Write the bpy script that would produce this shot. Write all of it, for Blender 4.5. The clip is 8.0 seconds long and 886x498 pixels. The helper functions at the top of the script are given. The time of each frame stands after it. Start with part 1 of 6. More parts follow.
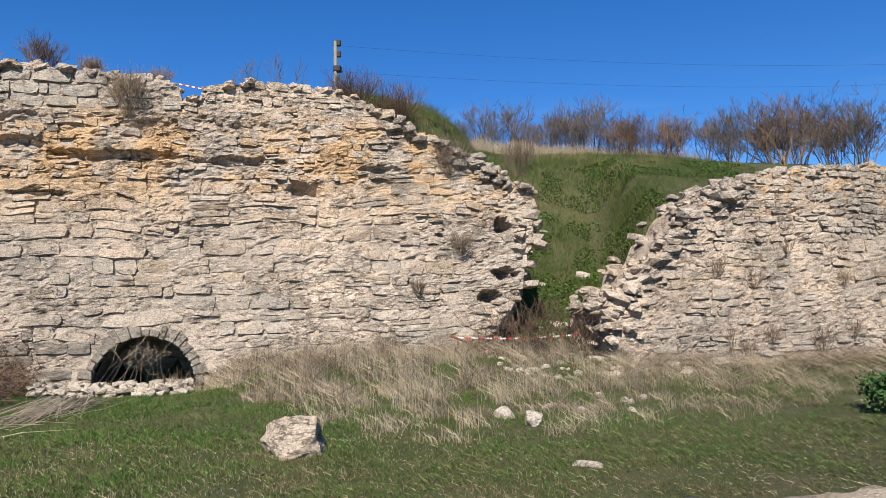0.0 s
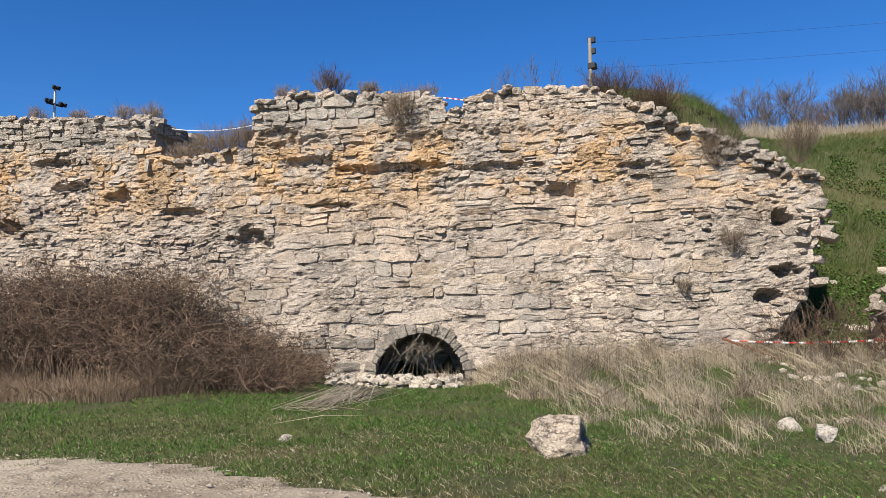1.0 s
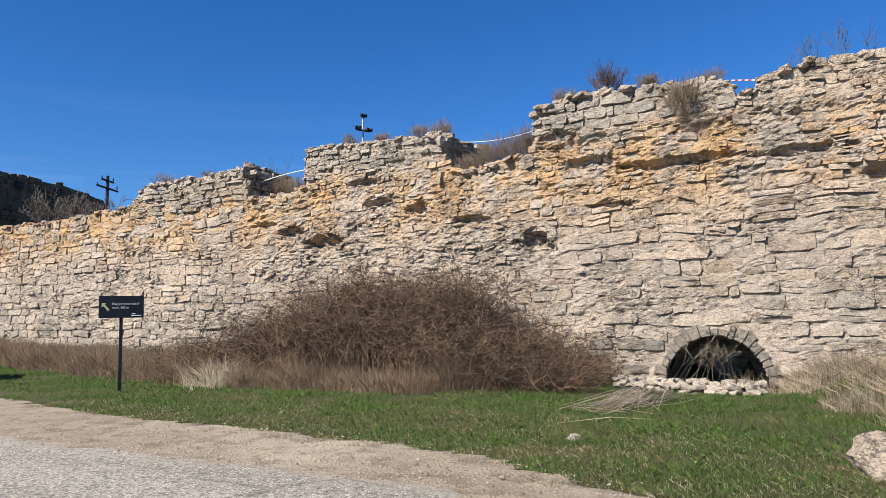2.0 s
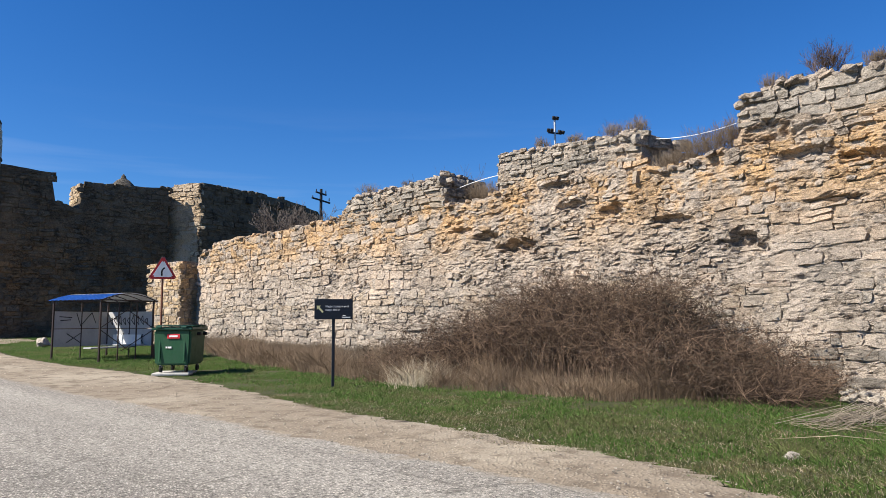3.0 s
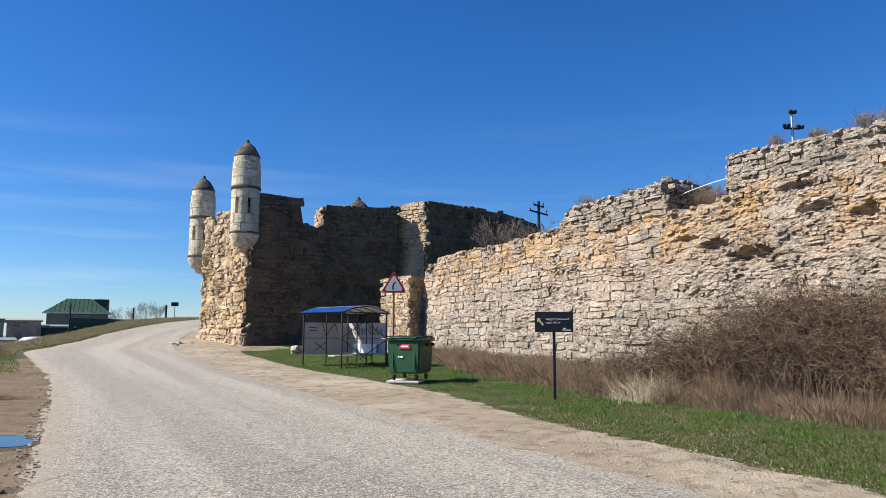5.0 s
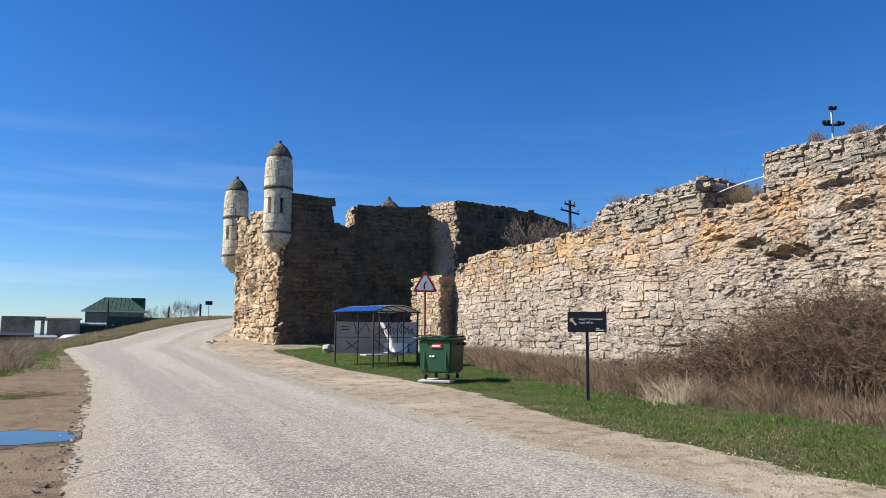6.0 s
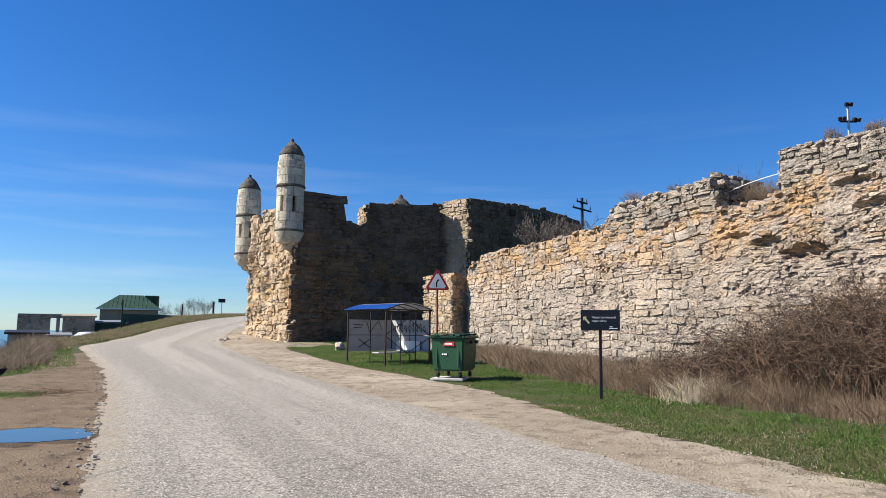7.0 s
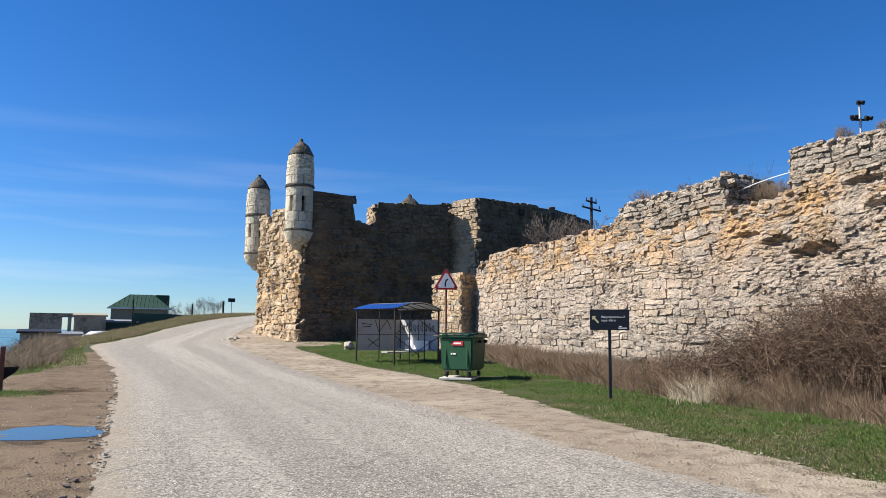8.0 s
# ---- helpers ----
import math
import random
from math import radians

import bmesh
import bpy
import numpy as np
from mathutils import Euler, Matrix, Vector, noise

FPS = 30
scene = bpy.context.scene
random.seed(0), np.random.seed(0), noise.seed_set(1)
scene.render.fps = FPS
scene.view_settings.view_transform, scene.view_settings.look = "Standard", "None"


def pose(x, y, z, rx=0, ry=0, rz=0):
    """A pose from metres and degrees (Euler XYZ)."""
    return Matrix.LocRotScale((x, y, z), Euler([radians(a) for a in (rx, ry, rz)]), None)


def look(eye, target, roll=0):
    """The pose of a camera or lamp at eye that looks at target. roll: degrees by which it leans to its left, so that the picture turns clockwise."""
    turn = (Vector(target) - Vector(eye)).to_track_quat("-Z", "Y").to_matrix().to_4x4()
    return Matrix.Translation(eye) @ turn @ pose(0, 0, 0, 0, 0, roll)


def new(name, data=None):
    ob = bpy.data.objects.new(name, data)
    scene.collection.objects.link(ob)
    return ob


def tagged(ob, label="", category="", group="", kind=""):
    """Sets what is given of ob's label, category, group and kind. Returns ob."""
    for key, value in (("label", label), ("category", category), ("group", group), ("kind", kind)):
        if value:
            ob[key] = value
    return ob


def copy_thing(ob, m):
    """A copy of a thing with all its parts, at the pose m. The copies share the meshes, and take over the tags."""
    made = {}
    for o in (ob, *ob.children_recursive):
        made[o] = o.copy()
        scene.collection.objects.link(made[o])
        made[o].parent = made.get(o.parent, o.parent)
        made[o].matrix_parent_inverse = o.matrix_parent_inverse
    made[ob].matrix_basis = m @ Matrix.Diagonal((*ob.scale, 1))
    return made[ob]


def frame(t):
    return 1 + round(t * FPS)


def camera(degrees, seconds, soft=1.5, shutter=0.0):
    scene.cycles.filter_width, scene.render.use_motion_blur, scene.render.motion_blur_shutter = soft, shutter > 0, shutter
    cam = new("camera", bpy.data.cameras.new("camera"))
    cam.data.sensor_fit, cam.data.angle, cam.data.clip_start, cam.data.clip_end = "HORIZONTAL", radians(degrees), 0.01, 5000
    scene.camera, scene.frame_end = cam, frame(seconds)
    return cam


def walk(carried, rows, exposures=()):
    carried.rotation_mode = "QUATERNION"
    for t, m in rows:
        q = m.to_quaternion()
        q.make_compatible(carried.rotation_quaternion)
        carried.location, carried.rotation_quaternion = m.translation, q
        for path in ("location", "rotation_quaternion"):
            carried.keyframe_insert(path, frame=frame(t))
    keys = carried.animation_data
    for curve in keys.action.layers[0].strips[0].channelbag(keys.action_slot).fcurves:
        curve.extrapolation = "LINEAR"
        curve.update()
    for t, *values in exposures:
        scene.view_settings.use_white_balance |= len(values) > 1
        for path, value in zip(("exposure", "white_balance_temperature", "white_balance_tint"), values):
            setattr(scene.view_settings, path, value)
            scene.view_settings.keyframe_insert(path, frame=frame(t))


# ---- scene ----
cam = camera(64.30, 8.0, soft=0.65)
walk(cam, [
    (0.0, look((-0.018, 0.044, 1.588), (19.700, 2.989, 3.180), -1.252)),
    (0.5, look((0.023, 0.027, 1.565), (18.943, 6.287, 3.242), -1.145)),
    (1.0, look((0.008, 0.042, 1.575), (17.354, 9.842, 3.325), -1.004)),
    (1.5, look((0.007, 0.060, 1.587), (14.985, 13.187, 3.418), -0.977)),
    (2.0, look((0.050, 0.028, 1.551), (12.205, 15.792, 3.488), -0.988)),
    (2.2, look((0.052, 0.025, 1.547), (11.125, 16.564, 3.506), -0.973)),
    (3.3, look((0.112, 0.008, 1.567), (6.315, 18.902, 3.691), -0.255)),
    (3.5, look((0.131, -0.037, 1.579), (5.571, 19.091, 3.708), -0.309)),
    (4.0, look((0.127, -0.053, 1.601), (3.865, 19.468, 3.828), -0.145)),
    (4.5, look((0.105, -0.046, 1.601), (2.462, 19.675, 3.945), 0.026)),
    (5.0, look((0.078, -0.020, 1.592), (1.486, 19.783, 4.011), 0.193)),
    (6.5, look((0.008, 0.000, 1.594), (0.406, 19.855, 3.964), 0.503)),
    (7.0, look((-0.004, -0.002, 1.608), (0.238, 19.860, 3.938), 0.511)),
    (7.5, look((-0.006, 0.009, 1.593), (0.090, 19.873, 3.921), 0.567)),
    (8.0, look((-0.000, 0.000, 1.600), (-0.011, 19.865, 3.919), 0.580)),
], exposures=[(0.0, 0.86)])

# ---- world, sun and exposure ----
SUN = Vector((-0.735, -0.03, 0.675)).normalized()
world = bpy.data.worlds.new("daylight")
scene.world = world
world.use_nodes = True
wn, wl = world.node_tree.nodes, world.node_tree.links
sky = wn.new("ShaderNodeTexSky")
sky.sky_type = "NISHITA"
sky.sun_disc = False
sky.sun_elevation = math.asin(SUN.z)
sky.sun_rotation = math.atan2(SUN.x, SUN.y)
sky.altitude = 20
sky.air_density = 1.0
sky.dust_density = 0.1
sky.ozone_density = 4.0
wn["Background"].inputs["Strength"].default_value = 0.0655
tint = wn.new("ShaderNodeMix")
tint.data_type, tint.blend_type = "RGBA", "MULTIPLY"
tint.inputs[0].default_value = 1.0
tint.inputs[7].default_value = (0.72, 0.90, 1.14, 1)
depth = wn.new("ShaderNodeHueSaturation")
depth.inputs["Saturation"].default_value = 1.16
depth.inputs["Hue"].default_value = 0.504
wl.new(sky.outputs[0], tint.inputs[6])
wl.new(tint.outputs[2], depth.inputs["Color"])
# thin high cloud low over the sea
coords = wn.new("ShaderNodeTexCoord")
spread = wn.new("ShaderNodeMapping")
spread.inputs["Scale"].default_value = (1.6, 1.6, 22)
wisps = wn.new("ShaderNodeTexNoise")
wisps.inputs["Scale"].default_value, wisps.inputs["Detail"].default_value = 1.5, 6.0
wl.new(coords.outputs["Generated"], spread.inputs[0])
wl.new(spread.outputs[0], wisps.inputs["Vector"])
thin = wn.new("ShaderNodeMapRange")
thin.inputs[1].default_value, thin.inputs[2].default_value, thin.inputs[4].default_value = 0.5, 0.75, 0.28
wl.new(wisps.outputs[0], thin.inputs[0])
split = wn.new("ShaderNodeSeparateXYZ")
wl.new(coords.outputs["Generated"], split.inputs[0])
lowsky = wn.new("ShaderNodeMapRange")
lowsky.inputs[1].default_value, lowsky.inputs[2].default_value, lowsky.inputs[3].default_value, lowsky.inputs[4].default_value = 0.02, 0.3, 1.0, 0.0
wl.new(split.outputs[2], lowsky.inputs[0])
veil = wn.new("ShaderNodeMath")
veil.operation = "MULTIPLY"
wl.new(thin.outputs[0], veil.inputs[0])
wl.new(lowsky.outputs[0], veil.inputs[1])
cirrus = wn.new("ShaderNodeMix")
cirrus.data_type = "RGBA"
cirrus.inputs[7].default_value = (7.5, 8.2, 9.0, 1)
wl.new(veil.outputs[0], cirrus.inputs[0])
wl.new(depth.outputs[0], cirrus.inputs[6])
wl.new(cirrus.outputs[2], wn["Background"].inputs["Color"])

sun_data = bpy.data.lights.new("sun", "SUN")
sun_data.energy = 5.0
sun_data.angle = radians(0.55)
sun_data.color = (1.0, 0.93, 0.82)
sun = new("sun", sun_data)
sun.matrix_world = look(SUN * 300, (0, 0, 0))


# ---- small tools ----
def mesh_from(name, verts, faces, mat, smooth=False):
    me = bpy.data.meshes.new(name)
    me.from_pydata([tuple(v) for v in verts], [], faces)
    me.update()
    if mat:
        me.materials.append(mat)
    if smooth:
        me.polygons.foreach_set("use_smooth", [True] * len(me.polygons))
    return me


def put(name, me, parent=None, label=""):
    ob = new(name, me)
    ob.parent = parent
    if label:
        tagged(ob, label)
    return ob


def part(name, bm, mat, parent, label="", smooth=False):
    """One bmesh as one mesh object under a thing."""
    me = bpy.data.meshes.new(name)
    bm.normal_update()
    bm.to_mesh(me)
    bm.free()
    if mat:
        me.materials.append(mat)
    if smooth:
        me.polygons.foreach_set("use_smooth", [True] * len(me.polygons))
    return put(name, me, parent, label)


def empty(name, m, label, category, group="", kind=""):
    ob = new(name)
    ob.matrix_world = m
    return tagged(ob, label, category, group, kind)


def box(bm, size, m=Matrix(), bevel=0.0):
    made = bmesh.ops.create_cube(bm, size=1, matrix=m @ Matrix.Diagonal((*size, 1)))
    if bevel:
        edges = list({e for v in made["verts"] for e in v.link_edges})
        bmesh.ops.bevel(bm, geom=edges, offset=bevel, segments=2, affect="EDGES", profile=0.5)
    return bm


def tube(bm, a, b, r, r2=None, sides=8):
    a, b = Vector(a), Vector(b)
    m = Matrix.Translation((a + b) / 2) @ (b - a).to_track_quat("Z", "Y").to_matrix().to_4x4()
    bmesh.ops.create_cone(bm, cap_ends=True, segments=sides, radius1=r, radius2=r if r2 is None else r2, depth=(b - a).length, matrix=m)
    return bm


def lathe(bm, profile, sides=28):
    """A turned form from (radius, z) pairs, upwards."""
    rings = []
    for r, z in profile:
        if r < 1e-4:
            rings.append([bm.verts.new((0, 0, z))])
        else:
            rings.append([bm.verts.new((r * math.cos(2 * math.pi * k / sides), r * math.sin(2 * math.pi * k / sides), z)) for k in range(sides)])
    for low, high in zip(rings, rings[1:]):
        for k in range(sides):
            j = (k + 1) % sides
            if len(low) == 1 and len(high) > 1:
                bm.faces.new((low[0], high[j], high[k]))
            elif len(high) == 1 and len(low) > 1:
                bm.faces.new((low[k], low[j], high[0]))
            elif len(low) > 1:
                bm.faces.new((low[k], low[j], high[j], high[k]))
    return bm


def smooth01(a, b, x):
    t = min(1.0, max(0.0, (x - a) / (b - a)))
    return t * t * (3 - 2 * t)


def along(table, x):
    """Straight lines through (x, value) pairs in rising order."""
    if x <= table[0][0]:
        return table[0][1]
    for (a, u), (b, v) in zip(table, table[1:]):
        if x <= b:
            return u + (v - u) * (x - a) / (b - a)
    return table[-1][1]


def wob(x, y, z=0.0, scale=1.0):
    return noise.noise((x / scale + 13.7, y / scale - 5.1, z / scale + 2.3))


# ---- materials ----
def material(name, rough=0.9):
    mat = bpy.data.materials.new(name)
    mat.use_nodes = True
    nt = mat.node_tree
    bsdf = nt.nodes["Principled BSDF"]
    bsdf.inputs["Roughness"].default_value = rough
    bsdf.inputs["Specular IOR Level"].default_value = 0.25
    return mat, nt, bsdf


def node(nt, kind, **values):
    n = nt.nodes.new(kind)
    for key, value in values.items():
        n.inputs[key.replace("_", " ")].default_value = value
    return n


def mixed(nt, fac, a, b, blend="MIX"):
    n = nt.nodes.new("ShaderNodeMix")
    n.data_type, n.blend_type = "RGBA", blend
    for slot, value in ((0, fac), (6, a), (7, b)):
        if isinstance(value, bpy.types.NodeSocket):
            nt.links.new(value, n.inputs[slot])
        elif slot:
            n.inputs[slot].default_value = (*value, 1)
        else:
            n.inputs[slot].default_value = value
    return n.outputs[2]


def ramp(nt, value, lo, hi):
    n = nt.nodes.new("ShaderNodeMapRange")
    n.interpolation_type = "SMOOTHSTEP"
    n.inputs[1].default_value, n.inputs[2].default_value = lo, hi
    nt.links.new(value, n.inputs[0])
    return n.outputs[0]


def maths(nt, op, a, b):
    n = nt.nodes.new("ShaderNodeMath")
    n.operation = op
    for slot, value in ((0, a), (1, b)):
        if isinstance(value, bpy.types.NodeSocket):
            nt.links.new(value, n.inputs[slot])
        else:
            n.inputs[slot].default_value = value
    return n.outputs[0]


def where(nt, stretch=(1, 1, 1)):
    """World place, stretched."""
    geo = nt.nodes.new("ShaderNodeNewGeometry")
    mp = nt.nodes.new("ShaderNodeMapping")
    mp.inputs["Scale"].default_value = stretch
    nt.links.new(geo.outputs["Position"], mp.inputs[0])
    return mp.outputs[0]


def cloud(nt, scale, detail=5.0, rough=0.6, stretch=(1, 1, 1), kind="ShaderNodeTexNoise"):
    n = nt.nodes.new(kind)
    n.inputs["Scale"].default_value = scale
    if kind == "ShaderNodeTexNoise":
        n.inputs["Detail"].default_value = detail
        n.inputs["Roughness"].default_value = rough
    nt.links.new(where(nt, stretch), n.inputs["Vector"])
    return n.outputs[0]


def relief(nt, bsdf, height, strength, distance):
    b = nt.nodes.new("ShaderNodeBump")
    b.inputs["Strength"].default_value, b.inputs["Distance"].default_value = strength, distance
    nt.links.new(height, b.inputs["Height"])
    nt.links.new(b.outputs[0], bsdf.inputs["Normal"])


def one_random(nt, island):
    if island:
        return nt.nodes.new("ShaderNodeNewGeometry").outputs["Random Per Island"]
    return nt.nodes.new("ShaderNodeObjectInfo").outputs["Random"]


def band(nt, lo, mid, hi):
    """1 about the height mid, 0 below lo and above hi."""
    sep = nt.nodes.new("ShaderNodeSeparateXYZ")
    nt.links.new(where(nt), sep.inputs[0])
    return maths(nt, "MULTIPLY", ramp(nt, sep.outputs[2], lo, mid), maths(nt, "SUBTRACT", 1.0, ramp(nt, sep.outputs[2], mid, hi)))


def limestone(name, island, tan, grey, ochre, ochre_amount=0.55, heights=(3.0, 5.3, 6.7), layered=1.0, cracks=0.75):
    """Weathered shell limestone: stone-by-stone tones, ochre zones, level pitting, stains and bedding cracks."""
    mat, nt, bsdf = material(name, 0.93)
    rnd = one_random(nt, island)
    rnd2 = maths(nt, "FRACT", maths(nt, "MULTIPLY", rnd, 7.31), 0)
    rnd3 = maths(nt, "FRACT", maths(nt, "MULTIPLY", rnd, 23.7), 0)
    big, mid = cloud(nt, 0.3, 4), cloud(nt, 0.75, 6, 0.65)
    pale = tuple(min(0.84, c * 1.22 + 0.05) for c in tan)
    bright = tuple(min(0.86, c * 1.3 + 0.06) for c in tan)
    col = mixed(nt, rnd, tan, pale)
    greyed = ramp(nt, maths(nt, "ADD", big, maths(nt, "MULTIPLY", rnd2, 0.24)), 0.46, 0.66)
    col = mixed(nt, maths(nt, "MULTIPLY", greyed, 0.85), col, grey)
    oc = maths(nt, "MULTIPLY", ramp(nt, maths(nt, "ADD", mid, maths(nt, "MULTIPLY", rnd3, 0.26)), 0.54, 0.72), band(nt, *heights))
    col = mixed(nt, maths(nt, "MULTIPLY", oc, ochre_amount), col, ochre)
    shift = nt.nodes.new("ShaderNodeHueSaturation")
    nt.links.new(col, shift.inputs["Color"])
    nt.links.new(maths(nt, "ADD", 0.78, maths(nt, "MULTIPLY", rnd2, 0.46)), shift.inputs["Value"])
    col = shift.outputs[0]
    # weather stains, streaked a little downwards
    stain = ramp(nt, cloud(nt, 1.7, 8, 0.72, (1, 1, 0.55)), 0.5, 0.69)
    col = mixed(nt, maths(nt, "MULTIPLY", stain, 0.65), col, tuple(c * 0.5 for c in grey))
    # grain and pitting
    fine = cloud(nt, 34, 5, 0.75, (0.85, 0.85, 1.2))
    pits = cloud(nt, 9, 8, 0.78, (1.0, 1.0, 1.7))
    pit = maths(nt, "SUBTRACT", 1.0, ramp(nt, pits, 0.37, 0.46))
    col = mixed(nt, maths(nt, "MULTIPLY", pit, 0.82), col, tuple(c * 0.22 for c in tan))
    col = mixed(nt, maths(nt, "MULTIPLY", ramp(nt, pits, 0.53, 0.64), 0.5), col, bright)
    col = mixed(nt, maths(nt, "MULTIPLY", maths(nt, "SUBTRACT", 1.0, ramp(nt, fine, 0.40, 0.5)), 0.6), col, tuple(c * 0.38 for c in tan))
    col = mixed(nt, maths(nt, "MULTIPLY", ramp(nt, fine, 0.52, 0.62), 0.45), col, bright)
    beds = cloud(nt, 1.9, 7, 0.7, (0.9, 0.9, 2.8))
    seam = maths(nt, "SUBTRACT", 1.0, ramp(nt, maths(nt, "ABSOLUTE", maths(nt, "SUBTRACT", beds, 0.5), 0), 0.004, 0.024))
    seam = maths(nt, "MULTIPLY", seam, ramp(nt, cloud(nt, 0.9, 4), 0.44, 0.56))
    col = mixed(nt, maths(nt, "MULTIPLY", seam, cracks), col, tuple(c * 0.16 for c in tan))
    nt.links.new(col, bsdf.inputs["Base Color"])
    h = maths(nt, "ADD", maths(nt, "MULTIPLY", pits, 0.9 + 0.4 * layered), maths(nt, "MULTIPLY", fine, 0.4))
    h = maths(nt, "SUBTRACT", h, maths(nt, "MULTIPLY", seam, 0.5))
    relief(nt, bsdf, h, 1.0, 0.07)
    return mat


TAN, GREY, OCHRE = (0.60, 0.47, 0.355), (0.37, 0.325, 0.275), (0.60, 0.345, 0.12)
STONE = limestone("weathered_limestone", True, TAN, GREY, OCHRE, 0.8)
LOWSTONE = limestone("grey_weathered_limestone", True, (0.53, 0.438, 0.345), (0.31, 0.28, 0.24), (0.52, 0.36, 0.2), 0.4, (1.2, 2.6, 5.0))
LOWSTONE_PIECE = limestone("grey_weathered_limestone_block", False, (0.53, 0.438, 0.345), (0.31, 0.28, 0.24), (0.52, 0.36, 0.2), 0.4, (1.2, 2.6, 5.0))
SLABSTONE = limestone("grey_lichened_limestone", True, (0.49, 0.42, 0.34), (0.32, 0.29, 0.25), OCHRE, 0.25)
RUINSTONE = limestone("pale_broken_limestone", True, (0.51, 0.42, 0.335), (0.33, 0.295, 0.25), (0.56, 0.38, 0.18), 0.35, (0.5, 2.2, 3.6))
RUINSTONE_PIECE = limestone("pale_broken_limestone_block", False, (0.51, 0.42, 0.335), (0.33, 0.295, 0.25), (0.56, 0.38, 0.18), 0.35, (0.5, 2.2, 3.6))
BOULDER = limestone("tan_boulder_stone", True, (0.66, 0.52, 0.385), (0.52, 0.43, 0.34), (0.5, 0.4, 0.25), 0.15, (-1, 0.5, 20), 0.8, 0.6)
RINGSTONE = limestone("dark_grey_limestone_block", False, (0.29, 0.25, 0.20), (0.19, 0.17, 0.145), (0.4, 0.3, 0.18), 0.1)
MORTAR = limestone("eroded_lime_mortar", True, (0.55, 0.435, 0.335), (0.36, 0.315, 0.265), (0.58, 0.335, 0.12), 0.8, (3.0, 5.3, 6.7), 1.6)
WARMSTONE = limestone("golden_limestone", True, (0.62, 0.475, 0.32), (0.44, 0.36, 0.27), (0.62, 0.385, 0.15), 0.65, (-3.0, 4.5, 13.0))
WARMSTONE_PIECE = limestone("golden_limestone_block", False, (0.62, 0.475, 0.32), (0.44, 0.36, 0.27), (0.62, 0.385, 0.15), 0.65, (-3.0, 4.5, 13.0))
# Bastion stone with the shade of its sunless faces put into the colour.
SHADED_BASTION = limestone("shaded_bastion_limestone", True, (0.205, 0.146, 0.09), (0.12, 0.097, 0.07), (0.28, 0.15, 0.06), 0.8, (-1.0, 4.5, 11.0))
ASHLAR = limestone("dressed_pale_limestone", True, (0.74, 0.645, 0.485), (0.61, 0.535, 0.415), (0.5, 0.4, 0.25), 0.15, (0, 10, 20), 0.25, 0.1)
RUBBLE = limestone("pale_rubble_stone", True, (0.58, 0.5, 0.4), (0.46, 0.41, 0.345), (0.5, 0.4, 0.25), 0.15, (-1, 0.5, 20), 0.4, 0.4)
# Near-black colour for the shade inside small openings.
EMBRASURE_SHADE = limestone("embrasure_shade_black", True, (0.03, 0.026, 0.02), (0.02, 0.018, 0.015), (0.03, 0.02, 0.01), 0.1)
CAPSTONE = limestone("lichen_dark_capstone", True, (0.15, 0.13, 0.10), (0.10, 0.09, 0.075), (0.22, 0.16, 0.09), 0.2, (5, 14, 30), 0.3)


def plain(name, colour, rough=0.6, metal=0.0, dirt=0.35, scale=6.0, bump=0.15):
    mat, nt, bsdf = material(name, rough)
    bsdf.inputs["Metallic"].default_value = metal
    a = ramp(nt, cloud(nt, scale, 6, 0.65), 0.42, 0.72)
    b = ramp(nt, cloud(nt, scale * 7, 4, 0.6), 0.4, 0.75)
    col = mixed(nt, maths(nt, "MULTIPLY", a, dirt), colour, tuple(c * 0.55 + 0.03 for c in colour))
    col = mixed(nt, maths(nt, "MULTIPLY", b, dirt * 0.5), col, tuple(min(1, c * 1.3 + 0.02) for c in colour))
    nt.links.new(col, bsdf.inputs["Base Color"])
    nt.links.new(maths(nt, "ADD", rough - 0.08, maths(nt, "MULTIPLY", a, 0.16)), bsdf.inputs["Roughness"])
    relief(nt, bsdf, cloud(nt, scale * 9, 4), bump, 0.01)
    return mat


def soil(name, base, dark, pale, grain=40.0, bump=0.6, stretch=(1, 1, 1), specks=0.0):
    mat, nt, bsdf = material(name, 0.95)
    big, mid, fine = cloud(nt, 0.3, 5, 0.6, stretch), cloud(nt, 2.3, 6, 0.65, stretch), cloud(nt, grain, 5, 0.7)
    col = mixed(nt, ramp(nt, big, 0.38, 0.66), base, pale)
    col = mixed(nt, maths(nt, "MULTIPLY", ramp(nt, mid, 0.47, 0.64), 0.8), col, dark)
    col = mixed(nt, maths(nt, "MULTIPLY", ramp(nt, fine, 0.42, 0.66), 0.4), col, tuple(c * 0.55 for c in base))
    if specks:
        vor = nt.nodes.new("ShaderNodeTexVoronoi")
        vor.inputs["Scale"].default_value = specks
        nt.links.new(where(nt), vor.inputs["Vector"])
        dots = maths(nt, "SUBTRACT", 1.0, ramp(nt, vor.outputs["Distance"], 0.18, 0.42))
        pick = nt.nodes.new("ShaderNodeSeparateColor")
        nt.links.new(vor.outputs["Color"], pick.inputs[0])
        col = mixed(nt, maths(nt, "MULTIPLY", dots, maths(nt, "MULTIPLY", pick.outputs[0], 0.6)), col, tuple(min(0.7, c * 1.5 + 0.05) for c in pale))
        fine = maths(nt, "ADD", fine, maths(nt, "MULTIPLY", dots, 0.7))
    nt.links.new(col, bsdf.inputs["Base Color"])
    relief(nt, bsdf, maths(nt, "ADD", mid, maths(nt, "MULTIPLY", fine, 0.6)), bump, 0.03)
    return mat


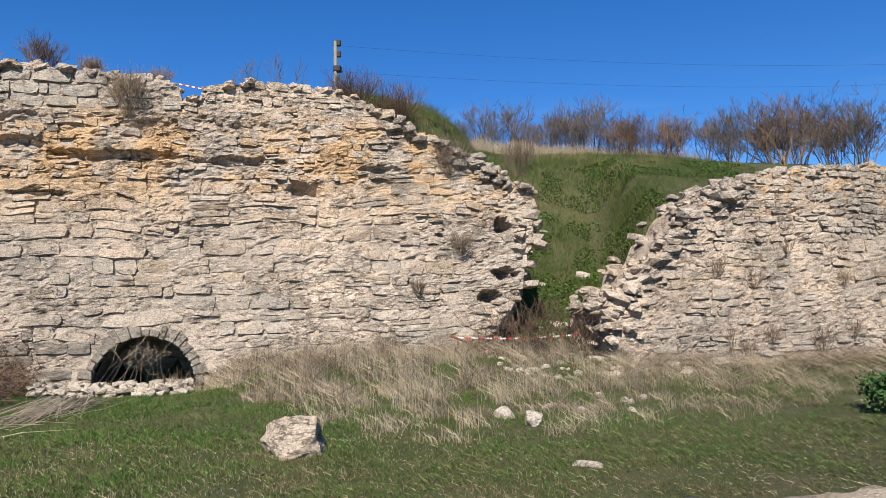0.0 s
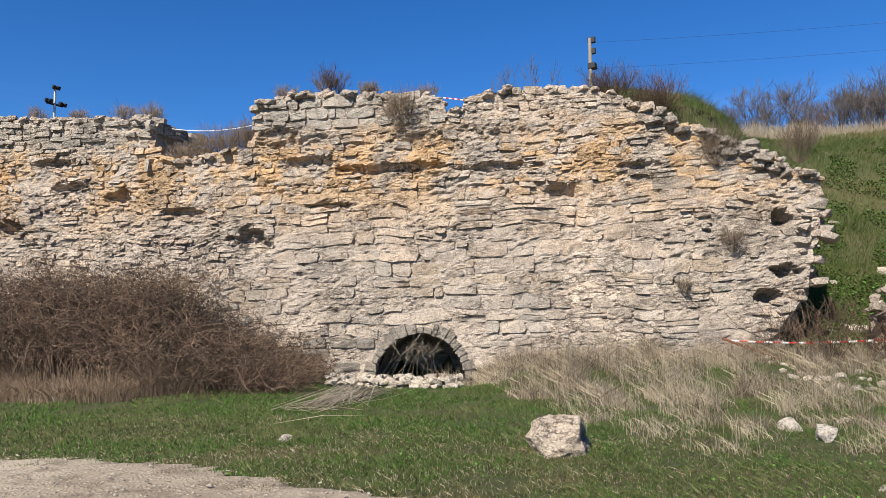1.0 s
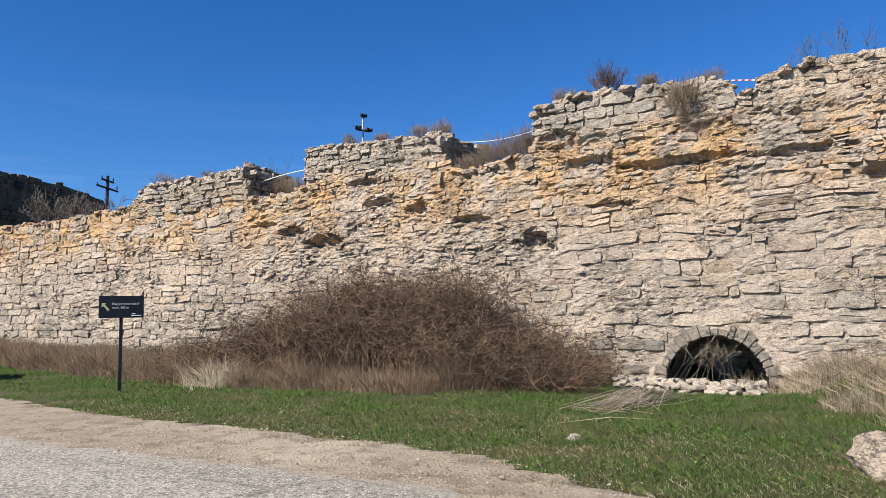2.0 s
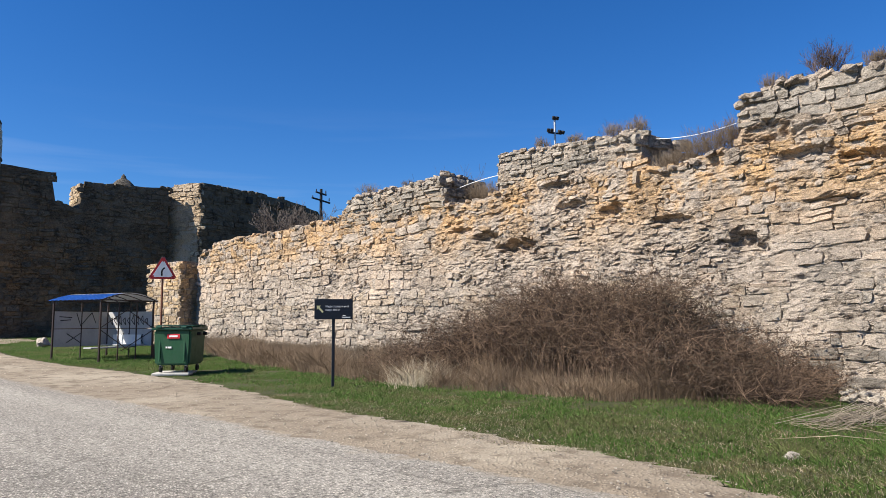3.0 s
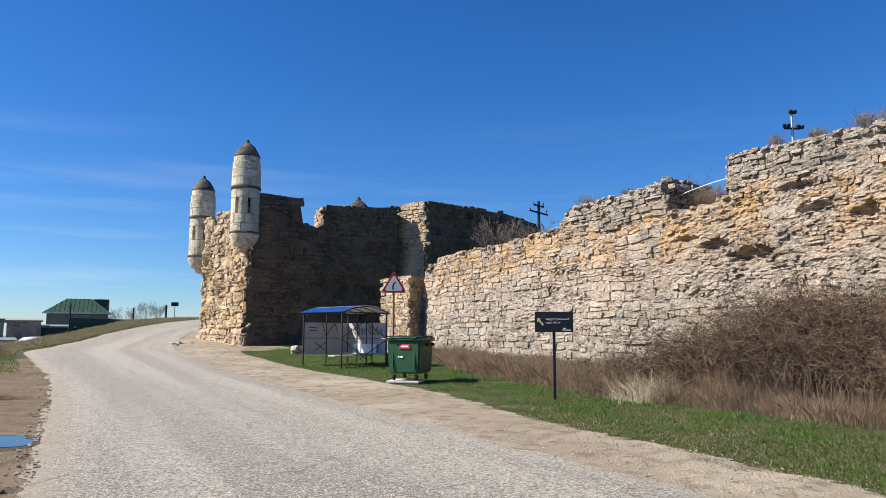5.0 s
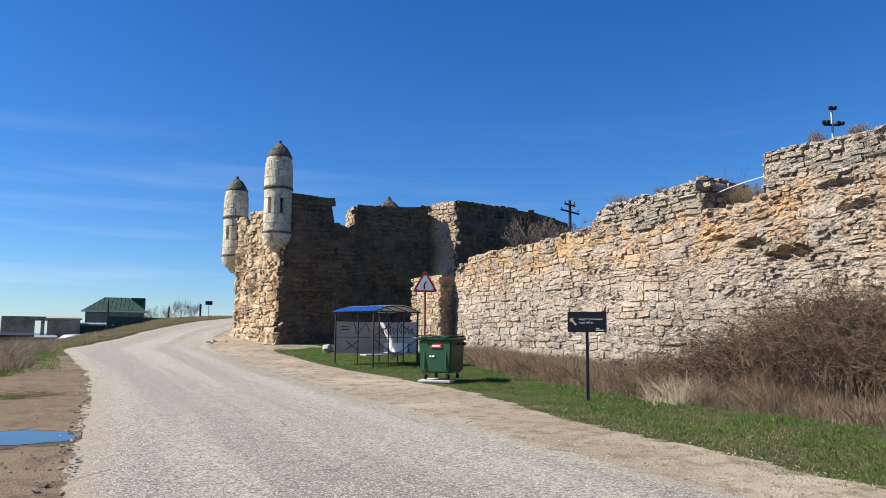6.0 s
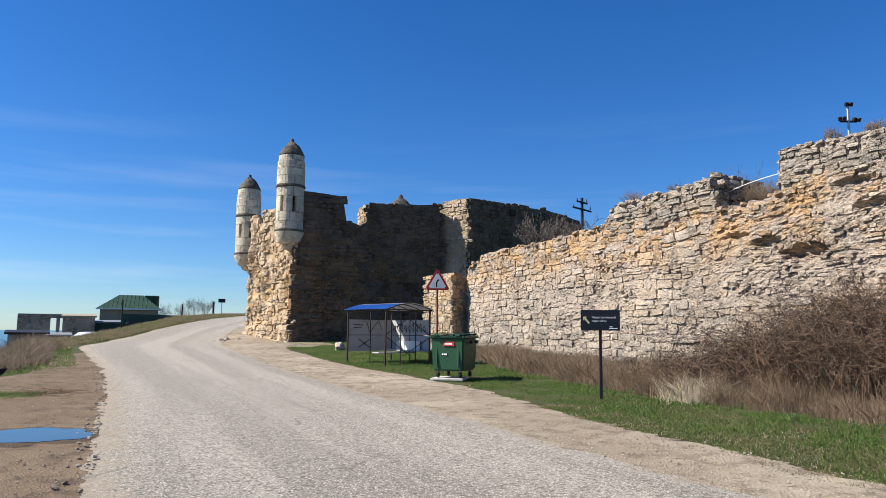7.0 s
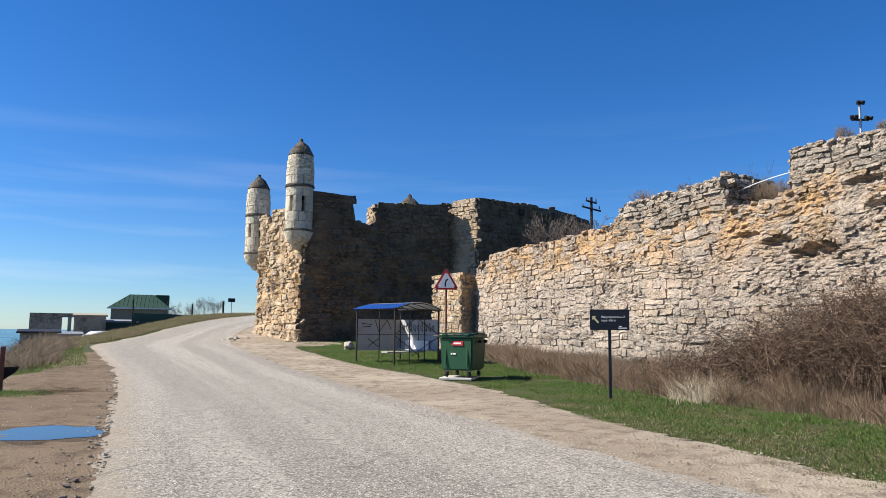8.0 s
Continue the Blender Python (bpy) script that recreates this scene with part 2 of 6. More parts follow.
GROUND = soil("turf_soil", (0.05, 0.056, 0.021), (0.08, 0.066, 0.036), (0.065, 0.075, 0.028), 70, 1.0)


def chip_road():
    """Old surface dressing: pale chips in grey binder, in bands along the wheel tracks, with fine cracks."""
    mat, nt, bsdf = material("worn_chip_asphalt", 0.88)
    uv = nt.nodes.new("ShaderNodeUVMap")
    uv.uv_map = "along"
    mp = nt.nodes.new("ShaderNodeMapping")
    mp.inputs["Scale"].default_value = (4.2, 0.03, 1)
    nt.links.new(uv.outputs[0], mp.inputs[0])
    tracks = nt.nodes.new("ShaderNodeTexNoise")
    tracks.inputs["Scale"].default_value = 1.0
    tracks.inputs["Detail"].default_value = 3.0
    nt.links.new(mp.outputs[0], tracks.inputs["Vector"])
    track = ramp(nt, tracks.outputs[0], 0.4, 0.62)
    col = mixed(nt, track, (0.24, 0.22, 0.187), (0.345, 0.318, 0.27))
    col = mixed(nt, maths(nt, "MULTIPLY", ramp(nt, cloud(nt, 0.25, 6), 0.5, 0.75), 0.25), col, (0.31, 0.265, 0.2))
    for scale, share in ((34.0, 0.95), (75.0, 0.65)):
        vor = nt.nodes.new("ShaderNodeTexVoronoi")
        vor.inputs["Scale"].default_value = scale
        nt.links.new(where(nt), vor.inputs["Vector"])
        pick = nt.nodes.new("ShaderNodeSeparateColor")
        nt.links.new(vor.outputs["Color"], pick.inputs[0])
        chip = maths(nt, "MULTIPLY", maths(nt, "SUBTRACT", 1.0, ramp(nt, vor.outputs["Distance"], 0.25, 0.5)), ramp(nt, pick.outputs[0], 0.35, 0.6))
        col = mixed(nt, maths(nt, "MULTIPLY", chip, share), col, (0.67, 0.61, 0.52))
        dark = maths(nt, "MULTIPLY", ramp(nt, pick.outputs[1], 0.72, 0.8), share * 0.7)
        col = mixed(nt, dark, col, (0.07, 0.063, 0.053))
    side = nt.nodes.new("ShaderNodeSeparateXYZ")
    nt.links.new(uv.outputs[0], side.inputs[0])
    drift = maths(nt, "MULTIPLY", maths(nt, "SUBTRACT", cloud(nt, 1.6, 7, 0.7), 0.5), 0.3)
    washed = maths(nt, "SUBTRACT", 1.0, ramp(nt, maths(nt, "ADD", side.outputs[0], drift), 0.0, 0.115))
    washed = maths(nt, "MAXIMUM", washed, ramp(nt, maths(nt, "ADD", side.outputs[0], drift), 0.94, 1.02))
    col = mixed(nt, maths(nt, "MULTIPLY", washed, 0.62), col, (0.31, 0.255, 0.185))
    crack = nt.nodes.new("ShaderNodeTexVoronoi")
    crack.feature = "DISTANCE_TO_EDGE"
    crack.inputs["Scale"].default_value = 0.45
    warp = mixed(nt, 0.25, where(nt), nt.nodes.new("ShaderNodeTexNoise").outputs[1], "ADD")
    nt.links.new(warp, crack.inputs["Vector"])
    line = maths(nt, "SUBTRACT", 1.0, ramp(nt, crack.outputs["Distance"], 0.003, 0.014))
    line = maths(nt, "MULTIPLY", line, ramp(nt, cloud(nt, 0.8, 3), 0.5, 0.6))
    col = mixed(nt, maths(nt, "MULTIPLY", line, 0.55), col, (0.1, 0.09, 0.075))
    nt.links.new(col, bsdf.inputs["Base Color"])
    relief(nt, bsdf, cloud(nt, 38, 5, 0.75), 1.0, 0.02)
    return mat


ROAD = chip_road()
ROAD_FLAKE = soil("broken_asphalt", (0.27, 0.24, 0.195), (0.19, 0.165, 0.13), (0.36, 0.32, 0.26), 60, 0.8)
DIRT = soil("dry_sandy_dirt", (0.27, 0.22, 0.16), (0.155, 0.12, 0.085), (0.38, 0.325, 0.245), 26, 1.0, specks=22.0)
DARK_DIRT = soil("trodden_brown_dirt", (0.15, 0.108, 0.066), (0.085, 0.06, 0.038), (0.20, 0.148, 0.095), 40, 0.9, specks=24.0)


def leafy(name, colours, rough=0.8, spread=0.5):
    """Blades, leaves and twigs: colour by island and by patch, a little light shining through."""
    mat, nt, bsdf = material(name, rough)
    rnd = nt.nodes.new("ShaderNodeNewGeometry").outputs["Random Per Island"]
    col = mixed(nt, rnd, colours[0], colours[1])
    col = mixed(nt, maths(nt, "MULTIPLY", ramp(nt, cloud(nt, spread, 4), 0.45, 0.65), 0.75), col, colours[2])
    nt.links.new(col, bsdf.inputs["Base Color"])
    bsdf.inputs["Specular IOR Level"].default_value = 0.15
    return mat


GRASS = leafy("fresh_grass", ((0.048, 0.095, 0.018), (0.09, 0.148, 0.032), (0.13, 0.135, 0.052)))
TURF = leafy("trodden_olive_turf", ((0.055, 0.08, 0.022), (0.10, 0.115, 0.04), (0.15, 0.125, 0.06)), spread=0.9)
HILLGRASS = leafy("hill_grass", ((0.07, 0.105, 0.025), (0.12, 0.15, 0.045), (0.22, 0.195, 0.09)), spread=0.3)
HERB = leafy("broadleaf_weed", ((0.06, 0.15, 0.022), (0.11, 0.21, 0.045), (0.08, 0.14, 0.03)))
STRAW = leafy("dry_grass_straw", ((0.52, 0.44, 0.31), (0.38, 0.31, 0.21), (0.31, 0.24, 0.165)))
STRAW_DARK = leafy("withered_brown_stalks", ((0.19, 0.135, 0.085), (0.27, 0.20, 0.13), (0.14, 0.10, 0.07)))
DEADWOOD = leafy("grey_dead_wood", ((0.36, 0.31, 0.24), (0.24, 0.20, 0.155), (0.27, 0.21, 0.15)))
WEED = leafy("grey_brown_weeds", ((0.135, 0.10, 0.07), (0.20, 0.155, 0.11), (0.10, 0.076, 0.054)))
TWIG = leafy("thorny_brown_twigs", ((0.045, 0.029, 0.02), (0.23, 0.155, 0.105), (0.05, 0.034, 0.024)))
DEADLEAF = leafy("withered_dark_leaves", ((0.035, 0.027, 0.02), (0.09, 0.058, 0.04), (0.04, 0.034, 0.022)))
RUSSET = leafy("russet_dry_stalks", ((0.30, 0.215, 0.14), (0.14, 0.095, 0.06), (0.13, 0.09, 0.06)))
DARKHERB = leafy("dark_leafy_weed", ((0.022, 0.055, 0.014), (0.045, 0.085, 0.024), (0.03, 0.06, 0.018)))
BARE = leafy("bare_grey_branches", ((0.07, 0.06, 0.054), (0.125, 0.105, 0.095), (0.06, 0.05, 0.048)))

# ---- lie of the land ----
FOOT = Vector((14.4, 9.0))
ALONG = Vector((-0.3867, 0.9222))
OUT = Vector((-0.9222, -0.3867))


def wall_sd(x, y):
    """Metres along the long wall and behind its face."""
    v = Vector((x, y)) - FOOT
    return v.dot(ALONG), -v.dot(OUT)


def wall_xy(s, d):
    p = FOOT + ALONG * s - OUT * d
    return p.x, p.y


def ground_z(x, y):
    z = 0.68 * min(1.0, max(0.0, (y - 18) / 30)) ** 1.2 + 2.6 * smooth01(44, 82, y) * smooth01(-31, -25.6, x)
    z += 0.04 * wob(x, y, 0, 3.2) * smooth01(3, 9, math.hypot(x, y)) * smooth01(1.2, 2.6, math.hypot(x + 5.8, y - 10.6))
    z -= 1.0 * smooth01(-25.6, -30, x) * smooth01(40, 56, y)
    s, d = wall_sd(x, y)
    if d > -6 and -40 < s < 60:
        z += 0.42 * smooth01(-4.0, -0.2, d) * smooth01(-1.3, -4.0, s) * smooth01(-15, -9, s)
        z += 0.12 * smooth01(-2.0, -0.3, d) * smooth01(1.4, 4.0, s)
        z -= 0.16 * smooth01(-2.6, -1.0, d) * smooth01(-2.2, -1.2, s) * smooth01(2.2, 1.2, s) * smooth01(2.4, 2.0, d)
    if d > 0.2:
        rise = smooth01(4.0, -4.0, s)
        lean = s + 0.4 * min(d, 14.0)
        start = 0.7 + 1.5 * smooth01(-1.9, -1.4, s) * smooth01(1.7, 1.2, s)
        slope = along(((0, 0), (1.5, 0), (4, 0.9), (8, 1.9), (14, 3.0), (24, 4.6), (60, 5.0)), d)
        high = along(((-14, 4.3), (-9.5, 5.55), (-7, 6.65), (-5, 6.95), (-1, 6.3), (4, 5.3), (40, 5.25)), s) + slope * rise * (1 + 0.4 * smooth01(-11, -14, s)) + 0.12 * wob(x, y, 4, 1.5)
        gap = along(((0, 0.25), (2, 1.3), (6, 3.9), (12, 7.4), (24, 11.0), (60, 11.8)), d) + 0.22 * wob(x, y, 7, 2.0)
        keep = max(smooth01(-9.2, -6.8, lean), smooth01(-11.4, -13.2, lean))
        hill = gap + (high * smooth01(start, start + 0.8, d) - gap) * keep if keep > 0 else gap
        if keep > 0.98:
            hill = z + (high - z) * smooth01(start, start + 0.8, d)
        hill = z + (hill - z) * smooth01(34, 30, s)
        z = max(z, hill)
    r = math.hypot(x, y)
    if x < 0 and r > 20:
        z -= 19 * smooth01(84, 280, r) * smooth01(0.24, 0.42, -x / r)
        z -= 5 * smooth01(0.50, 0.57, -x / r) * smooth01(30, 55, r)
    return z


def ticks(spans):
    out = []
    for a, b, step in spans:
        out += list(np.arange(a, b, step))
    return out + [spans[-1][1]]


def ground_sheet():
    xs = ticks(((-2400, -200, 200), (-200, -60, 14), (-60, -26, 2), (-26, 8, 0.8), (8, 34, 0.42), (34, 60, 1.3), (60, 200, 14), (200, 2400, 220)))
    ys = ticks(((-1800, -200, 200), (-200, -30, 14), (-30, -14, 1.2), (-14, 44, 0.42), (44, 100, 1.4), (100, 300, 14), (300, 2400, 220)))
    verts = [(x, y, ground_z(x, y)) for y in ys for x in xs]
    n = len(xs)
    faces = [(j * n + i, j * n + i + 1, (j + 1) * n + i + 1, (j + 1) * n + i) for j in range(len(ys) - 1) for i in range(n - 1)]
    return tagged(put("ground", mesh_from("ground", verts, faces, GROUND, True)), "uneven turf ground rising to a grassy hill", "ground", kind="structure")


ground_sheet()


def curve_points(points, n):
    """A smooth line through points, n steps a span."""
    pts = [Vector(p) for p in points]
    out = []
    for i in range(len(pts) - 1):
        p0, p1, p2, p3 = pts[max(i - 1, 0)], pts[i], pts[i + 1], pts[min(i + 2, len(pts) - 1)]
        for k in range(n):
            t = k / n
            out.append(0.5 * (2 * p1 + (p2 - p0) * t + (2 * p0 - 5 * p1 + 4 * p2 - p3) * t * t + (3 * p1 - p0 - 3 * p2 + p3) * t ** 3))
    return out + [pts[-1]]


ROAD_RIGHT = ((16, -40), (9, -16), (6.6, -5), (5.2, 0), (3.83, 5.24), (2.69, 8.1), (1.64, 10.4), (0.42, 13.4), (-3.0, 21.0), (-6.14, 27.7), (-10.6, 38.4), (-13.5, 45.5), (-15.9, 55), (-16.2, 62.3), (-13, 74), (0, 94))
ROAD_LEFT = ((2, -40), (-0.5, -16), (-1.2, -5), (-1.9, 0), (-3.0, 5.5), (-4.0, 8.5), (-5.0, 10.6), (-6.2, 13.5), (-9.4, 20.5), (-12.5, 26.8), (-17.6, 36), (-20.9, 43), (-22.4, 55), (-22.3, 64), (-19, 76), (-5, 98))
TURF_EDGE = ((19, -40), (10.4, -16), (7.0, -5), (5.62, 0), (5.12, 4.2), (5.08, 6.8), (4.3, 9.4), (3.05, 12.4), (1.46, 19.2), (-0.1, 22.6), (-3.8, 29.6), (-6.4, 36), (-8.6, 42), (-11.5, 52), (-12, 60), (-6, 78))


def strip(name, one, two, across, lift, mat, ragged, label, category, spans=14):
    a, b = curve_points(one, spans), curve_points(two, spans)
    verts, faces = [], []
    for i, (p, q) in enumerate(zip(a, b)):
        for k in range(across + 1):
            f = k / across
            v = p.lerp(q, f)
            edge = max(0.0, 1 - 5 * f) - max(0.0, 5 * f - 4)
            v = v + (q - p).normalized() * edge * ragged * (wob(v.x, v.y, 1, 0.9) + 0.9 * wob(v.x, v.y, 5, 0.3) + 0.5 * wob(v.x, v.y, 6, 0.1))
            fall = 0.02 if k in (0, across) else 0.0
            bump = 0.03 * wob(v.x, v.y, 9, 0.55) + 0.02 * wob(v.x, v.y, 11, 0.2) if ragged > 0.2 and 1 < k < across - 1 else 0.0
            verts.append((v.x, v.y, ground_z(v.x, v.y) + lift - fall + bump))
    n = across + 1
    for i in range(len(a) - 1):
        for k in range(across):
            faces.append((i * n + k, i * n + k + 1, (i + 1) * n + k + 1, (i + 1) * n + k))
    me = mesh_from(name, verts, faces, mat, True)
    uv = me.uv_layers.new(name="along")
    for loop in me.loops:
        v = loop.vertex_index
        uv.data[loop.index].uv = ((v % n) / across, (v // n) * 0.07)
    return tagged(put(name, me), label, category, kind="structure")


strip("road", ROAD_LEFT, ROAD_RIGHT, 18, 0.07, ROAD, 0.13, "worn grey asphalt road with crumbling edges", "road", 70)
DIRT_IN = [((Vector(a) * 0.93 + Vector(b) * 0.07)) for a, b in zip(ROAD_RIGHT, ROAD_LEFT)]
strip("pavement", DIRT_IN, TURF_EDGE, 14, 0.035, DIRT, 0.3, "pale sandy dirt shoulder beside the road", "dirt shoulder", 60)
LAYBY_IN = [((Vector(a) * 0.9 + Vector(b) * 0.1)) for a, b in zip(ROAD_LEFT, ROAD_RIGHT)][1:11]
LAYBY_OUT = ((-9, -16), (-11, -5), (-13, 0), (-14, 5.5), (-15, 8.5), (-15.5, 10.6), (-15.5, 13.5), (-14.5, 18.6), (-13.4, 23.2), (-17.6, 34))
strip("ground_lay_by", LAYBY_IN, LAYBY_OUT, 14, 0.045, DARK_DIRT, 0.4, "brown trodden dirt lay-by", "dirt lay-by", 50)


def blob(name, x, y, rx, ry, turn, lift, mat, label, category, seed, rough=0.25):
    """A flat patch with an uneven outline that follows the ground."""
    verts, faces, n = [(x, y, ground_z(x, y) + lift)], [], 56
    for ring in (0.5, 0.9, 1.0):
        for k in range(n):
            a = 2 * math.pi * k / n
            r = ring * (1 + rough * wob(math.cos(a) * 1.3, math.sin(a) * 1.3, seed, 0.6) + 0.35 * rough * wob(math.cos(a) * 5, math.sin(a) * 5, seed, 0.7))
            p = Vector((rx * r * math.cos(a), ry * r * math.sin(a), 0))
            p.rotate(Euler((0, 0, turn)))
            px, py = x + p.x, y + p.y
            verts.append((px, py, (ground_z(x, y) if mat is WATER else ground_z(px, py)) + lift - (0.03 if ring == 1.0 and mat is not WATER else 0)))
    for k in range(n):
        j = (k + 1) % n
        faces.append((0, 1 + k, 1 + j))
        for o in (1, 1 + n):
            faces.append((o + k, o + n + k, o + n + j, o + j))
    return tagged(put(name, mesh_from(name, verts, faces, mat, True)), label, category, kind="structure")


WATER, wnt, wb = material("still_water", 0.03)
wb.inputs["Base Color"].default_value = (0.03, 0.03, 0.025, 1)
wb.inputs["Specular IOR Level"].default_value = 0.8
relief(wnt, wb, cloud(wnt, 3, 2), 0.02, 0.01)
WET_DIRT = soil("wet_brown_mud", (0.075, 0.052, 0.032), (0.05, 0.035, 0.022), (0.10, 0.072, 0.046), 40, 0.8, specks=24.0)
SEA = plain("open_sea", (0.02, 0.10, 0.13), 0.25, 0, 0.3, 0.02, 0.1)
blob("ground_wet_rim", -5.8, 10.6, 1.06, 0.9, radians(-30), 0.058, WET_DIRT, "dark wet mud round the puddle", "mud", 5.0, 0.3)
blob("water_puddle", -5.8, 10.6, 0.83, 0.7, radians(-30), 0.064, WATER, "shallow rain puddle reflecting the sky", "puddle", 3.0, 0.18)
blob("ground_apron", -9.4, 45.6, 3.2, 2.5, radians(40), 0.062, DIRT, "pale sandy apron at the bastion foot", "dirt", 8.0)
tagged(put("water_sea", mesh_from("sea", [(-4800, -1200, -13), (600, -1200, -13), (600, 4800, -13), (-4800, 4800, -13)], [(0, 1, 2, 3)], SEA)), "calm blue-green sea at the horizon", "sea", kind="structure")


# ---- masonry ----
GRID_U, GRID_V = (0.0, 0.03, 0.35, 0.66, 0.97, 1.0), (0.0, 0.06, 0.5, 0.94, 1.0)


def courses(s0, s1, z0, top, rng, heights, widths, skip=None, lost=0.04):
    """Stones of rough courses as (s, s, z, z), below top(s)."""
    out, z, high = [], z0, max(top(s0 + (s1 - s0) * k / 80) for k in range(81))
    while z < high + 0.1:
        h = rng.uniform(*heights)
        s = s0 - rng.uniform(0, 0.3)
        while s < s1:
            w = rng.uniform(*widths) * (0.7 + 0.5 * h / heights[1])
            mid = s + w / 2
            if z + 0.55 * h < top(mid) and s + w * 0.6 < s1 and not (skip and skip(mid, z + h / 2)):
                dice = rng.random()
                if dice < 0.2 and h > 0.17:
                    cut = z + h * rng.uniform(0.38, 0.62)
                    if rng.random() < 0.5:
                        out += [(s, s + w, z, cut), (s, s + w, cut, z + h)]
                    else:
                        split = s + w * rng.uniform(0.35, 0.65)
                        out += [(s, split, z, cut), (split, s + w, z, cut), (s, s + w, cut, z + h)]
                elif dice < 0.3 and w > 0.4:
                    cut = s + w * rng.uniform(0.35, 0.65)
                    out += [(s, cut, z, z + h), (cut, s + w, z, z + h)]
                elif dice < 1 - lost:
                    out.append((s, s + w, z, z + h))
            s += w
        z += h
    return out


def stone_grid(stone, rng, setback, warp, proud, gap):
    """One rough stone's corner grid in (s, z, out)."""
    a, b, lo, hi = stone
    w, h = b - a, hi - lo
    push = rng.uniform(*proud) if rng.random() > 0.06 else rng.uniform(-0.1, -0.03)
    skew = [rng.uniform(-0.025, 0.025) for _ in range(4)]
    chip = [rng.random() ** 2 * 0.22 for _ in range(4)]
    tilt, seed = rng.uniform(-0.05, 0.05), rng.uniform(0, 50)
    uneven = 0.10 * min(w, h)
    pts = []
    for j, v in enumerate(GRID_V):
        for i, u in enumerate(GRID_U):
            s = a + gap + (w - 2 * gap) * u + skew[0] * v + skew[1] * (1 - v)
            z = lo + gap * 0.8 + (h - 1.6 * gap) * v + skew[2] * u + skew[3] * (1 - u)
            if i in (0, 1, 4, 5) and j in (0, 1, 3, 4):
                s += (0.5 - u) * chip[(0 if u < 0.5 else 1)] * min(w, 2 * h)
                z += (0.5 - v) * chip[(2 if v < 0.5 else 3)] * h
            s += uneven * noise.noise((s * 4 + seed, z * 5, 1.0))
            z += uneven * noise.noise((s * 4 + seed, z * 5, 8.0))
            worn = i in (1, 4) or j in (1, 3)
            if i in (0, 5) or j in (0, 4):
                out = -0.11
            else:
                out = push + tilt * (v - 0.5) + 0.03 * noise.noise((s * 4.3, z * 6.5, seed)) + 0.025 * noise.noise((s * 11, z * 17, seed)) - (rng.random() * 0.014 if worn else 0.0)
            ws = s + warp * noise.noise((s * 0.55, z * 0.7, 3.1))
            wz = z + warp * noise.noise((s * 0.6, z * 0.8, 9.4)) + 0.35 * warp * noise.noise((s * 2.1, z * 1.3, 1.4))
            pts.append((ws, wz, out - (setback(ws, wz) if setback else 0.0)))
    return pts


CELLS = [(j * 6 + i, j * 6 + i + 1, (j + 1) * 6 + i + 1, (j + 1) * 6 + i) for j in range(4) for i in range(5)]


def in_plane(origin, u, n):
    o, u, n = Vector((*origin, 0)), Vector((*u, 0)), Vector((*n, 0))
    flip = u.cross(Vector((0, 0, 1))).dot(n) < 0
    return (lambda s, z, d: o + u * s + n * d + Vector((0, 0, z))), flip


def lay(stones, plane, mat, rng, parent, setback=None, warp=0.13, proud=(0.0, 0.09), gap=0.012, name="stonework"):
    """Many stones as one mesh."""
    spot, flip = plane
    verts, faces = [], []
    for st in stones:
        base = len(verts)
        verts += [spot(*p) for p in stone_grid(st, rng, setback, warp, proud, gap)]
        faces += [tuple(base + k for k in (c[::-1] if flip else c)) for c in CELLS]
    return tagged(put(name, mesh_from(name, verts, faces, mat), parent), kind="stuff")


def lay_singly(stones, plane, mat, rng, parent, setback=None, warp=0.13, proud=(0.0, 0.09), gap=0.012, name="stone"):
    """Stones as parts, one object each."""
    spot, flip = plane
    cells = [c[::-1] for c in CELLS] if flip else CELLS
    for st in stones:
        pts = [spot(*p) for p in stone_grid(st, rng, setback, warp, proud, gap)]
        mid = sum(pts, Vector()) / len(pts)
        ob = put(name, mesh_from(name, [p - mid for p in pts], cells, mat), parent)
        ob.location = mid


def core(name, plane, s0, s1, z0, top, edges, thick, mat, setback=None, arch=None, step=0.16, rows=34, rough=0.06, lift=-0.045, strata=None):
    """The rubble body of a wall: face, top, back and ends, with its face worn."""
    spot, flip = plane
    cols = int((s1 - s0) / step) + 1
    verts, faces = [], []
    peak = max(top(s0 + (s1 - s0) * i / cols) for i in range(cols + 1))
    for i in range(cols + 1):
        s = s0 + (s1 - s0) * i / cols
        t = top(s)
        for j in range(rows + 1):
            z = min(t, z0 + (peak - z0) * j / rows)
            lo, hi = edges(z) if edges else (s0, s1)
            q = min(max(s, lo), hi)
            coarse = rough * (0.3 if arch and arch(q, z, 0.6) else 1.0)
            out = lift + coarse * noise.noise((q * 2.2, z * 2.9, 4.0)) + 0.8 * coarse * noise.noise((q * 5, z * 9, 1.0)) + 0.5 * coarse * noise.noise((q * 9, z * 22, 6.0)) - (setback(q, z) if setback else 0)
            if strata:
                out += strata(q, z)
            verts.append(spot(q, z, out))
        lo, hi = edges(t) if edges else (s0, s1)
        q = min(max(s, lo), hi)
        verts.append(spot(q, t - 0.05, -thick))
        verts.append(spot(q, z0, -thick))
    n = rows + 3
    for i in range(cols):
        s = s0 + (s1 - s0) * (i + 0.5) / cols
        for j in range(n):
            k = (j + 1) % n
            if arch and j < rows:
                z = z0 + (peak - z0) * (j + 0.5) / rows
                if arch(s, z):
                    continue
            quad = (i * n + j, (i + 1) * n + j, (i + 1) * n + k, i * n + k)
            faces.append(quad[::-1] if flip else quad)
    for i in (0, cols):
        faces.append(tuple(i * n + j for j in range(n)))
    return put(name, mesh_from(name, verts, faces, mat))


